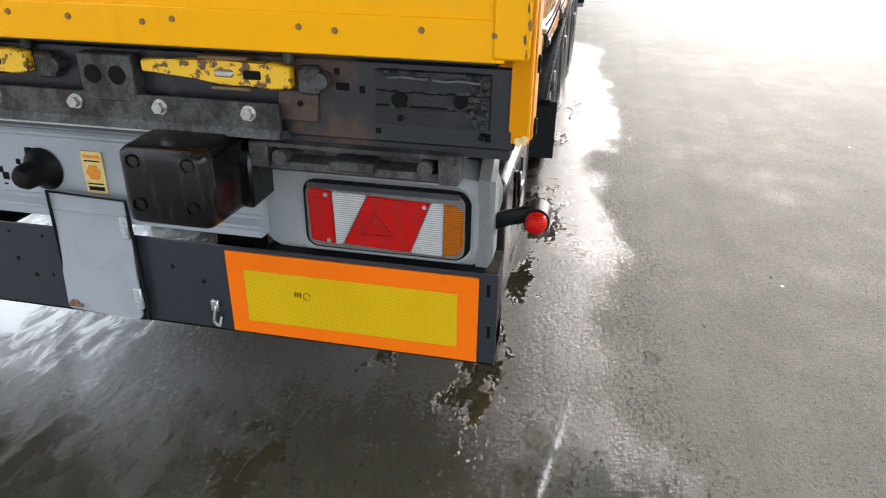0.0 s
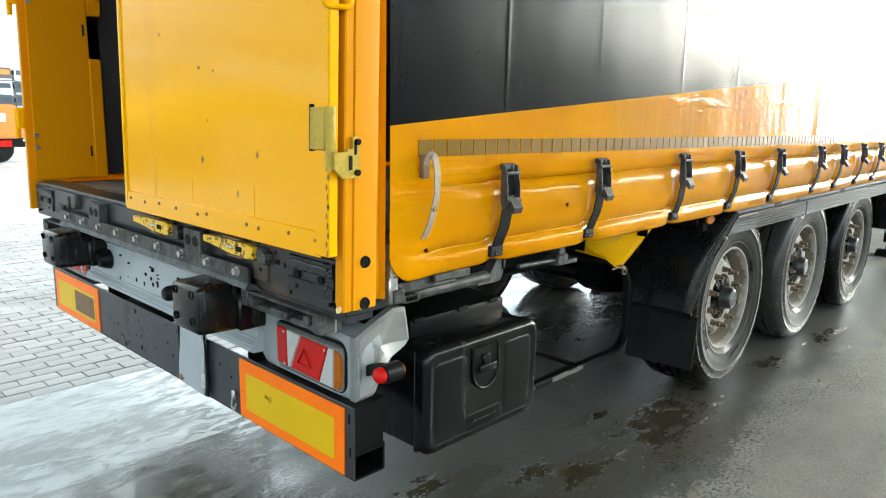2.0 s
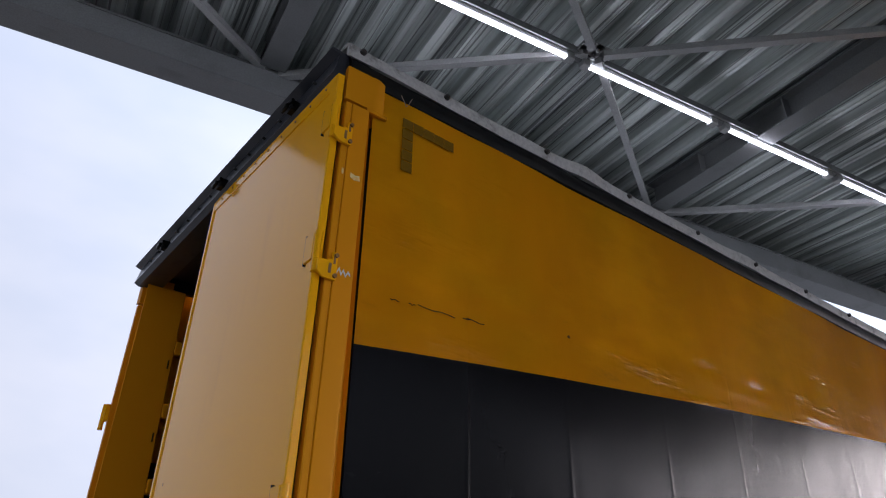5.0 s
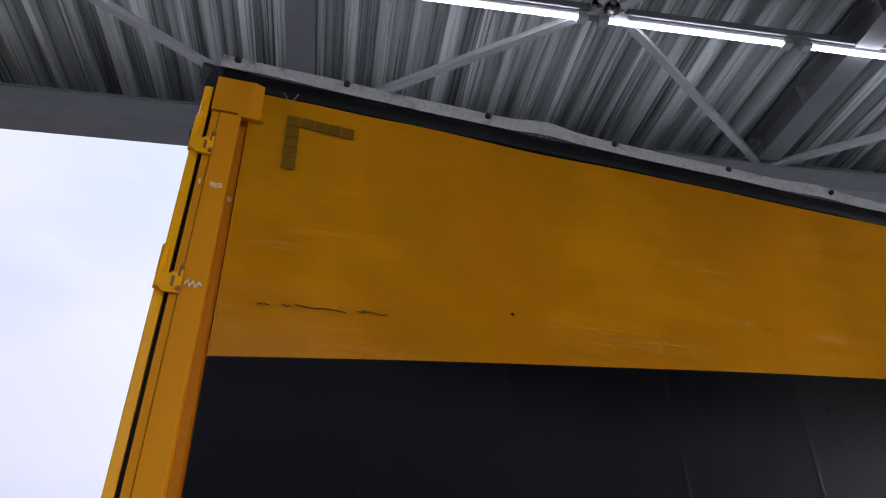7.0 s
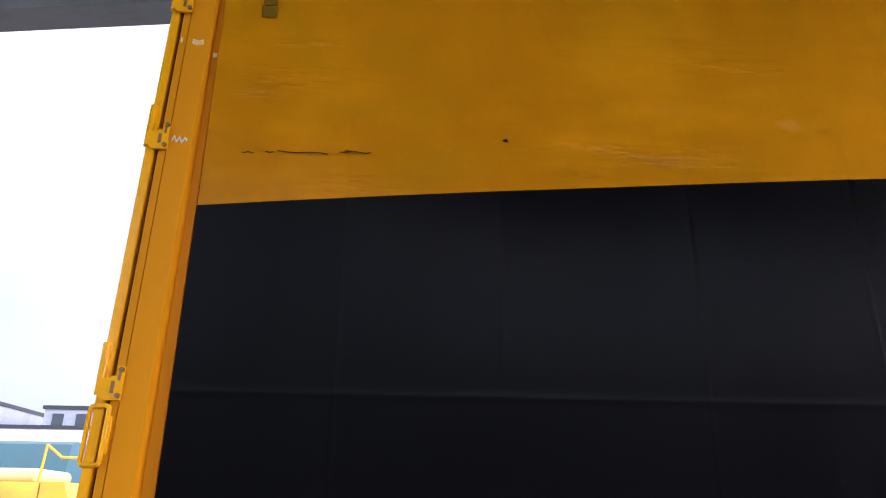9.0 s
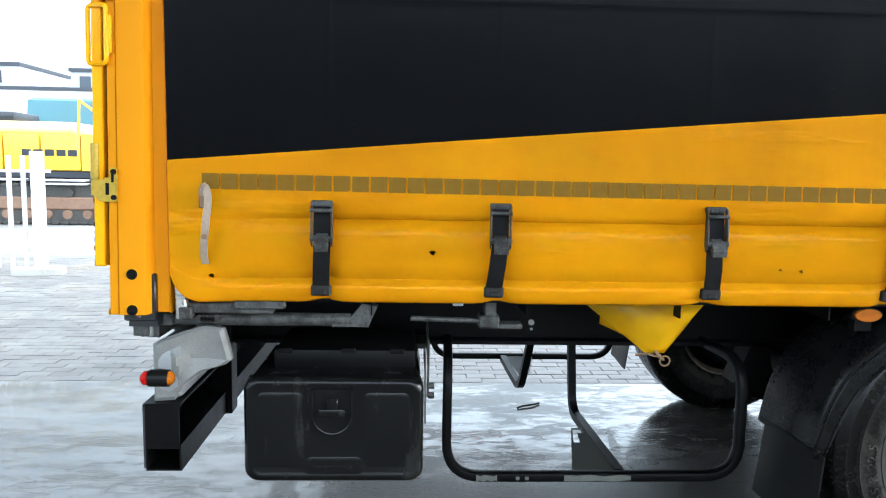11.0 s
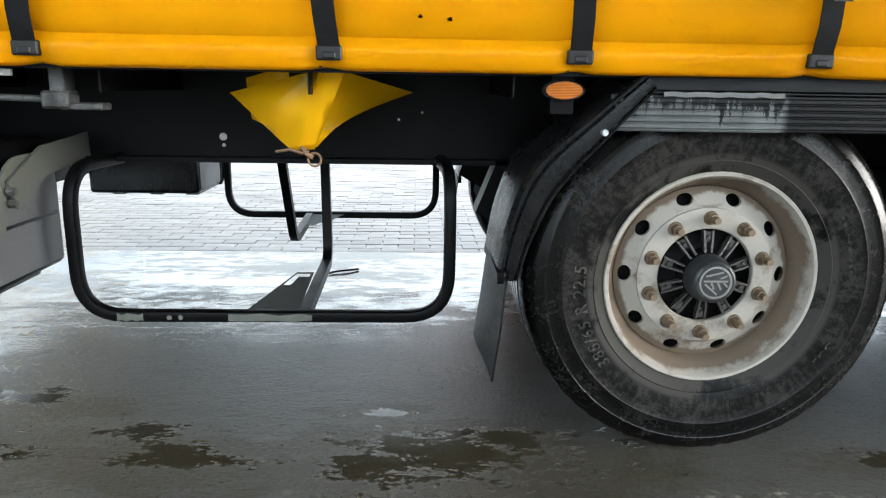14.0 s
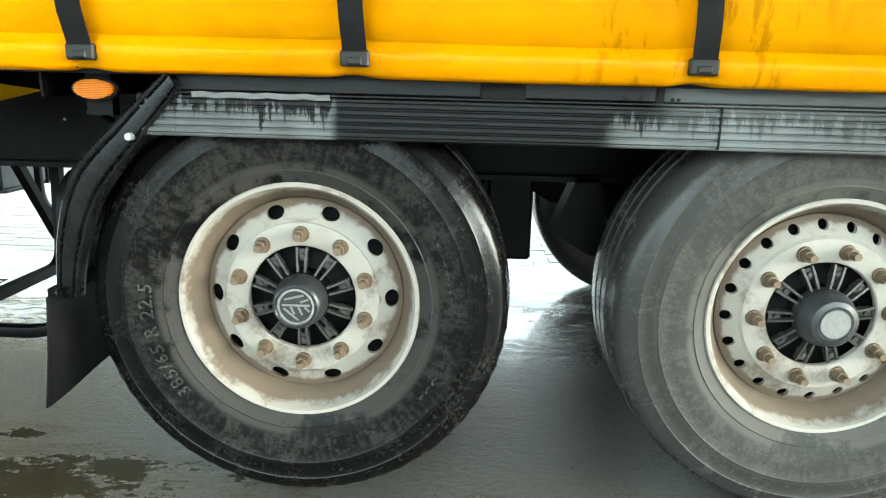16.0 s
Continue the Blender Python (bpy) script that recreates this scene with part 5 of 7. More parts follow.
for far_side in (False, True):
    # a moulded slab: a sunken middle band, torn edges along it, crumbled ends
    bm = bmesh.new()
    cols, rows = 72, 34
    grid = []
    for a in range(cols + 1):
        y = 0.07 + 0.215 * a / cols
        column = []
        for b in range(rows + 1):
            z = 1.050 + 0.104 * b / rows
            tear = noise.noise((y * 60, z * 25, 4))
            band = 1.0 if abs(z - 1.1005 - 0.002 * tear) < 0.0135 else 0.0
            crumb = max(0.0, math.exp(-((y - 0.095) / 0.022) ** 2) + 0.5 * math.exp(-((y - 0.19) / 0.008) ** 2) + math.exp(-((z - 1.152) / 0.006) ** 2))
            x = -0.0500 + 0.0035 * band + 0.004 * crumb * noise.noise((y * 190, z * 190, 7)) - 0.0008 * tear
            if 0.0115 < abs(z - 1.1005) < 0.0165:
                x -= 0.003 * max(0.0, noise.noise((y * 150, z * 60, 1)) + 0.1)
            rim = a in (0, cols) or b in (0, rows)
            column.append(bm.verts.new((-0.030 if rim else x, y + (0.003 * tear if rim else 0), z + (0.003 * noise.noise((y * 80, z * 10, 2)) if rim else 0))))
        grid.append(column)
    for u, v in zip(grid, grid[1:]):
        for b in range(rows):
            bm.faces.new((u[b], v[b], v[b + 1], u[b + 1]))
    bx(bm, -0.044, -0.028, 0.074, 0.281, 1.054, 1.150)
    pad = part("rubber_pad", mirrored(bm) if far_side else bm, M_PAD, SILL, "torn and crumbling black rubber ramming pad", smooth=30)
    for y0, y1, z in ((0.088, 0.176, 1.139), (0.182, 0.262, 1.141)):
        bm = bmesh.new()
        sweep(bm, [(-0.0520 + 0.0006 * math.sin(31 * f), y0 + (y1 - y0) * f, z + 0.0012 * math.sin(9 * f + y0 * 50)) for f in [k / 8 for k in range(9)]], slab(0.004, 0.011), up=(1, 0, 0))
        part("pad_ridge", mirrored(bm) if far_side else bm, M_RIDGE, pad, "scuffed grey ridge of the pad")
    for y, z, r in ((0.125, 1.102, 0.0125), (0.238, 1.100, 0.0145), (0.236, 1.066, 0.006), (0.085, 1.04, 0.006)):
        bm = bmesh.new()
        cyl(bm, (-0.0520, y, z), (-0.034, y, z), r, seg=14)
        part("bolt_hole", mirrored(bm) if far_side else bm, M_INK_AND_SHADE, pad)

# angle rail with bolts
bm = bmesh.new()
prism(bm, [(-0.073, 1.082), (-0.064, 1.082), (-0.064, 1.03), (-0.01, 1.012), (-0.01, 1.0), (-0.082, 1.016), (-0.073, 1.032)], "y", 0.463, W - 0.463)
RAIL = add("angle_rail", bm, M_STEEL, "grey steel angle rail with bolt heads", smooth=20)
for k in range(9):
    bm = bmesh.new()
    y = 0.523 + 0.1835 * k
    cyl(bm, (-0.076, y, 1.062), (-0.072, y, 1.062), 0.015, seg=14)
    cyl(bm, (-0.088, y, 1.062), (-0.076, y, 1.062), 0.0115, seg=6)
    part("bolt", bm, M_BRIGHT, RAIL, "bright hexagon bolt")
for far_side in (False, True):
    bm = bmesh.new()
    prism(bm, [(-0.045, 0.998), (-0.02, 1.003), (0.03, 1.003), (0.03, 0.935), (-0.03, 0.938), (-0.04, 0.945), (-0.035, 0.958), (0.0, 0.965), (0.0, 0.985), (-0.045, 0.99)], "y", 0.135, 0.535)
    carrier = add("step_carrier", mirrored(bm) if far_side else bm, M_STEEL, "greasy steel carrier under the sill", smooth=25)
    for y0, y1, z0 in ((0.505, 0.545, 0.948), (0.125, 0.165, 0.942), (0.29, 0.38, 0.952)):
        bm = bmesh.new()
        bx(bm, -0.052, 0.0, y0, y1, z0, 1.0 if y1 - y0 < 0.05 else 0.972, 0.003)
        part("lug", mirrored(bm) if far_side else bm, M_STEEL, carrier)
    for y in (0.48, 0.19):
        bm = bmesh.new()
        cyl(bm, (-0.055, y, 0.972), (0.0, y, 0.972), 0.015, seg=14)
        part("pin", mirrored(bm) if far_side else bm, M_STEEL, carrier)

# rear cross panel
bm = bmesh.new()
prism(bm, [(0.0, 0.975), (0.055, 0.985), (0.1, 0.985), (0.1, 0.765), (-0.012, 0.77), (-0.016, 0.795), (0.012, 0.81), (0.018, 0.955)], "y", 0.56, W - 0.56)
bmesh.ops.bevel(bm, geom=[e for e in bm.edges if abs(e.verts[0].co.y - e.verts[1].co.y) > 0.5], offset=0.006, segments=2, affect="EDGES")
PANEL = add("rear_panel", bm, M_GREY, "grey steel cross panel with sockets and stickers")
bm = bmesh.new()
bx(bm, 0.0, 0.09, 0.7, W - 0.7, 0.985, 0.992)
part("top_plate", bm, M_PALE, PANEL, "pale plate on the panel's top")
bm = bmesh.new()
lathe(bm, [(0.0, -0.075), (0.02, -0.072), (0.028, -0.06), (0.03, -0.03), (0.038, -0.012), (0.05, 0.0)], (0, 0, 0), 20)
bm.transform(pose(0.012, 1.085, 0.875, 0, 0, -90))
part("socket_cover", bm, M_RUBBER, PANEL, "black rubber socket cover")
bm = bmesh.new()
lathe(bm, [(0.0, -0.05), (0.03, -0.045), (0.04, -0.02), (0.045, 0.0)], (0, 0, 0), 20)
bm.transform(pose(0.012, 1.78, 0.89, 0, 0, -90))
part("socket_cover", bm, M_RUBBER, PANEL, "black rubber socket cover")
bm = bmesh.new()
bx(bm, 0.0105, 0.014, 0.929, 0.981, 0.83, 0.926)
sticker = part("sticker", bm, M_CREAM, PANEL, "cream and orange test sticker")
bm = bmesh.new()
cyl(bm, (0.0095, 0.955, 0.878), (0.0105, 0.955, 0.878), 0.019, seg=6)
bx(bm, 0.0095, 0.0105, 0.934, 0.976, 0.911, 0.918)
part("emblem", bm, M_STICKER, sticker)
for z0, z1 in ((0.903, 0.906), (0.836, 0.845), (0.850, 0.853)):
    bm = bmesh.new()
    bx(bm, 0.0095, 0.0105, 0.936, 0.974, z0, z1)
    part("print_bar", bm, M_INK_AND_SHADE, sticker)
random.seed(4)
for k in range(26):
    y = random.choice((1.12, 1.16, 1.2, 1.3, 1.35, 1.42, 1.5, 1.58, 1.66)) + random.uniform(-0.012, 0.012)
    z = random.uniform(0.83, 0.93)
    bm = bmesh.new()
    bx(bm, 0.0095 + 0.0015 * (z < 0.9), 0.016, y - random.uniform(0.002, 0.012), y + 0.003, z - random.uniform(0.002, 0.02), z)
    part("print_bar", bm, M_INK_AND_SHADE, PANEL)

# rubber buffers
for y0 in (0.552, 1.816):
    bm = bmesh.new()
    bx(bm, -0.192, 0.02, y0, y0 + 0.192, 0.858, 1.022, 0.022, 3)
    for v in bm.verts:
        if v.co.x < -0.1:
            v.co.y += (y0 + 0.093 - v.co.y) * 0.06
            v.co.z += (0.93 - v.co.z) * 0.06
    bx(bm, -0.06, 0.04, y0 - 0.012, y0 + 0.02, 0.86, 0.98, 0.006)
    buffer = add("rubber_buffer", bm, M_BUFFER, "black rubber docking buffer")
    for dy, dz in ((0.04, 0.045), (0.15, 0.045), (0.04, 0.13), (0.15, 0.13)):
        bm = bmesh.new()
        lathe(bm, [(0.013, -0.0035), (0.013, 0.001), (0.007, 0.001), (0.0, 0.001)], (0, 0, 0), 14)
        bm.transform(pose(-0.192, y0 + dy, 0.862 + dz, 0, 0, -90))
        part("bolt_hole", bm, M_INK_AND_SHADE, buffer)

# lamps
def lamp_carrier(bm):
    rows = []
    for x, y0, y1, z0, z1, r in ((0.018, 0.150, 0.445, 0.772, 0.875, 0.03), (0.004, 0.120, 0.475, 0.748, 0.902, 0.04), (-0.004, 0.105, 0.50, 0.742, 0.912, 0.045), (0.004, 0.068, 0.575, 0.736, 0.928, 0.055),
                                (0.05, 0.064, 0.59, 0.735, 0.940, 0.055), (0.075, 0.068, 0.59, 0.745, 0.945, 0.05)):
        rows.append([bm.verts.new((x, y, z)) for y, z in rounded(y0, y1, z0, z1, r, 5)])
    for u, v in zip(rows, rows[1:]):
        for k in range(len(u)):
            bm.faces.new((u[k - 1], u[k], v[k], v[k - 1]))
    bm.faces.new(rows[0])
    bm.faces.new(rows[-1][::-1])


def lamp_wing(bm):
    """The moulded side of the carrier: a bulged shell that narrows to its tip."""
    outline = [(0.03, 0.738), (0.095, 0.742), (0.12, 0.79), (0.18, 0.835), (0.25, 0.852), (0.272, 0.868), (0.262, 0.92), (0.248, 0.975), (0.19, 0.985), (0.12, 0.968), (0.06, 0.945), (0.03, 0.93)]
    cx, cz = 0.12, 0.88
    rings = [[bm.verts.new((cx + (px - cx) * s, y + 0.035 * max(0.0, (px - 0.1) / 0.17), cz + (pz - cz) * s)) for px, pz in outline] for s, y in ((1.0, 0.1), (1.0, 0.076), (0.9, 0.066), (0.5, 0.070), (0.15, 0.060))]
    for u, v in zip(rings, rings[1:]):
        for k in range(len(u)):
            bm.faces.new((u[k - 1], u[k], v[k], v[k - 1]))
    bm.faces.new(rings[0])
    bm.faces.new(rings[-1][::-1])


twin("lamp_wing", lamp_wing, M_WING, "pale moulded side of the tail lamp carrier", smooth=25)
CARRIERS = twin("lamp_carrier", lamp_carrier, M_LIGHTGREY, "pale grey moulded tail lamp carrier")
for ob in CARRIERS:
    ob.location.x = 0.032


def lamp_piece(outline, x0, x1, far_side):
    bm = bmesh.new()
    prism(bm, outline, "x", x0, x1)
    bmesh.ops.bevel(bm, geom=bm.edges[:], offset=0.0025, segments=2, affect="EDGES")
    return mirrored(bm) if far_side else bm


for far_side in (False, True):
    bm = bmesh.new()
    prism(bm, rounded(0.124, 0.466, 0.751, 0.892, 0.022, 4), "x", -0.0075, 0.02)
    lamp = add("tail_lamp", mirrored(bm) if far_side else bm, M_LAMP, "long tail lamp with red, clear and amber lenses")
    lamp.location.x = 0.034
    # added black ring, in place of the shade round the lamp
    bm = bmesh.new()
    prism(bm, rounded(0.112, 0.473, 0.746, 0.901, 0.026, 4), "x", -0.003, 0.018)
    part("gasket", mirrored(bm) if far_side else bm, M_BLACK, lamp, "black ring for the shade in the lamp's recess")
    for name, mat, outline in (
        ("red_lens", M_RED, [(0.458, 0.764), (0.462, 0.872), (0.456, 0.886), (0.408, 0.880), (0.404, 0.760)]),
        ("clear_lens", M_CLEAR, [(0.403, 0.760), (0.407, 0.880), (0.332, 0.877), (0.388, 0.762)]),
        ("stop_lens", M_RED, [(0.386, 0.762), (0.330, 0.877), (0.196, 0.873), (0.240, 0.757)]),
        ("clear_lens", M_CLEAR, [(0.238, 0.757), (0.194, 0.873), (0.168, 0.875), (0.170, 0.756)]),
        ("amber_lens", M_AMBER, [(0.169, 0.756), (0.167, 0.875), (0.140, 0.870), (0.130, 0.85), (0.129, 0.785), (0.138, 0.762)])):
        part(name, lamp_piece(outline, -0.012, 0.004, far_side), mat, lamp, name.replace("_", " ") + " with fine ribs", smooth=30)
    bm = bmesh.new()
    prism(bm, [(0.150, 0.760), (0.150, 0.872), (0.127, 0.860), (0.127, 0.775)], "x", -0.008, 0.05)
    part("amber_side", mirrored(bm) if far_side else bm, M_AMBER, lamp, "amber side lens")
    bm = bmesh.new()
    prism(bm, rounded(0.134, 0.462, 0.884, 0.896, 0.005, 2), "x", -0.010, 0.012)
    part("lamp_rim", mirrored(bm) if far_side else bm, M_CAP, lamp)
    bm = bmesh.new()
    for a, b in (((0.345, 0.79), (0.313, 0.84)), ((0.313, 0.84), (0.275, 0.79)), ((0.275, 0.79), (0.345, 0.79))):
        sweep(bm, [(-0.0135, *a), (-0.0135, *b)], slab(0.003, 0.008), up=(1, 0, 0))
    part("triangle", mirrored(bm) if far_side else bm, worn("dark_red_reflector", (0.36, 0.006, 0.004), 0.2, amount=0.1), lamp, "dark red reflector triangle")
    for y, z in ((0.42, 0.872), (0.418, 0.768), (0.208, 0.864), (0.222, 0.768)):
        bm = bmesh.new()
        cyl(bm, (-0.0145, y, z), (-0.011, y, z), 0.0045, seg=8)
        part("screw", mirrored(bm) if far_side else bm, M_BRIGHT, lamp)
    bm = bmesh.new()
    sweep(bm, [(0.055, 0.12, 0.835), (0.05, 0.085, 0.845), (0.045, 0.04, 0.866), (0.045, 0.0, 0.878), (0.05, -0.012, 0.878)], rounded(-0.012, 0.012, -0.017, 0.017, 0.008, 2), up=(0, 0, 1))
    cyl(bm, (0.025, -0.022, 0.872), (0.085, -0.022, 0.872), 0.027, seg=18)
    bx(bm, 0.03, 0.08, 0.1, 0.135, 0.80, 0.87, 0.01)
    outline_lamp = add("outline_lamp", mirrored(bm) if far_side else bm, M_RUBBER, "round outline lamp on a black rubber arm")
    outline_lamp.location = (0.026, -0.004 if far_side else 0.004, -0.028)
    for name, mat, x in (("red_lens", M_RED, 0.004), ("amber_lens", M_AMBER, 0.082)):
        bm = bmesh.new()
        s = -1 if x < 0.05 else 1
        lathe(bm, [(0.0, s * 0.02), (0.012, s * 0.018), (0.021, s * 0.010), (0.023, 0.0), (0.023, -s * 0.006)], (0, 0, 0), 18)
        bm.transform(pose(x + 0.012 * (1 if s < 0 else 0), -0.022, 0.872, 0, 0, -90))
        part(name, mirrored(bm) if far_side else bm, mat, outline_lamp)

# under-run bumper
bm = bmesh.new()
bx(bm, 0.0, 0.006, 0.046, W - 0.046, 0.520, 0.738, 0.002)
BUMPER = add("bumper", bm, M_SLATE, "dark grey under-run bumper with an open end", smooth=20)
for name, x0, x1, y0, y1, z0, z1 in (
    ("top_plate", 0.0065, 0.12, 0.05, 0.56, 0.732, 0.738), ("top_plate", 0.0065, 0.12, 1.2, 1.62, 0.732, 0.738), ("top_plate", 0.0065, 0.12, W - 0.56, W - 0.05, 0.732, 0.738),
    ("end_plate", 0.0065, 0.115, 0.052, 0.056, 0.592, 0.732), ("channel_shelf", 0.0065, 0.114, 0.05, W - 0.05, 0.586, 0.592), ("channel_floor", 0.0065, 0.12, 0.05, W - 0.05, 0.512, 0.518),
    ("channel_back", 0.114, 0.12, 0.05, W - 0.05, 0.518, 0.60), ("channel_web", 0.0065, 0.01, 0.05, W - 0.05, 0.518, 0.732)):
    bm = bmesh.new()
    bx(bm, x0, x1, y0, y1, z0, z1)
    part(name, bm, M_BLACK, BUMPER, "black steel plate behind the face", smooth=20)
for y in (0.62, W - 0.7):
    bm = bmesh.new()
    bx(bm, 0.06, 0.14, y, y + 0.09, 0.5, 1.02, 0.004)
    part("bumper_arm", bm, M_BLACK, BUMPER, "black bumper arm")
for far_side in (False, True):
    bm = bmesh.new()
    bx(bm, -0.004, 0.0, 0.086, 0.655, 0.523, 0.728)
    plate = part("marking_plate", mirrored(bm) if far_side else bm, M_SIGNAL, BUMPER, "fluorescent orange marking plate with a yellow reflective field", smooth=0)
    bm = bmesh.new()
    bx(bm, -0.0052, -0.003, 0.130, 0.614, 0.556, 0.686)
    part("reflective_field", mirrored(bm) if far_side else bm, M_RETRO, plate, "yellow reflective field", smooth=0)
    bm = bmesh.new()
    for y0, y1 in ((0.488, 0.491), (0.482, 0.485), (0.494, 0.497)):
        bx(bm, -0.0058, -0.005, y0, y1, 0.632, 0.644)
    sweep(bm, [(-0.0055, 0.468 + 0.008 * math.cos(a), 0.636 + 0.009 * math.sin(a)) for a in [k * math.tau / 12 for k in range(13)]], slab(0.0008, 0.002), up=(1, 0, 0))
    part("approval_mark", mirrored(bm) if far_side else bm, M_INK_AND_SHADE, plate)
    if far_side:
        bm = bmesh.new()
        bx(bm, -0.0062, -0.005, W - 0.60, W - 0.36, 0.57, 0.672)
        part("faded_patch", bm, M_RUST, plate, "rust-brown faded patch")
for y, z in ((0.066, 0.70), (0.062, 0.60)):
    bm = bmesh.new()
    bx(bm, -0.0015, 0.0005, y - 0.004, y + 0.004, z - 0.014, z + 0.014)
    part("slot", bm, M_INK_AND_SHADE, BUMPER)
bm = bmesh.new()
prism(bm, rounded(-0.097, 0.097, -0.15, 0.15, 0.012, 3), "x", -0.004, 0.004)
bm.transform(pose(-0.013, 0.973, 0.682, 2.4, 2.0, 0))
FLAP = part("number_flap", bm, M_GREY, BUMPER, "grey sheet flap hung before the bumper", smooth=30)
bm = bmesh.new()
sweep(bm, [(p[2], p[0], p[1]) for p in [(0.866, 0.525, -0.012), (0.868, 0.83, -0.02), (1.062, 0.836, -0.02), (1.075, 0.535, -0.012), (0.88, 0.525, -0.010)]], circle(0.004, 6))
part("rubber_edge", bm, M_RUBBER, FLAP)
for z in (0.765, 0.585):
    bm = bmesh.new()
    bx(bm, -0.024, -0.014, 0.872, 0.892, z - 0.027, z + 0.027, 0.002)
    for dz in (-0.013, 0, 0.013):
        bx(bm, -0.027, -0.022, 0.876, 0.888, z + dz - 0.004, z + dz + 0.004)
    part("clamp", bm, M_ALU, FLAP, "small aluminium clamp")
bm = bmesh.new()
bx(bm, -0.028, -0.014, 1.045, 1.066, 0.545, 0.56, 0.003)
cyl(bm, (-0.03, 1.03, 0.552), (-0.03, 1.066, 0.552), 0.004, seg=8)
part("catch", bm, M_RUST, FLAP, "rusty catch")
bm = bmesh.new()
sweep(bm, turned(bm, [(-0.002, 0.695, 0.595), (-0.012, 0.692, 0.58), (-0.014, 0.70, 0.545), (-0.01, 0.688, 0.53), (-0.004, 0.684, 0.555)], 0.006, 3), circle(0.0035, 8))
bx(bm, -0.012, 0.0, 0.685, 0.705, 0.57, 0.60, 0.003)
part("snap_hook", bm, M_BRIGHT, BUMPER, "bright steel snap hook")
random.seed(9)
for k in range(26):
    y, z = random.uniform(0.66, 1.75), random.uniform(0.53, 0.73)
    if 0.85 < y < 1.1:
        continue
    r = random.choice((0.003, 0.004, 0.005, 0.008))
    bm = bmesh.new()
    bx(bm, -0.0012, 0.0002, y - r, y + r, z - r * 1.4, z + r)
    part("paint_chip", bm, M_INK_AND_SHADE, BUMPER)


# ---- wheels ----
def rim_mesh(holes, hole_r, hole_at, wide):
    """A steel disc wheel: outer face towards -y, turned about the y axis."""
    bm = bmesh.new()
    lathe(bm, [(0.300, 0.012), (0.303, 0.004), (0.300, -0.001), (0.292, 0.0), (0.286, 0.010), (0.283, 0.03), (0.272, 0.046), (0.264, 0.060), (0.256, 0.088), (0.25, 0.092)], seg=72)
    lathe(bm, [(0.300, 0.012), (0.288, 0.05), (0.27, 0.08), (0.262, 0.12), (0.262, 0.3), (0.29, 0.33)], seg=48)
    # the bowl with its holes, sector by sector
    s0, s1 = hole_at - hole_r - 0.012, hole_at + hole_r + 0.010
    lathe(bm, [(0.25, 0.092), (s1, 0.083)], seg=72)
    slope = lambda r: 0.083 - (s1 - r) / (s1 - s0) * 0.031
    half = math.pi / holes
    for k in range(holes):
        mid = math.tau * k / holes
        edge, ring, back = [], [], []
        for i in range(24):
            a = math.tau * i / 24
            c, s = math.cos(a), math.sin(a)
            m = max(abs(c), abs(s))
            th, r = mid + half * c / m, (s0 + s1) / 2 + (s1 - s0) / 2 * s / m
            edge.append(bm.verts.new((r * math.cos(th), slope(r), r * math.sin(th))))
            th, r = mid + hole_r * wide * c / hole_at, hole_at + hole_r * s
            ring.append(bm.verts.new((r * math.cos(th), slope(r), r * math.sin(th))))
            back.append(bm.verts.new((r * math.cos(th), slope(r) + 0.012, r * math.sin(th))))
        for i in range(24):
            bm.faces.new((edge[i - 1], edge[i], ring[i], ring[i - 1]))
            bm.faces.new((ring[i - 1], ring[i], back[i], back[i - 1]))
    lathe(bm, [(s0, 0.052), (0.196, 0.045), (0.185, 0.043), (0.15, 0.043), (0.139, 0.044), (0.136, 0.048), (0.136, 0.062)], seg=72)
    bmesh.ops.remove_doubles(bm, verts=bm.verts, dist=2e-4)
    return mesh_of("wheel", bm, M_RIM, 35)


TYRE_PROFILE = [(0.287, 0.03), (0.296, 0.008), (0.304, 0.004), (0.312, 0.0), (0.330, -0.012), (0.333, -0.014), (0.336, -0.012), (0.36, -0.020), (0.395, -0.026), (0.42, -0.027), (0.424, -0.0295), (0.43, -0.027),
                (0.452, -0.026), (0.468, -0.022), (0.472, -0.0245), (0.477, -0.021), (0.494, -0.014), (0.506, -0.007), (0.515, 0.002), (0.522, 0.013), (0.527, 0.03),
                (0.530, 0.085), (0.515, 0.088), (0.515, 0.098), (0.532, 0.101), (0.532, 0.145), (0.516, 0.148), (0.516, 0.160), (0.532, 0.163), (0.532, 0.21), (0.516, 0.213), (0.516, 0.225), (0.532, 0.228),
                (0.530, 0.285), (0.525, 0.31), (0.50, 0.345), (0.45, 0.365), (0.39, 0.365), (0.32, 0.345), (0.29, 0.33)]


def tyre_mesh(mat):
    bm = bmesh.new()
    lathe(bm, TYRE_PROFILE, seg=120)
    # serrated shoulder
    for v in bm.verts:
        r = math.hypot(v.co.x, v.co.z)
        if 0.510 < r < 0.528 and v.co.y < 0.04:
            k = round(math.atan2(v.co.z, v.co.x) / math.tau * 120)
            f = 1 - 0.003 * (k % 2) / r
            v.co.x, v.co.z = v.co.x * f, v.co.z * f
    return mesh_of("tyre", bm, mat, 50)


def around(bm, radius, degrees, y, outward=True):
    """Bends flat lettering round a wheel's side; degrees run clockwise from the top as seen from outside."""
    for v in bm.verts:
        a = radians(90 - degrees) - v.co.x / radius * (1 if outward else -1)
        r = radius + v.co.z * (1 if outward else -1)
        v.co = Vector((r * math.cos(a), y + v.co.y, r * math.sin(a)))
    return bm


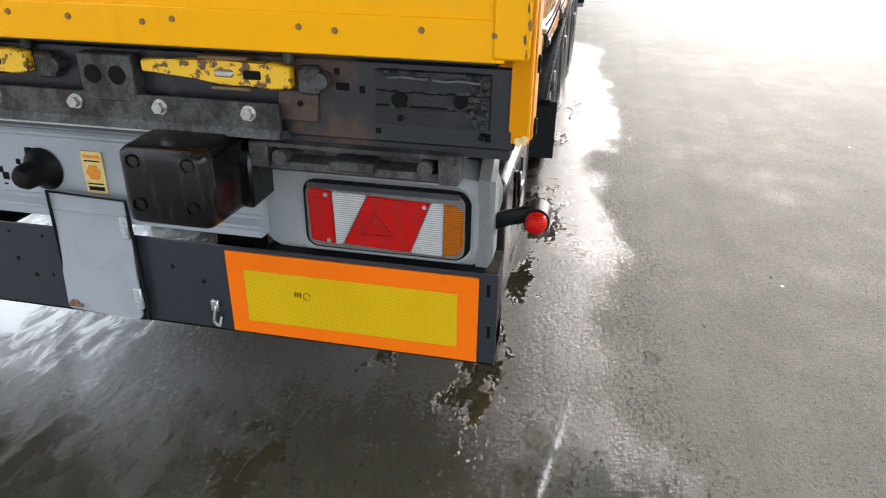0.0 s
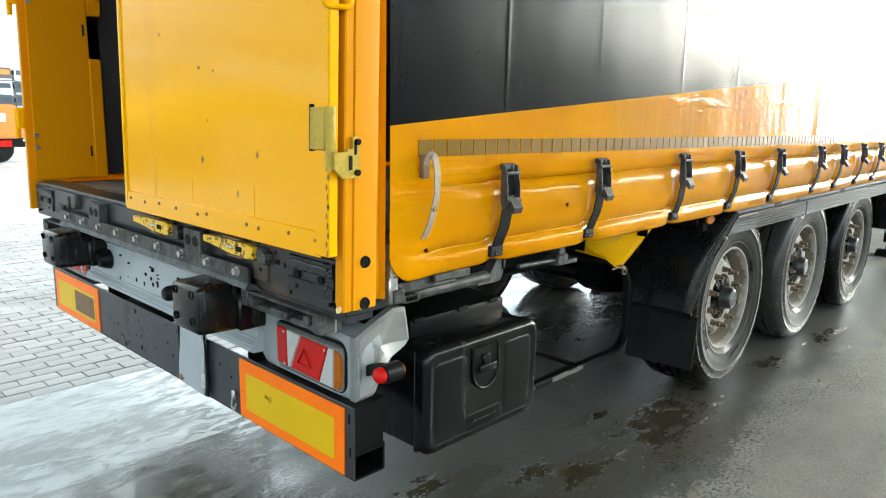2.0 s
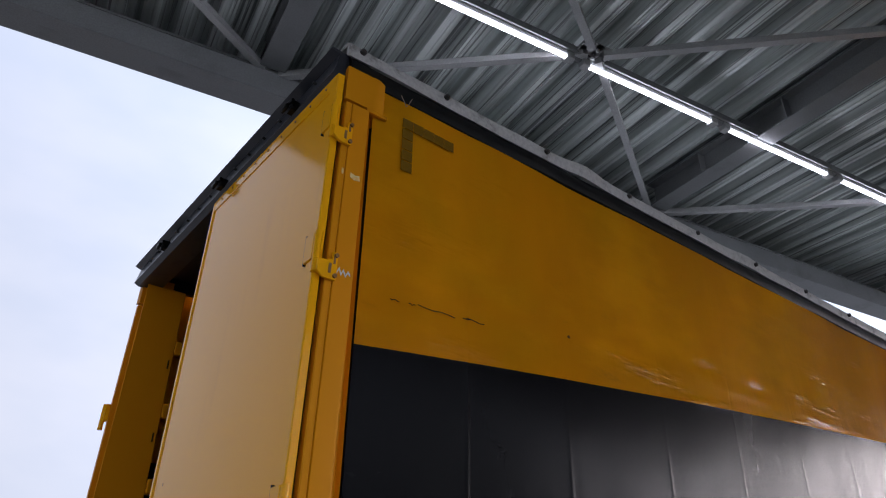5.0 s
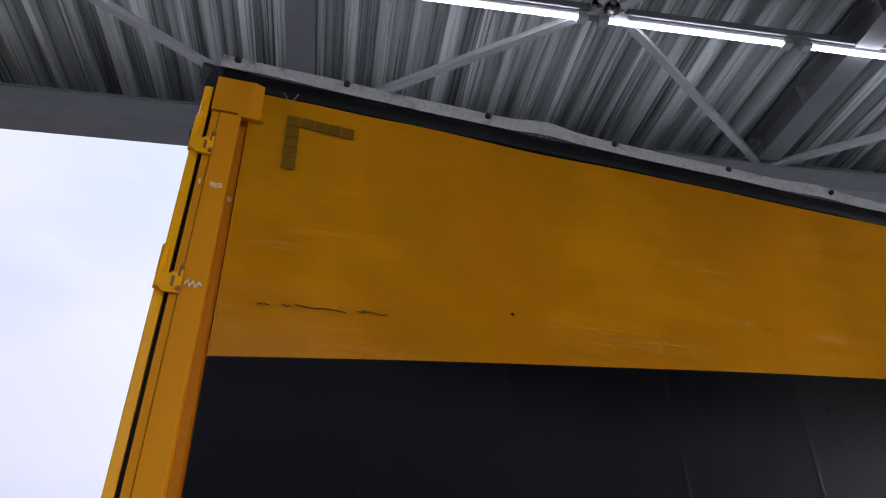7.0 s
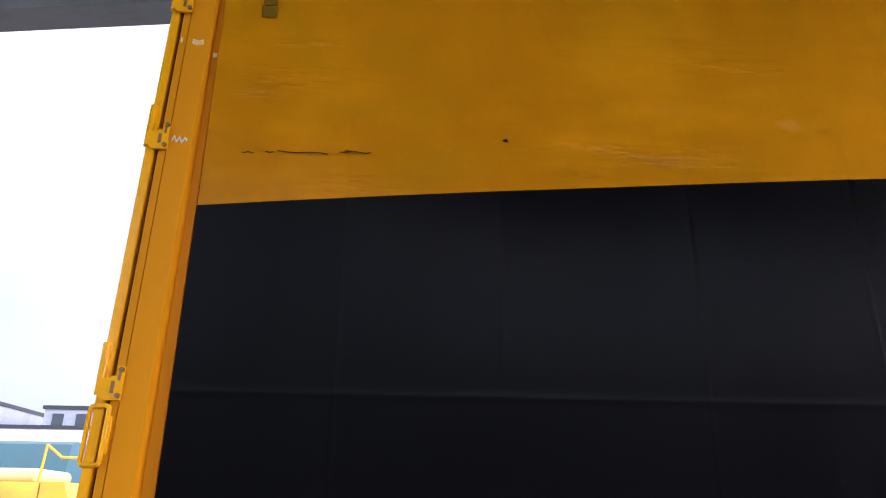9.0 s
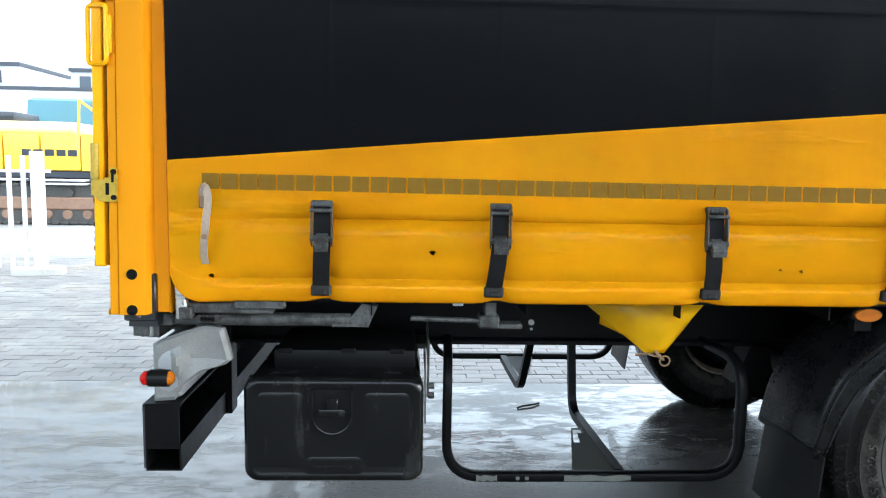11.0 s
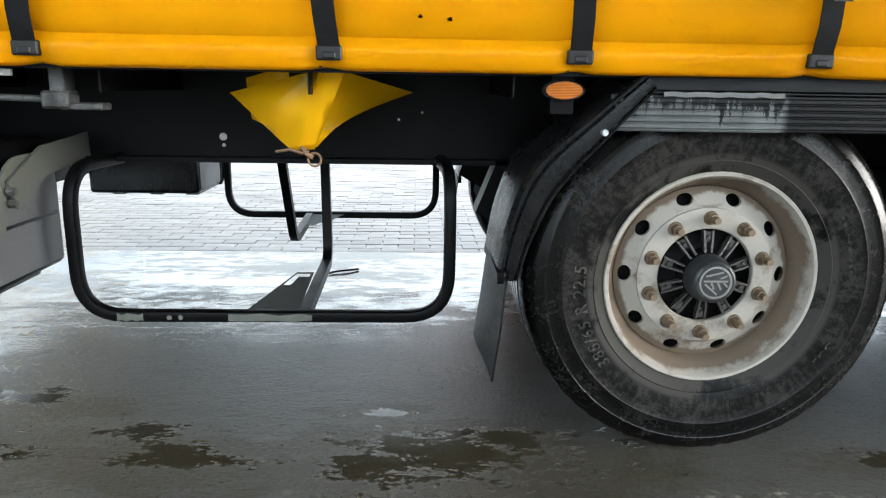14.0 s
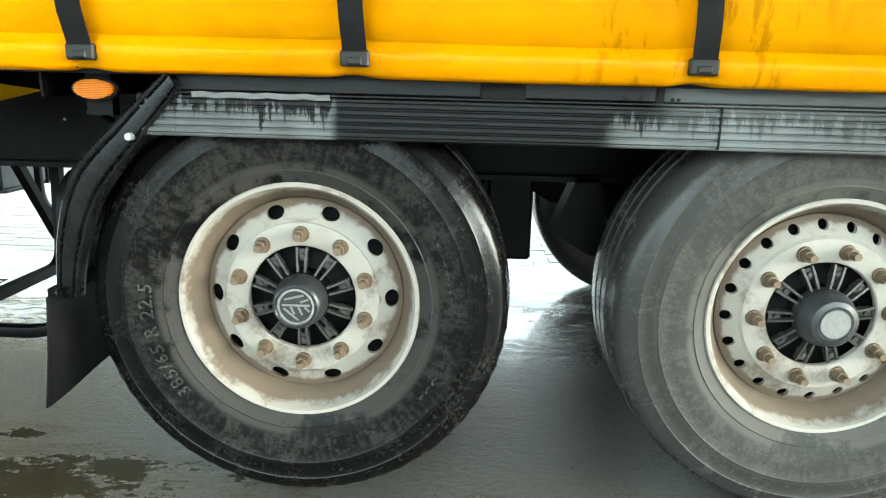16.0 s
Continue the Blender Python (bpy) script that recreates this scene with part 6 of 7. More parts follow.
def lettering_meshes():
    """The raised writing on a tyre's side, a mesh for each word; bars for what cannot be read."""
    out = []
    for text, size, r, deg, way in (("385/65 R 22.5", 0.05, 0.375, 253, True), ("ECO", 0.038, 0.40, 122, False)):
        out.append(mesh_of("sidewall_word", around(words(text, size, 0.0012, 1.1), r, deg, -0.0245, way), M_LETTER, 0))
    for deg, count, r, w, h in ((-18, 9, 0.405, 0.022, 0.04), (62, 10, 0.39, 0.012, 0.026), (150, 9, 0.375, 0.01, 0.022)):
        for k in range(count):
            bm = bmesh.new()
            x = k * w * 1.5
            bx(bm, x - w / 2, x + w / 2, -0.0008, 0.003, -h / 2 * (0.7 + 0.3 * ((k * 7) % 3) / 2), h / 2)
            out.append(mesh_of("sidewall_letter", around(bm, r, deg, -0.0235), M_WORN_LETTER, 0))
    return out


M_WORN_LETTER = make_tyre("worn_raised_rubber", (0.006, 0.0058, 0.0055), (0.045, 0.041, 0.037), 0.7)
M_LETTER = make_tyre("scuffed_raised_rubber", (0.026, 0.025, 0.0235), (0.1, 0.094, 0.085), 0.85)


def nut_mesh():
    bm = bmesh.new()
    cyl(bm, (0, 0.0, 0), (0, -0.006, 0), 0.021, 0.019, 16)
    cyl(bm, (0, -0.006, 0), (0, -0.028, 0), 0.017, 0.0155, 6)
    cyl(bm, (0, -0.028, 0), (0, -0.05, 0), 0.0105, 0.0095, 10)
    return mesh_of("wheel_nut", bm, M_NUT, 30)


M_NUT = worn("rusty_wheel_nut", (0.16, 0.115, 0.075), 0.5, metal=0.5, dirt=(0.13, 0.065, 0.03), amount=0.8, size=60)


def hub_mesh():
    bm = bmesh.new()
    # widened black disc stands in for the shade seen through the rim holes
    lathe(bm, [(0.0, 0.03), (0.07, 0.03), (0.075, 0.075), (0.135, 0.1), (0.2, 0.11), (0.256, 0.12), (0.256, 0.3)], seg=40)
    return mesh_of("hub", bm, M_RECESS_SHADE, 35)


def spoke_mesh():
    """One forked rib of the hub, with a bolt boss at its outer end."""
    bm = bmesh.new()
    for s in (-1, 1):
        sweep(bm, [(0.064, 0.044, s * 0.0085), (0.098, 0.048, s * 0.0105), (0.13, 0.056, s * 0.0125)], slab(0.006, 0.018), up=(0, 1, 0))
    sweep(bm, [(0.112, 0.058, -0.014), (0.112, 0.058, 0.014)], slab(0.03, 0.012), up=(0, 1, 0))
    cyl(bm, (0.112, 0.054, 0), (0.112, 0.043, 0), 0.006, seg=8)
    return mesh_of("hub_rib", bm, M_HUB, 30)


def cap_mesh(long):
    bm = bmesh.new()
    if long:
        lathe(bm, [(0.072, 0.06), (0.073, 0.02), (0.071, 0.012), (0.062, -0.015), (0.056, -0.024), (0.044, -0.028), (0.042, -0.026), (0.0, -0.026)], seg=36)
    else:
        lathe(bm, [(0.070, 0.06), (0.068, 0.02), (0.062, -0.006), (0.060, -0.022), (0.057, -0.028), (0.052, -0.031), (0.050, -0.029), (0.0, -0.029)], seg=36)
    return mesh_of("hub_cap", bm, M_CAP, 35)


M_EMBLEM = worn("dull_pale_emblem", (0.17, 0.166, 0.155), 0.5, amount=0.4, size=30)


def emblem_mesh(long):
    bm = bmesh.new()
    y, r = (-0.0285, 0.036) if long else (-0.0315, 0.046)
    if long:
        cyl(bm, (0, y, 0), (0, y + 0.003, 0), r, seg=28)
    else:
        lathe(bm, [(r, y), (r - 0.005, y - 0.0008), (r - 0.006, y + 0.003)], seg=36)
        for a, b in (((-0.034, 0.004), (0.034, 0.004)), ((-0.03, -0.004), (0.006, -0.034)), ((0.012, 0.012), (0.032, 0.02)), ((-0.028, 0.018), (0.02, 0.03)), ((-0.012, 0.0), (-0.004, -0.018)), ((0.006, 0.0), (0.016, -0.02)), ((0.022, 0.0), (0.034, -0.012))):
            sweep(bm, [(a[0], y, a[1]), (b[0], y, b[1])], slab(0.005, 0.0012), up=(0, 1, 0))
    return mesh_of("emblem", bm, M_EMBLEM, 30)


RIM_A, RIM_B = rim_mesh(10, 0.0175, 0.226, 1.35), rim_mesh(20, 0.0135, 0.228, 1.0)
TYRE_A, TYRE_B = tyre_mesh(M_TYRE), tyre_mesh(M_TYRE_DUSTY)
LETTERS, NUT = lettering_meshes(), nut_mesh()
# near-black colour in place of the shade inside recesses
M_RECESS_SHADE = worn("dark_recess", (0.003, 0.003, 0.003), 0.7, amount=0.1, spec=0.1)
HUB, SPOKE = hub_mesh(), spoke_mesh()
AXLES = [2.868, 4.178, 5.488]
for far_side in (False, True):
    for i, x in enumerate(AXLES):
        odd = i == 1
        base = pose(x, 0.145, 0.53, 0, 0, 0) if not far_side else pose(x, W - 0.145, 0.53, 0, 0, 180)
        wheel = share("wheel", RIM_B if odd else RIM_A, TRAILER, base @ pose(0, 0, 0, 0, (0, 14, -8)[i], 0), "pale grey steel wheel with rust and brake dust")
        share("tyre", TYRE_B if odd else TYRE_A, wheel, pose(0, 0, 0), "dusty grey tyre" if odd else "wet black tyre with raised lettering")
        hub = share("hub", HUB, wheel, pose(0, 0, 0), "hub painted black for the shade behind grimy ribs")
        for k in range(10):
            share("hub_rib", SPOKE, hub, pose(0, 0, 0, 0, 36 * k + 18, 0))
        share("hub_cap", cap_mesh(odd), wheel, pose(0, 0, 0), "dark hub cap")
        share("emblem", emblem_mesh(odd), wheel, pose(0, 0, 0), "pale emblem disc")
        if not odd and not far_side:
            for word in LETTERS:
                share(word.name.split(".")[0], word, wheel, pose(0, 0, 0, 0, -(0, 14, -8)[i], 0), "raised sidewall lettering")
        for k in range(10):
            a = radians(36 * k + 90)
            share("wheel_nut", NUT, wheel, pose(0.1675 * math.cos(a), 0.043, 0.1675 * math.sin(a), 0, 17 * k, 0))
for x in AXLES:
    bm = bmesh.new()
    cyl(bm, (x, 0.3, 0.521), (x, W - 0.3, 0.521), 0.07, seg=20)
    for y in (0.42, W - 0.60):
        lathe(bm, [(0.0, 0.0), (0.18, 0.0), (0.2, 0.02), (0.2, 0.16), (0.17, 0.18), (0.0, 0.18)], (x, y, 0.521), 28)
    for y in (0.68, W - 0.82):
        prism(bm, [(x - 0.55, 0.80), (x - 0.62, 0.62), (x - 0.50, 0.55), (x - 0.2, 0.50), (x + 0.1, 0.44), (x + 0.1, 0.52), (x - 0.15, 0.60), (x - 0.45, 0.64), (x - 0.48, 0.80)], "y", y, y + 0.12)
        cyl(bm, (x + 0.28, y + 0.06, 0.50), (x + 0.28, y + 0.06, 0.78), 0.13, 0.14, 20)
    add("axle", bm, M_BLACK, "black axle with trailing arms, drums and air bags", smooth=35)

M_LIP = worn("dusty_grey_lip", (0.09, 0.092, 0.092), 0.5, amount=0.5, size=20)

# ---- toolboxes ----
M_GUSSET = worn("dusty_green_grey_steel", (0.085, 0.088, 0.074), 0.6, dirt=(0.16, 0.145, 0.115), amount=0.5, size=12)
M_DULL = worn("dusty_grey_plastic", (0.075, 0.076, 0.078), 0.5, dirt=(0.035, 0.033, 0.03), amount=0.6, size=7)


def toolbox(far_side):
    turn = mirrored if far_side else (lambda b: b)
    bm = bmesh.new()
    bx(bm, 0.325, 0.895, 0.165, 0.60, 0.455, 0.80, 0.022, 3)
    for x0 in (0.40, 0.60, 0.79):
        bx(bm, x0, x0 + 0.07, 0.15, 0.5, 0.436, 0.46, 0.004)
    bx(bm, 0.32, 0.90, 0.155, 0.175, 0.447, 0.80, 0.01, 2)
    body = add("toolbox", turn(bm), M_PLASTIC, "black plastic toolbox hung under the chassis")
    body.location = (0, 0.033 if far_side else -0.033, 0.012)
    bm = bmesh.new()
    bx(bm, 0.385, 0.88, 0.26, 0.60, 0.79, 0.862, 0.012, 2)
    for x0 in (0.40, 0.62, 0.79):
        bx(bm, x0, x0 + 0.05, 0.255, 0.27, 0.85, 0.868, 0.003)
    part("top_tray", turn(bm), M_BLACK, body, "matt black raised top")
    bm = bmesh.new()
    # lid: a shell with a softly rounded rim, its face a little sunk
    rows = []
    for y, d, r in ((0.158, 0.0, 0.045), (0.132, 0.0, 0.047), (0.118, 0.006, 0.045), (0.110, 0.016, 0.04), (0.108, 0.024, 0.036), (0.111, 0.032, 0.03), (0.113, 0.038, 0.028)):
        rows.append([bm.verts.new((x, y, z)) for x, z in rounded(0.312 + d, 0.908 - d, 0.444 + d, 0.808 - d, r, 6)])
    for u, v in zip(rows, rows[1:]):
        for k in range(len(u)):
            bm.faces.new((u[k - 1], u[k], v[k], v[k - 1]))
    bm.faces.new(rows[-1][::-1])
    bm.faces.new(rows[0])
    lid = part("lid", turn(bm), M_PLASTIC, body, "wet, scuffed black toolbox lid", smooth=50)
    for x0, x1, z0, z1 in ((0.358, 0.512, 0.50, 0.756), (0.708, 0.862, 0.50, 0.756), (0.515, 0.705, 0.455, 0.535)):
        bm = bmesh.new()
        rows = [[bm.verts.new((x, y, z)) for x, z in rounded(x0 + d, x1 - d, z0 + d, z1 - d, 0.02, 4)] for y, d in ((0.1135, 0.0), (0.1115, 0.004), (0.1108, 0.012))]
        for u, v in zip(rows, rows[1:]):
            for k in range(len(u)):
                bm.faces.new((u[k - 1], u[k], v[k], v[k - 1]))
        bm.faces.new(rows[-1][::-1])
        part("lid_panel", turn(bm), M_PLASTIC, lid, smooth=60)
    # shallow plug; its depth is only black colour standing for shade
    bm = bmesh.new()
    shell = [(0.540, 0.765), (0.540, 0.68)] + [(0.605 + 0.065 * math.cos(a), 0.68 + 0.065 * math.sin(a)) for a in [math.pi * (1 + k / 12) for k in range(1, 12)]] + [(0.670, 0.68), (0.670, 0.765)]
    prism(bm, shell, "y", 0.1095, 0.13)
    part("latch_bowl", turn(bm), M_RECESS_SHADE, lid, "latch recess painted black for its shade", smooth=30)
    bm = bmesh.new()
    sweep(bm, [(x, 0.109, z) for x, z in shell], circle(0.0055, 8))
    part("bowl_rim", turn(bm), M_PLASTIC, lid)
    bm = bmesh.new()
    bx(bm, 0.561, 0.649, 0.094, 0.106, 0.676, 0.704, 0.006, 2)
    bx(bm, 0.585, 0.625, 0.1, 0.11, 0.70, 0.74, 0.004)
    part("latch", turn(bm), M_PLASTIC, lid, "black plastic latch")
    for k in range(6):
        bm = bmesh.new()
        bx(bm, 0.548 + k * 0.021, 0.563 + k * 0.021, 0.1085, 0.112, 0.484, 0.506, 0.001)
        part("embossed_bar", turn(bm), M_PLASTIC, lid)
    bm = bmesh.new()
    sweep(bm, turned(bm, [(0.915, 0.5, 0.80), (0.915, 0.3, 0.80), (0.915, 0.22, 0.70), (0.915, 0.22, 0.62)], 0.05, 4), slab(0.05, 0.006), up=(1, 0, 0))
    sweep(bm, [(0.93, 0.75, 0.82), (0.93, 0.45, 0.80), (0.925, 0.28, 0.72)], slab(0.09, 0.008), up=(1, 0, 0))
    bx(bm, 0.5, 0.93, 0.6, 0.75, 0.78, 0.8)
    part("carrier", mirrored(bm) if far_side else bm, M_GUSSET, body, "dusty grey steel carrier bracket")
    bm = bmesh.new()
    bx(bm, 0.893, 0.898, 0.20, 0.575, 0.475, 0.62, 0.002)
    bx(bm, 0.893, 0.897, 0.20, 0.575, 0.63, 0.78, 0.002)
    part("end_face", turn(bm), M_DULL, body, "grey toolbox end, paler than the box")
    bm = bmesh.new()
    for x, z in ((0.935, 0.735), (0.935, 0.70)):
        cyl(bm, (x - 0.01, 0.26, z), (x + 0.012, 0.26, z), 0.012, seg=6)
    part("bolt", mirrored(bm) if far_side else bm, M_STEEL, body)


toolbox(False)
toolbox(True)


# ---- side guard hoops ----
def hoop(far_side):
    """A bent tube guard, stayed by a strut and a gusset; the far one is the near one turned round."""
    def turn(b):
        if far_side:
            b.transform(Matrix.Translation((3.14, W, 0)) @ Matrix.Diagonal((-1, -1, 1, 1)))
        return b
    bm = bmesh.new()
    line = turned(bm, [(1.02, 0.75, 0.79), (1.004, 0.40, 0.79), (1.004, 0.40, 0.334), (2.147, 0.40, 0.334), (2.147, 0.40, 0.79), (2.125, 0.75, 0.79)], 0.14, 8)
    sweep(bm, line, rounded(-0.018, 0.018, -0.02, 0.02, 0.009, 2))
    guard = add("side_guard", mirrored(bm) if far_side else bm, M_BLACK, "black tubular side guard hoop, paint worn at the bottom")
    bm = bmesh.new()
    top = 1.36 if far_side else 1.22
    foot = 1.03 if far_side else 1.17
    sweep(bm, turned(bm, [(1.66, top, 0.79), (1.672, foot, 0.325), (1.69, 0.43, 0.33)], 0.09, 8), slab(0.036, 0.036), up=(1, 0, 0))
    part("strut", turn(bm), M_BLACK, guard, "black bent strut")
    bm = bmesh.new()
    # the plate, with a T-shaped hole near its narrow end
    a, b, c, d = (Vector(p) for p in ((1.595, 0.86, 0.352), (1.657, 0.86, 0.352), (1.672, 0.42, 0.340), (1.50, 0.42, 0.340)))
    us, vs = (0.0, 0.1, 0.36, 0.86, 1.0), (0.0, 0.05, 0.13, 0.36, 1.0)
    grid = [[bm.verts.new(a.lerp(b, u).lerp(d.lerp(c, u), v)) for u in us] for v in vs]
    for k in range(4):
        for m in range(4):
            if (k, m) not in ((1, 1), (1, 2), (2, 1)):
                bm.faces.new((grid[k][m], grid[k][m + 1], grid[k + 1][m + 1], grid[k + 1][m]))
    bmesh.ops.solidify(bm, geom=bm.faces[:], thickness=0.005)
    part("gusset", turn(bm), M_GUSSET, guard, "dusty grey-green gusset plate with a cut-out")
    for x0, x1 in ((1.12, 1.20), (1.46, 1.72)):
        bm = bmesh.new()
        prism(bm, [(x0 + (x1 - x0) * f, 0.334 + q * (0.006 + 0.008 * abs(math.sin(9 * f + x0 * 7)))) for q, fs in ((-1, (0, 0.15, 0.35, 0.55, 0.75, 0.9, 1)), (1, (1, 0.85, 0.6, 0.4, 0.2, 0))) for f in fs], "y", 0.3795, 0.3825)
        part("worn_patch", mirrored(bm) if far_side else bm, M_GUSSET, guard, "bare grey patch where the paint has gone")
    for x in (1.28, 1.315):
        bm = bmesh.new()
        cyl(bm, (x, 0.377, 0.334), (x, 0.383, 0.334), 0.008, seg=8)
        part("bolt", mirrored(bm) if far_side else bm, M_GUSSET, guard)


hoop(False)
hoop(True)


# ---- mudguards ----
def fender(far_side):
    bm = bmesh.new()
    rear = [(2.606, 1.088), (2.49, 0.988), (2.355, 0.863), (2.29, 0.706), (2.262, 0.53)]
    fore = [(2.638, 1.046), (2.530, 0.922), (2.418, 0.787), (2.356, 0.652), (2.322, 0.53)]
    rings = []
    for i in range(25):
        f = i / 24 * 4
        k = min(int(f), 3)
        spot = []
        for line in (rear, fore):
            p = [Vector(line[max(0, min(4, k + d))]) for d in (-1, 0, 1, 2)]
            s = f - k
            spot.append(0.5 * (2 * p[1] + (p[2] - p[0]) * s + (2 * p[0] - 5 * p[1] + 4 * p[2] - p[3]) * s * s + (3 * p[1] - p[0] - 3 * p[2] + p[3]) * s ** 3))
        a, b = spot
        prof = [(0.0, 0.46), (0.0, 0.125), (0.04, 0.105), (0.14, 0.095), (0.24, 0.095), (0.3, 0.101), (0.36, 0.094), (0.62, 0.090), (0.78, 0.090), (0.84, 0.096), (0.9, 0.088), (0.97, 0.09), (1.0, 0.1), (1.0, 0.13), (0.92, 0.14), (0.12, 0.15), (0.09, 0.46)]
        rings.append([bm.verts.new((a.x + (b.x - a.x) * s, y - 0.05 + 0.08 * (i / 24), a.y + (b.y - a.y) * s)) for s, y in prof])
    for u, v in zip(rings, rings[1:]):
        for k in range(len(u)):
            bm.faces.new((u[k - 1], u[k], v[k], v[k - 1]))
    bm.faces.new(rings[0])
    bm.faces.new(rings[-1][::-1])
    guard = add("mudguard", mirrored(bm) if far_side else bm, M_GUARD, "black plastic mudguard behind the last wheel", smooth=35)
    bm = bmesh.new()
    cyl(bm, (2.516, 0.045, 0.938), (2.516, 0.075, 0.938), 0.008, 0.010, 10)
    part("screw", mirrored(bm) if far_side else bm, M_ROD, guard, "dull zinc screw head")
    bm = bmesh.new()
    sheet = [(2.272, 0.55), (2.258, 0.40), (2.240, 0.262)]
    for k in range(12):
        ya, yb = 0.062 + k * 0.031, 0.062 + (k + 1) * 0.031
        for (xa, za), (xb, zb) in zip(sheet, sheet[1:]):
            wav = lambda y, z: 0.01 * math.sin(y * 9 + z * 3)
            bm.faces.new([bm.verts.new((x + wav(y, z), y, z)) for x, y, z in ((xa, ya, za), (xa, yb, za), (xb, yb, zb), (xb, ya, zb))])
    bmesh.ops.remove_doubles(bm, verts=bm.verts, dist=1e-4)
    bmesh.ops.solidify(bm, geom=bm.faces[:], thickness=0.006)
    part("mud_flap", mirrored(bm) if far_side else bm, M_RUBBER, guard, "black rubber mud flap")
    bm = bmesh.new()
    bx(bm, 2.262, 2.285, 0.095, 0.47, 0.528, 0.562, 0.004)
    part("flap_clamp", mirrored(bm) if far_side else bm, M_BLACK, guard)


fender(False)
fender(True)


def fender_rail(bm):
    x0, x1 = 2.53, 6.22
    bx(bm, x0, x1, 0.066, 0.10, 0.942, 1.036, 0.004)


def wheel_arch(bm, x):
    """A thin curved sheet over one wheel."""
    top = [(x + 0.62 * math.cos(radians(a)), 0.56 + 0.44 * math.sin(radians(a))) for a in range(70, 111, 5)]
    prism(bm, top + [(px, pz - 0.005) for px, pz in top[::-1]], "y", 0.101, 0.44)


RAILS = twin("fender_rail", fender_rail, M_FENDER_RAIL, "ribbed dark grey side rail over the wheels with dusty drip marks", smooth=20)
twin("rail_top", lambda bm: bx(bm, 2.61, 6.22, 0.082, 0.12, 1.043, 1.09, 0.003), M_FENDER_RAIL, smooth=20)
twin("rail_lip", lambda bm: bx(bm, 2.58, 6.22, 0.06, 0.11, 1.0365, 1.0415, 0.001), M_FENDER_RAIL, smooth=20)
for z in (0.956, 0.972, 0.988, 1.004, 1.020):
    twin("rail_rib", lambda bm: prism(bm, [(0.060, z - 0.004), (0.0655, z - 0.007), (0.0655, z + 0.007), (0.060, z + 0.004)], "x", 2.54, 6.21), M_FENDER_RAIL, smooth=20)
for x in AXLES:
    twin("wheel_arch", lambda bm: wheel_arch(bm, x), M_FENDER_RAIL, "dark plastic arch over a wheel", smooth=35)
for x, w in ((3.30, 0.05), (4.66, 0.05)):
    bm = bmesh.new()
    bx(bm, x, x + w * 2, 0.078, 0.085, 1.032, 1.084, 0.004)
    part("notch", bm, M_INK_AND_SHADE, RAILS[0], "black plate for the shade in a notch")
bm = bmesh.new()
prism(bm, rounded(3.688, 3.706, 1.035, 1.085, 0.008, 3), "y", 0.079, 0.083)
for x in (3.62, 3.655, 3.725, 3.738):
    cyl(bm, (x, 0.079, 1.05), (x, 0.083, 1.05), 0.004, seg=8)
part("holes", bm, M_INK_AND_SHADE, RAILS[0])
bm = bmesh.new()
bx(bm, 3.826, 3.83, 0.0575, 0.064, 0.944, 1.034)
part("rail_joint", bm, M_INK_AND_SHADE, RAILS[0])
bm = bmesh.new()
pts = [(2.66 + 0.028 * k, 0.062 + 0.002 * math.sin(k * 1.7), 1.035 + 0.002 * math.sin(k * 2.3)) for k in range(12)]
sweep(bm, pts, slab(0.012, 0.008), up=(0, 1, 0))
part("torn_lip", bm, M_LIP, RAILS[0], "bent grey lip")

for x in (2.418, 4.9, 7.4, 9.9):
    for far_side in (False, True):
        bm = bmesh.new()
        outline = [(x + 0.055 * math.cos(a), 1.04 + 0.026 * math.sin(a)) for a in [k * math.tau / 24 for k in range(24)]]
        prism(bm, outline, "y", 0.108, 0.13)
        lamp = add("side_marker", mirrored(bm) if far_side else bm, M_BLACK, "small oval amber side marker lamp")
        bm = bmesh.new()
        prism(bm, [(x + (px - x) * 0.88, 1.04 + (pz - 1.04) * 0.85) for px, pz in outline], "y", 0.098, 0.112)
        bmesh.ops.bevel(bm, geom=bm.edges[:], offset=0.003, segments=2, affect="EDGES")
        part("amber_lens", mirrored(bm) if far_side else bm, M_AMBER, lamp, "amber lens")
        bm = bmesh.new()
        bx(bm, x - 0.03, x + 0.03, 0.125, 0.16, 0.98, 1.08)
        sweep(bm, [(x, 0.13, 1.02), (x - 0.01, 0.15, 0.98), (x + 0.01, 0.2, 0.95)], circle(0.008, 6))
        part("bracket", mirrored(bm) if far_side else bm, M_BLACK, lamp)

# ---- loose tarpaulin corner ----
def flap_sheet(points, label, hollow=0.0):
    """A thin, slightly rumpled four-cornered sheet."""
    bm = bmesh.new()
    a, b, c, d = (Vector(p) for p in points)
    n, grid = 10, []
    for i in range(n + 1):
        u = i / n
        row = []
        for j in range(n + 1):
            v = j / n
            p = (a * (1 - u) + b * u) * (1 - v) + (d * (1 - u) + c * u) * v
            p.x -= hollow * u * math.sin(math.pi * v)
            p.y += 0.018 * noise.noise(p * 7) - 0.03 * math.sin(math.pi * u) * math.sin(math.pi * v) + 0.008 * noise.noise(p * 22)
            row.append(bm.verts.new(p))
        grid.append(row)
    for u, v in zip(grid, grid[1:]):
        for j in range(n):
            bm.faces.new((u[j], u[j + 1], v[j + 1], v[j]))
    bmesh.ops.solidify(bm, geom=bm.faces[:], thickness=0.0016)
    return add("tarpaulin_corner", bm, M_FLAP, label, smooth=70)


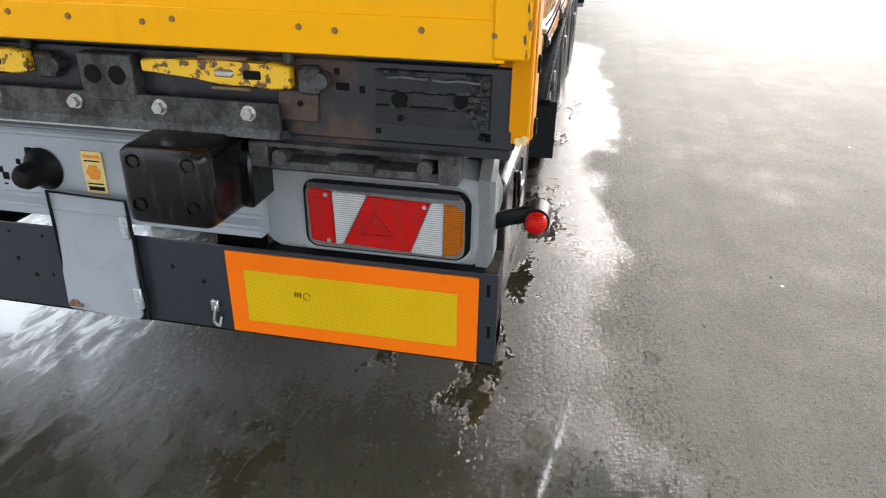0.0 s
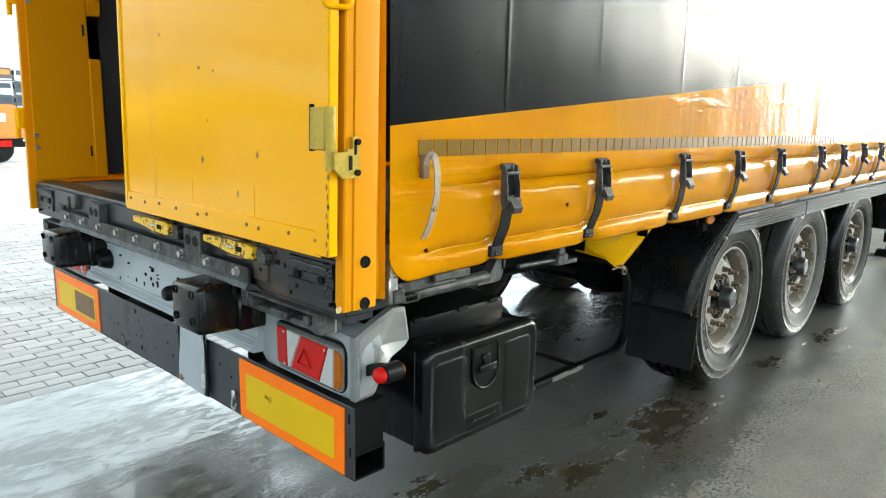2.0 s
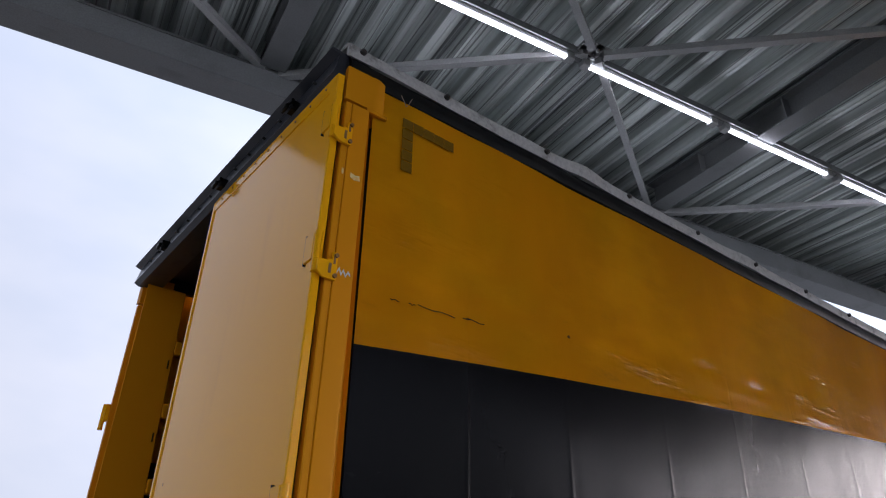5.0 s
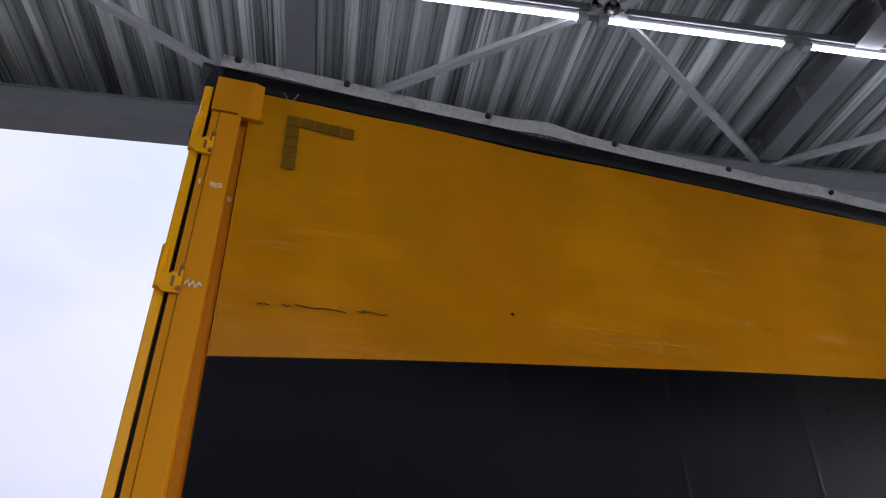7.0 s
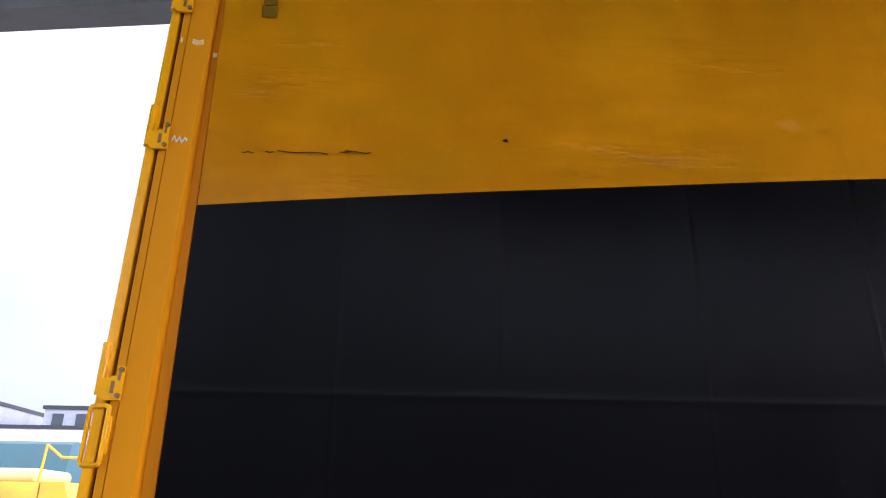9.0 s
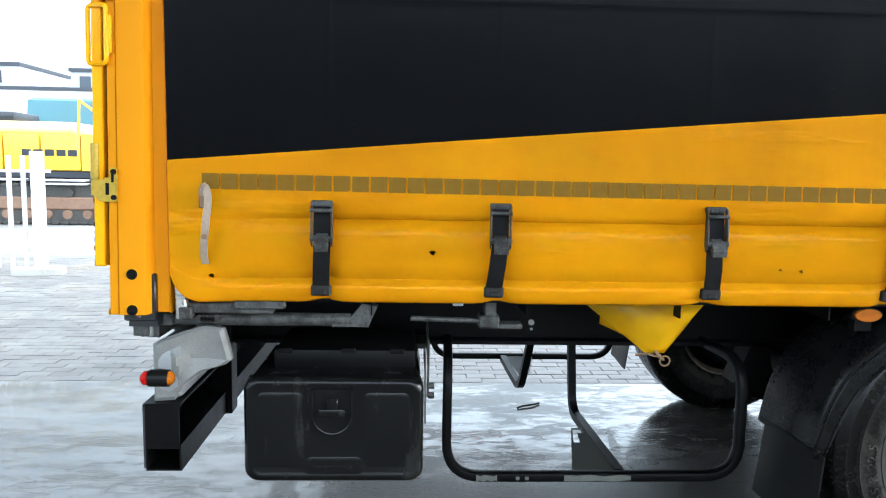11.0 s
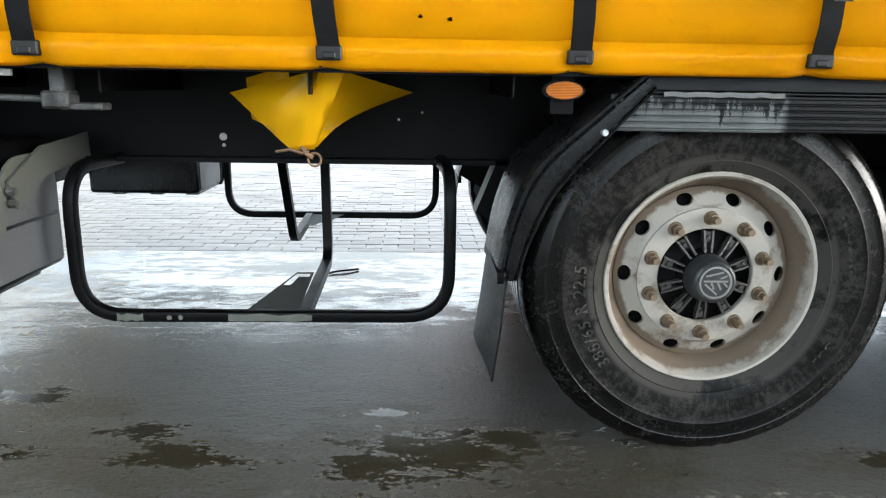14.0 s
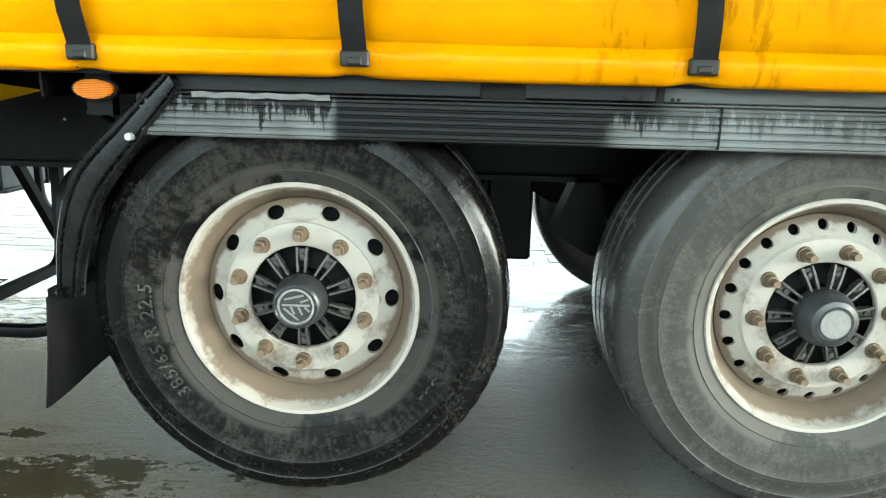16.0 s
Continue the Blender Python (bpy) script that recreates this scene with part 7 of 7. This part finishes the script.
flap_sheet([(1.511, 0.34, 1.019), (1.87, 0.10, 1.10), (1.765, 0.225, 0.872), (1.70, 0.228, 0.868)], "yellow tarpaulin corner tied below the curtain")
flap_sheet([(1.80, 0.12, 1.095), (2.031, 0.555, 1.024), (1.77, 0.245, 0.878), (1.715, 0.24, 0.872)], "yellow tarpaulin corner tied below the curtain", 0.05)
flap_sheet([(1.56, 0.33, 1.06), (1.70, 0.22, 1.09), (1.72, 0.25, 0.885), (1.565, 0.36, 0.945)], "yellow tarpaulin corner tied below the curtain")
bm = bmesh.new()
sweep(bm, [(1.66, 0.22, 0.865), (1.70, 0.21, 0.872), (1.73, 0.215, 0.862), (1.75, 0.21, 0.868)], circle(0.0045, 6))
sweep(bm, [(1.765 + 0.018 * math.cos(a), 0.215, 0.845 + 0.018 * math.sin(a)) for a in [k * math.tau / 12 for k in range(13)]], circle(0.0035, 6))
sweep(bm, [(1.73, 0.22, 0.88), (1.745, 0.21, 0.86), (1.76, 0.215, 0.85)], circle(0.006, 6))
add("tie_ring", bm, M_RUST, "steel ring and cord at the tarpaulin's tip")

# ---- tensioner, rods and small fittings under the rear corner ----
bm = bmesh.new()
bx(bm, 0.118, 0.152, 0.03, 0.07, 1.02, 1.10, 0.004)
prism(bm, [(0.118, 1.10), (0.15, 1.10), (0.142, 1.155), (0.13, 1.19), (0.12, 1.19)], "y", 0.03, 0.05)
add("curtain_ratchet", bm, M_BRIGHT, "steel curtain ratchet beside the post")
bm = bmesh.new()
bx(bm, 0.15, 0.42, 0.05, 0.10, 1.035, 1.072, 0.005)
bx(bm, 0.30, 0.46, 0.03, 0.06, 1.055, 1.08, 0.004)
bx(bm, 0.13, 0.17, 0.02, 0.12, 1.02, 1.06, 0.004)
for k in range(5):
    cyl(bm, (0.19 + 0.012 * k, 0.04, 1.02), (0.19 + 0.012 * k, 0.10, 1.02), 0.012, seg=10)
add("ratchet_box", bm, M_STEEL, "greasy steel ratchet box and handle")
bm = bmesh.new()
cyl(bm, (0.04, 0.12, 1.005), (0.66, 0.14, 1.0), 0.022, seg=14)
prism(bm, [(0.60, 0.98), (0.72, 0.98), (0.75, 1.05), (0.70, 1.06), (0.66, 1.01), (0.60, 1.01)], "y", 0.12, 0.16)
bx(bm, 0.03, 0.09, 0.09, 0.16, 0.985, 1.03, 0.006)
add("roller_tube", bm, M_STEEL, "grey steel tube under the floor's rear corner")
bm = bmesh.new()
cyl(bm, (0.86, 0.15, 1.005), (1.115, 0.15, 0.998), 0.009, seg=10)
bx(bm, 1.09, 1.16, 0.13, 0.2, 0.975, 1.02, 0.006)
bx(bm, 1.11, 1.15, 0.14, 0.2, 1.0, 1.09, 0.004)
bx(bm, 1.13, 1.24, 0.14, 0.2, 0.972, 0.99, 0.004)
add("lock_rod", bm, M_STEEL, "bare steel lever rod under the side rail")
bm = bmesh.new()
bx(bm, 1.00, 1.035, 0.115, 0.125, 1.055, 1.072, 0.002)
add("paper_label", bm, M_PALE, "small white label")
# two more pale discs for daylight in small holes
for x, y, z, r in ((1.98, 0.742, 0.93, 0.0045), (2.06, 0.742, 0.955, 0.004)):
    bm = bmesh.new()
    cyl(bm, (x, y, z), (x, y + 0.003, z), r, seg=10)
    part("drilled_hole", bm, M_PALE, LONG[0])
# inner tank and boxes behind the wheels
bm = bmesh.new()
bx(bm, 3.36, 3.52, 0.95, 1.3, 0.46, 0.78, 0.01)
add("valve_box", bm, M_BLACK, "black valve box between the chassis beams")

# ---- forward side guard and landing legs ----
for far_side in (False, True):
    for z0, z1 in ((0.83, 0.96), (0.55, 0.65)):
        bm = bmesh.new()
        bx(bm, 6.35, 9.9, 0.07, 0.10, z0, z1, 0.006)
        add("guard_rail", mirrored(bm) if far_side else bm, M_ALU, "pale aluminium side guard rail")
    for x in (6.6, 8.2, 9.6):
        bm = bmesh.new()
        bx(bm, x, x + 0.06, 0.10, 0.14, 0.52, 1.08, 0.004)
        add("guard_post", mirrored(bm) if far_side else bm, M_ALU, "pale side guard post")
    bm = bmesh.new()
    bx(bm, 8.42, 8.56, 0.38, 0.52, 0.16, 1.09, 0.008)
    bx(bm, 8.45, 8.53, 0.41, 0.49, 0.05, 0.2)
    prism(bm, [(8.33, 0.0), (8.65, 0.0), (8.65, 0.03), (8.56, 0.07), (8.42, 0.07), (8.33, 0.03)], "y", 0.33, 0.57)
    add("landing_leg", mirrored(bm) if far_side else bm, M_BLACK, "black landing leg standing on its foot")
    bm = bmesh.new()
    bx(bm, 6.2, 6.26, 0.06, 0.45, 0.6, 1.05, 0.01)
    add("front_mudguard", mirrored(bm) if far_side else bm, M_PLASTIC, "black mudguard end before the front wheel")
    bm = bmesh.new()
    bx(bm, 6.9, 7.35, 0.12, 0.14, 0.9, 1.07, 0.004)
    add("guard_bracket", mirrored(bm) if far_side else bm, M_PLASTIC, "black bracket plate behind the side guard")


# ---- beyond the canopy ----
def fence(x, y, turn):
    ob = holder("fence_panel", "white painted steel fence panel on a concrete foot", "fence", (x, y, -0.016))
    ob.rotation_euler = (0, 0, radians(turn))
    for k in range(9):
        bm = bmesh.new()
        w = 0.07 if k in (0, 8) else 0.025
        bx(bm, -k * 0.17 - w, -k * 0.17 + w, -w, w, 0.12, 1.66 if k in (0, 8) else 1.6, 0.004)
        part("post" if k in (0, 8) else "bar", bm, M_WHITE, ob)
    for z in (0.36, 1.4):
        bm = bmesh.new()
        bx(bm, -1.45, 0.16, -0.015, 0.015, z - 0.02, z + 0.02, 0.003)
        part("cross_rail", bm, M_WHITE, ob)
    for u in (0.0, -1.36):
        bm = bmesh.new()
        bx(bm, u - 0.35, u + 0.28, -0.13, 0.13, 0.001, 0.12, 0.02)
        part("foot", bm, M_KERB, ob, "pale concrete foot")


fence(-4.1, 7.4, 12)


def excavator(x, y, turn):
    ob = holder("excavator", "faded yellow crawler excavator parked on a muddy bed", "excavator", (x, y, -0.016))
    ob.rotation_euler, ob.scale = (0, 0, radians(turn)), (1.1, 1.1, 1.1)
    for y0 in (0.0, 2.1):
        bm = bmesh.new()
        prism(bm, rounded(-2.2, 2.6, 0.03, 0.88, 0.36, 6), "y", y0 + 0.02, y0 + 0.55)
        track = part("track", bm, M_HUB, ob, "dark steel crawler track", smooth=30)
        bm = bmesh.new()
        bx(bm, -1.9, 2.3, y0 - 0.03, y0 + 0.1, 0.34, 0.62, 0.03)
        part("track_frame", bm, M_DIRT, track, "brown muddy track frame")
        for k in range(5):
            bm = bmesh.new()
            cyl(bm, (-1.5 + 0.9 * k, y0 - 0.05, 0.72), (-1.5 + 0.9 * k, y0 + 0.1, 0.72), 0.09, seg=14)
            part("carrier_roller", bm, M_HUB, track)
        for k in range(22):
            for z in (0.0, 0.84):
                bm = bmesh.new()
                bx(bm, -2.0 + 0.2 * k, -2.0 + 0.2 * k + 0.15, y0 - 0.04, y0 + 0.57, z + 0.02, z + 0.07, 0.005)
                part("shoe", bm, M_HUB, track)
        for k in range(10):
            bm = bmesh.new()
            cyl(bm, (-1.8 + 0.42 * k, y0 - 0.03, 0.24), (-1.8 + 0.42 * k, y0 + 0.1, 0.24), 0.1, seg=14)
            part("track_roller", bm, M_DIRT, track)
    bm = bmesh.new()
    bx(bm, -2.3, 2.15, 0.15, 2.5, 1.02, 1.2, 0.03)
    part("skirt", bm, M_SLATE, ob, "dark grey lower frame")
    for u0, u1, z1 in ((-2.4, -0.22, 2.0), (-0.2, 0.55, 2.0), (0.57, 1.42, 2.0)):
        bm = bmesh.new()
        bx(bm, u0, u1, 0.1, 2.5, 1.2, z1, 0.06, 2)
        part("body_panel", bm, M_DIGGER, ob, "faded yellow body panel")
    bm = bmesh.new()
    prism(bm, [(1.44, 1.2), (2.2, 1.2), (2.2, 1.6), (2.05, 1.62), (1.9, 2.0), (1.44, 2.0)], "y", 0.1, 2.5)
    part("body_panel", bm, M_DIGGER, ob, "faded yellow body panel")
    for k in range(5):
        bm = bmesh.new()
        u = 0.2 + 0.24 * k
        bx(bm, u, u + 0.19, 0.085, 0.096, 1.52, 1.66, 0.01)
        part("letter_bar", bm, M_SLATE, ob, "dark grey mark")
    bm = bmesh.new()
    bx(bm, -2.3, 1.3, 0.25, 2.4, 1.98, 2.28, 0.14, 3)
    part("bonnet", bm, M_CREAM_PAINT, ob, "pale yellow bonnet top")
    bm = bmesh.new()
    bx(bm, -1.2, -0.1, 0.5, 1.8, 2.26, 2.5, 0.08, 2)
    part("engine_cover", bm, M_SLATE, ob, "dark engine cover")
    for a, b in (((1.38, 0.12, 2.0), (1.42, 0.12, 2.75)), ((1.42, 0.12, 2.75), (1.75, 0.12, 2.5)), ((1.75, 0.12, 2.5), (2.4, 0.12, 2.48))):
        bm = bmesh.new()
        cyl(bm, a, b, 0.03, seg=8)
        part("grab_rail", bm, M_DIGGER, ob)
    for z in (0.92, 1.0):
        bm = bmesh.new()
        bx(bm, 0.5, 1.6, -0.2, 0.1, z - 0.03, z + 0.02, 0.01)
        part("step_board", bm, M_ALU, ob, "pale step board")


excavator(-8.75, 15.2, 4)


def truck(x, y, turn, paint, label, tall=3.1):
    ob = holder("parked_truck", label, "truck", (x, y, -0.016), "trucks parked far off")
    ob.rotation_euler = (0, 0, radians(turn))
    bm = bmesh.new()
    prism(bm, [(-1.15, 1.0), (1.15, 1.0), (1.18, 2.2), (1.0, tall - 0.1), (0.7, tall), (-0.7, tall), (-1.0, tall - 0.1), (-1.18, 2.2)], "x", -1.1, 1.1)
    part("cab", bm, paint, ob)
    bm = bmesh.new()
    bx(bm, -1.14, -1.09, -1.02, 1.02, 1.85, 2.6, 0.02)
    bx(bm, -0.8, 0.2, -1.2, -1.15, 1.85, 2.5, 0.02)
    part("windscreen", bm, M_GLASS, ob)
    bm = bmesh.new()
    bx(bm, -1.2, -1.05, -1.2, 1.2, 0.35, 1.0, 0.04)
    bx(bm, -1.13, -1.09, -0.9, 0.9, 1.1, 1.75, 0.02)
    part("grille", bm, M_SLATE, ob)
    bm = bmesh.new()
    bx(bm, 1.1, 6.0, -0.45, 0.45, 0.75, 1.0)
    part("frame", bm, M_BLACK, ob)
    for u in (-0.3, 3.6, 5.0):
        for s in (-1, 1):
            bm = bmesh.new()
            lathe(bm, [(0.28, -0.14), (0.45, -0.15), (0.5, -0.1), (0.5, 0.1), (0.45, 0.15), (0.28, 0.14)], (u, s * 1.05, 0.5), 24, closed=True)
            part("wheel", bm, M_TYRE, ob)


truck(-9.5, 20.6, 0, M_TEAL, "dark teal truck cab parked behind the excavator", 3.45)
truck(-8.2, 24.5, 0, M_TEAL, "dark teal truck cab parked behind the excavator", 3.6)


def cab_stack(x, y, paints, label):
    """Stripped truck cabs, standing on one another on a steel rack."""
    ob = holder("cab_stack", label, "truck cabs", (x, y, -0.016), "stacked truck cabs far off")
    bm = bmesh.new()
    bx(bm, -1.0, 1.0, -0.9, 0.9, 1.05, 1.2)
    for u in (-0.9, 0.9):
        for v in (-0.8, 0.8):
            bx(bm, u - 0.08, u + 0.08, v - 0.08, v + 0.08, 0, 1.05)
    part("rack", bm, M_BLACK, ob)
    for k, (paint, screen) in enumerate(paints):
        z = 1.2 + 1.56 * k
        bm = bmesh.new()
        prism(bm, [(-0.98, z), (0.98, z), (1.0, z + 0.7), (0.9, z + 1.4), (0.75, z + 1.52), (-0.75, z + 1.52), (-0.9, z + 1.4), (-1.0, z + 0.7)], "y", -0.9, 0.9)
        cab = part("cab", bm, paint, ob)
        bm = bmesh.new()
        bx(bm, -0.78, 0.78, -0.93, -0.89, z + 0.72, z + 1.28, 0.02)
        part("windscreen", bm, screen, cab)
        bm = bmesh.new()
        bx(bm, -0.95, 0.95, -0.96, -0.88, z + 0.06, z + 0.24, 0.03)
        part("bumper", bm, M_GREY, cab)
        for s in (-1, 1):
            bm = bmesh.new()
            bx(bm, s * 1.1 - 0.09, s * 1.1 + 0.09, -0.85, -0.7, z + 0.7, z + 1.2, 0.03)
            part("mirror", bm, M_BLACK, cab)


cab_stack(21.3, 95, ((M_SLATE, M_GLASS), (M_TEAL, M_GLASS), (M_SLATE, M_PALE), (M_TEAL, M_GLASS)), "dark and teal truck cabs stacked four high far across the yard")
cab_stack(23.55, 95, ((M_SLATE, M_GLASS), (M_FACADE, M_GLASS), (M_HUB, M_ORANGE)), "grey truck cabs stacked three high, one with an orange curtain")
cab_stack(25.9, 95.5, ((M_SLATE, M_GLASS), (M_SLATE, M_GLASS), (M_FACADE, M_GLASS)), "dark and grey truck cabs stacked three high")
cab_stack(28.2, 96, ((M_FACADE, M_GLASS), (M_SLATE, M_GLASS)), "grey truck cabs stacked two high far across the yard")


def compressor(x, y, turn):
    ob = holder("site_generator", "orange site generator on a small road trailer", "generator", (x, y, -0.016))
    ob.rotation_euler = (0, 0, radians(turn))
    bm = bmesh.new()
    prism(bm, [(-1.9, 0.66), (1.95, 0.66), (2.0, 0.95), (1.82, 1.52), (1.7, 1.58), (-1.8, 1.58), (-1.9, 1.48)], "y", -0.9, 0.9)
    bmesh.ops.bevel(bm, geom=bm.edges[:], offset=0.03, segments=2, affect="EDGES")
    body = part("body", bm, M_ORANGE, ob, "orange sheet body")
    bm = bmesh.new()
    bm.free()
    for k in range(7):
        bm = bmesh.new()
        bx(bm, -0.9, 1.05, -0.915, -0.895, 0.8 + 0.085 * k, 0.83 + 0.085 * k)
        part("louvre", bm, M_SLATE, body)
    bm = bmesh.new()
    bx(bm, 1.28, 1.5, -0.915, -0.895, 1.12, 1.34)
    part("notice", bm, M_WHITE, body)
    bm = bmesh.new()
    bx(bm, -2.0, 2.0, -0.85, 0.85, 0.42, 0.66, 0.02)
    part("chassis", bm, M_BLACK, ob)
    bm = bmesh.new()
    bx(bm, 1.25, 1.6, -0.93, -0.86, 0.44, 0.6, 0.01)
    part("rear_light", bm, M_RED, ob)
    bm = bmesh.new()
    bx(bm, 0.2, 1.0, -0.93, -0.86, 0.45, 0.58, 0.01)
    part("plate", bm, M_DIGGER, ob)
    for u in (-1.2, 1.3):
        bm = bmesh.new()
        lathe(bm, [(0.0, -0.12), (0.36, -0.12), (0.4, -0.08), (0.4, 0.12), (0.0, 0.12)], (u, -0.7, 0.4), 24)
        part("wheel", bm, M_TYRE, ob)
    bm = bmesh.new()
    cyl(bm, (2.25, -0.85, 0.0), (2.25, -0.85, 1.5), 0.03, seg=8)
    cyl(bm, (1.9, -0.85, 0.6), (2.25, -0.85, 0.6), 0.03, seg=8)
    part("prop", bm, M_ALU, ob)
    bm = bmesh.new()
    cyl(bm, (0.6, 0, 1.55), (0.6, 0, 1.85), 0.12, 0.08, 12)
    bx(bm, -0.3, 0.2, -0.3, 0.3, 1.55, 1.7, 0.04)
    part("exhaust", bm, M_SLATE, ob)


compressor(2.95, 21.4, 4)


def building(x, y, w, d, h, turn, label, storeys, facade=None):
    ob = holder("building", label, "building", (x, y, -0.016), "buildings on the skyline")
    ob.rotation_euler = (0, 0, radians(turn))
    bm = bmesh.new()
    bx(bm, -w / 2, w / 2, 0, d, 0, h)
    part("wall", bm, facade or M_FACADE, ob, smooth=0)
    bm = bmesh.new()
    bx(bm, -w / 2 - 0.2, w / 2 + 0.2, -0.2, d + 0.2, h, h + 0.4)
    part("roof", bm, M_SLATE, ob, smooth=0)
    bm = bmesh.new()
    bx(bm, -0.6, 0.6, -0.12, 0.02, -0.7, 0.7)
    win = mesh_of("window", bm, M_GLASS, 0)
    for i in range(int(w // 2.6)):
        for j in range(storeys):
            share("window", win, ob, pose(-w / 2 + 1.6 + 2.6 * i, 0, h * (j + 0.6) / storeys))


building(-50.2, 82, 12, 14, 12.4, 0, "pale grey multi-storey office building", 4)
building(-33.4, 82, 10, 14, 11.9, 0, "grey-blue multi-storey office building", 4)
building(-46, 78, 56, 3, 9.3, 0, "long low white hall before the office buildings", 0, M_WHITE)
# out of view; added, and kept pale, to shape what the curtain reflects
building(50, -45, 200, 20, 10, 180, "unseen pale warehouse added for the curtain's reflections", 0, M_WHITE)
building(75, 150, 34, 16, 11.5, -10, "long grey warehouse on the skyline", 2)
building(125, 170, 50, 20, 10, -20, "long grey warehouse on the skyline", 2)


def light_mast(x, y, h):
    ob = holder("light_mast", "tall thin floodlight mast", "light mast", (x, y, -0.016))
    bm = bmesh.new()
    cyl(bm, (0, 0, 0), (0, 0, h), 0.22, 0.1, 12)
    part("pole", bm, M_ROD, ob)
    bm = bmesh.new()
    cyl(bm, (-0.9, 0, h), (0.9, 0, h), 0.06, seg=8)
    part("cross_arm", bm, M_ROD, ob)
    for u in (-0.85, -0.45, 0.0, 0.45, 0.85):
        bm = bmesh.new()
        bx(bm, u - 0.18, u + 0.18, -0.25, 0.2, h + 0.05, h + 0.3, 0.03)
        part("floodlight", bm, M_SLATE, ob)


light_mast(-22.5, 60, 18.0)

# low kerb along the yard road
bm = bmesh.new()
bx(bm, -60, -2.2, 9.2, 9.35, -0.02, 0.05, 0.01)
tagged(part("kerb", bm, M_KERB), "pale concrete kerb beside the yard road", "kerb", kind="structure")


# ---- litter and leaves on the slab ----
random.seed(21)
for k in range(22):
    x, y = random.uniform(0.4, 7.5), random.uniform(-1.9, -0.55)
    r = random.choice((0.004, 0.006, 0.008, 0.010))
    bm = bmesh.new()
    rim = [bm.verts.new((x + r * random.uniform(0.6, 1.3) * math.cos(a) * 1.5, y + r * random.uniform(0.6, 1.2) * math.sin(a), 0.004)) for a in [q * math.tau / 9 for q in range(9)]]
    top = bm.verts.new((x, y, 0.004 + r * 0.1))
    for i in range(9):
        bm.faces.new((rim[i - 1], rim[i], top))
    bm.faces.new(rim[::-1])
    pale = k % 5 == 0
    tagged(part("debris", bm, M_PALE if pale else M_RUBBER), "small pale scrap lying on the concrete" if pale else "small dark clod lying on the concrete", "debris", "scraps on the slab")
bm = bmesh.new()
sweep(bm, [(1.55 + 0.157 * f, 2.115 + 0.092 * f + 0.006 * math.sin(7 * f), 0.007 + 0.004 * math.sin(math.pi * f)) for f in [k / 8 for k in range(9)]], circle(0.006, 6))
tagged(part("twig", bm, M_BLACK), "thin dark twig lying on the wet concrete", "twig")

# ---- paving bricks ----
bm = bmesh.new()
bx(bm, -0.1035, 0.1035, -0.0515, 0.0515, -0.06, 0.0, 0.004)
BRICK = mesh_of("brick", bm, M_PAVER, 30)
bm = bmesh.new()
bx(bm, -14, 14, 2.665, 9.15, -0.3, -0.008)
PAVING = tagged(part("paving", bm, M_GROUND, smooth=0), "grey concrete block paving beyond the slab", "pavement", kind="structure")
random.seed(3)
rest = bmesh.new()
count = 0
for j in range(60):
    y = 2.72 + 0.107 * j
    for i in range(-62, 46):
        x = 0.213 * i + (0.1065 if j % 2 else 0.0)
        dz, rz = random.uniform(-0.003, 0.002), random.uniform(-0.6, 0.6)
        if j < 17 and -0.75 < x < 3.0:
            share("brick", BRICK, PAVING, pose(x, y, dz, random.uniform(-0.4, 0.4), random.uniform(-0.4, 0.4), rz))
            count += 1
        else:
            c = [rest.verts.new((x + a, y + b, dz + z)) for z in (-0.03, 0.0) for a, b in ((-0.1035, -0.0515), (0.1035, -0.0515), (0.1035, 0.0515), (-0.1035, 0.0515))]
            rest.faces.new(c[4:])
            for k in range(4):
                rest.faces.new((c[(k + 3) % 4], c[k], c[4 + k], c[4 + (k + 3) % 4]))
far_bricks = tagged(part("far_bricks", rest, M_PAVED, PAVING, smooth=0), kind="stuff")
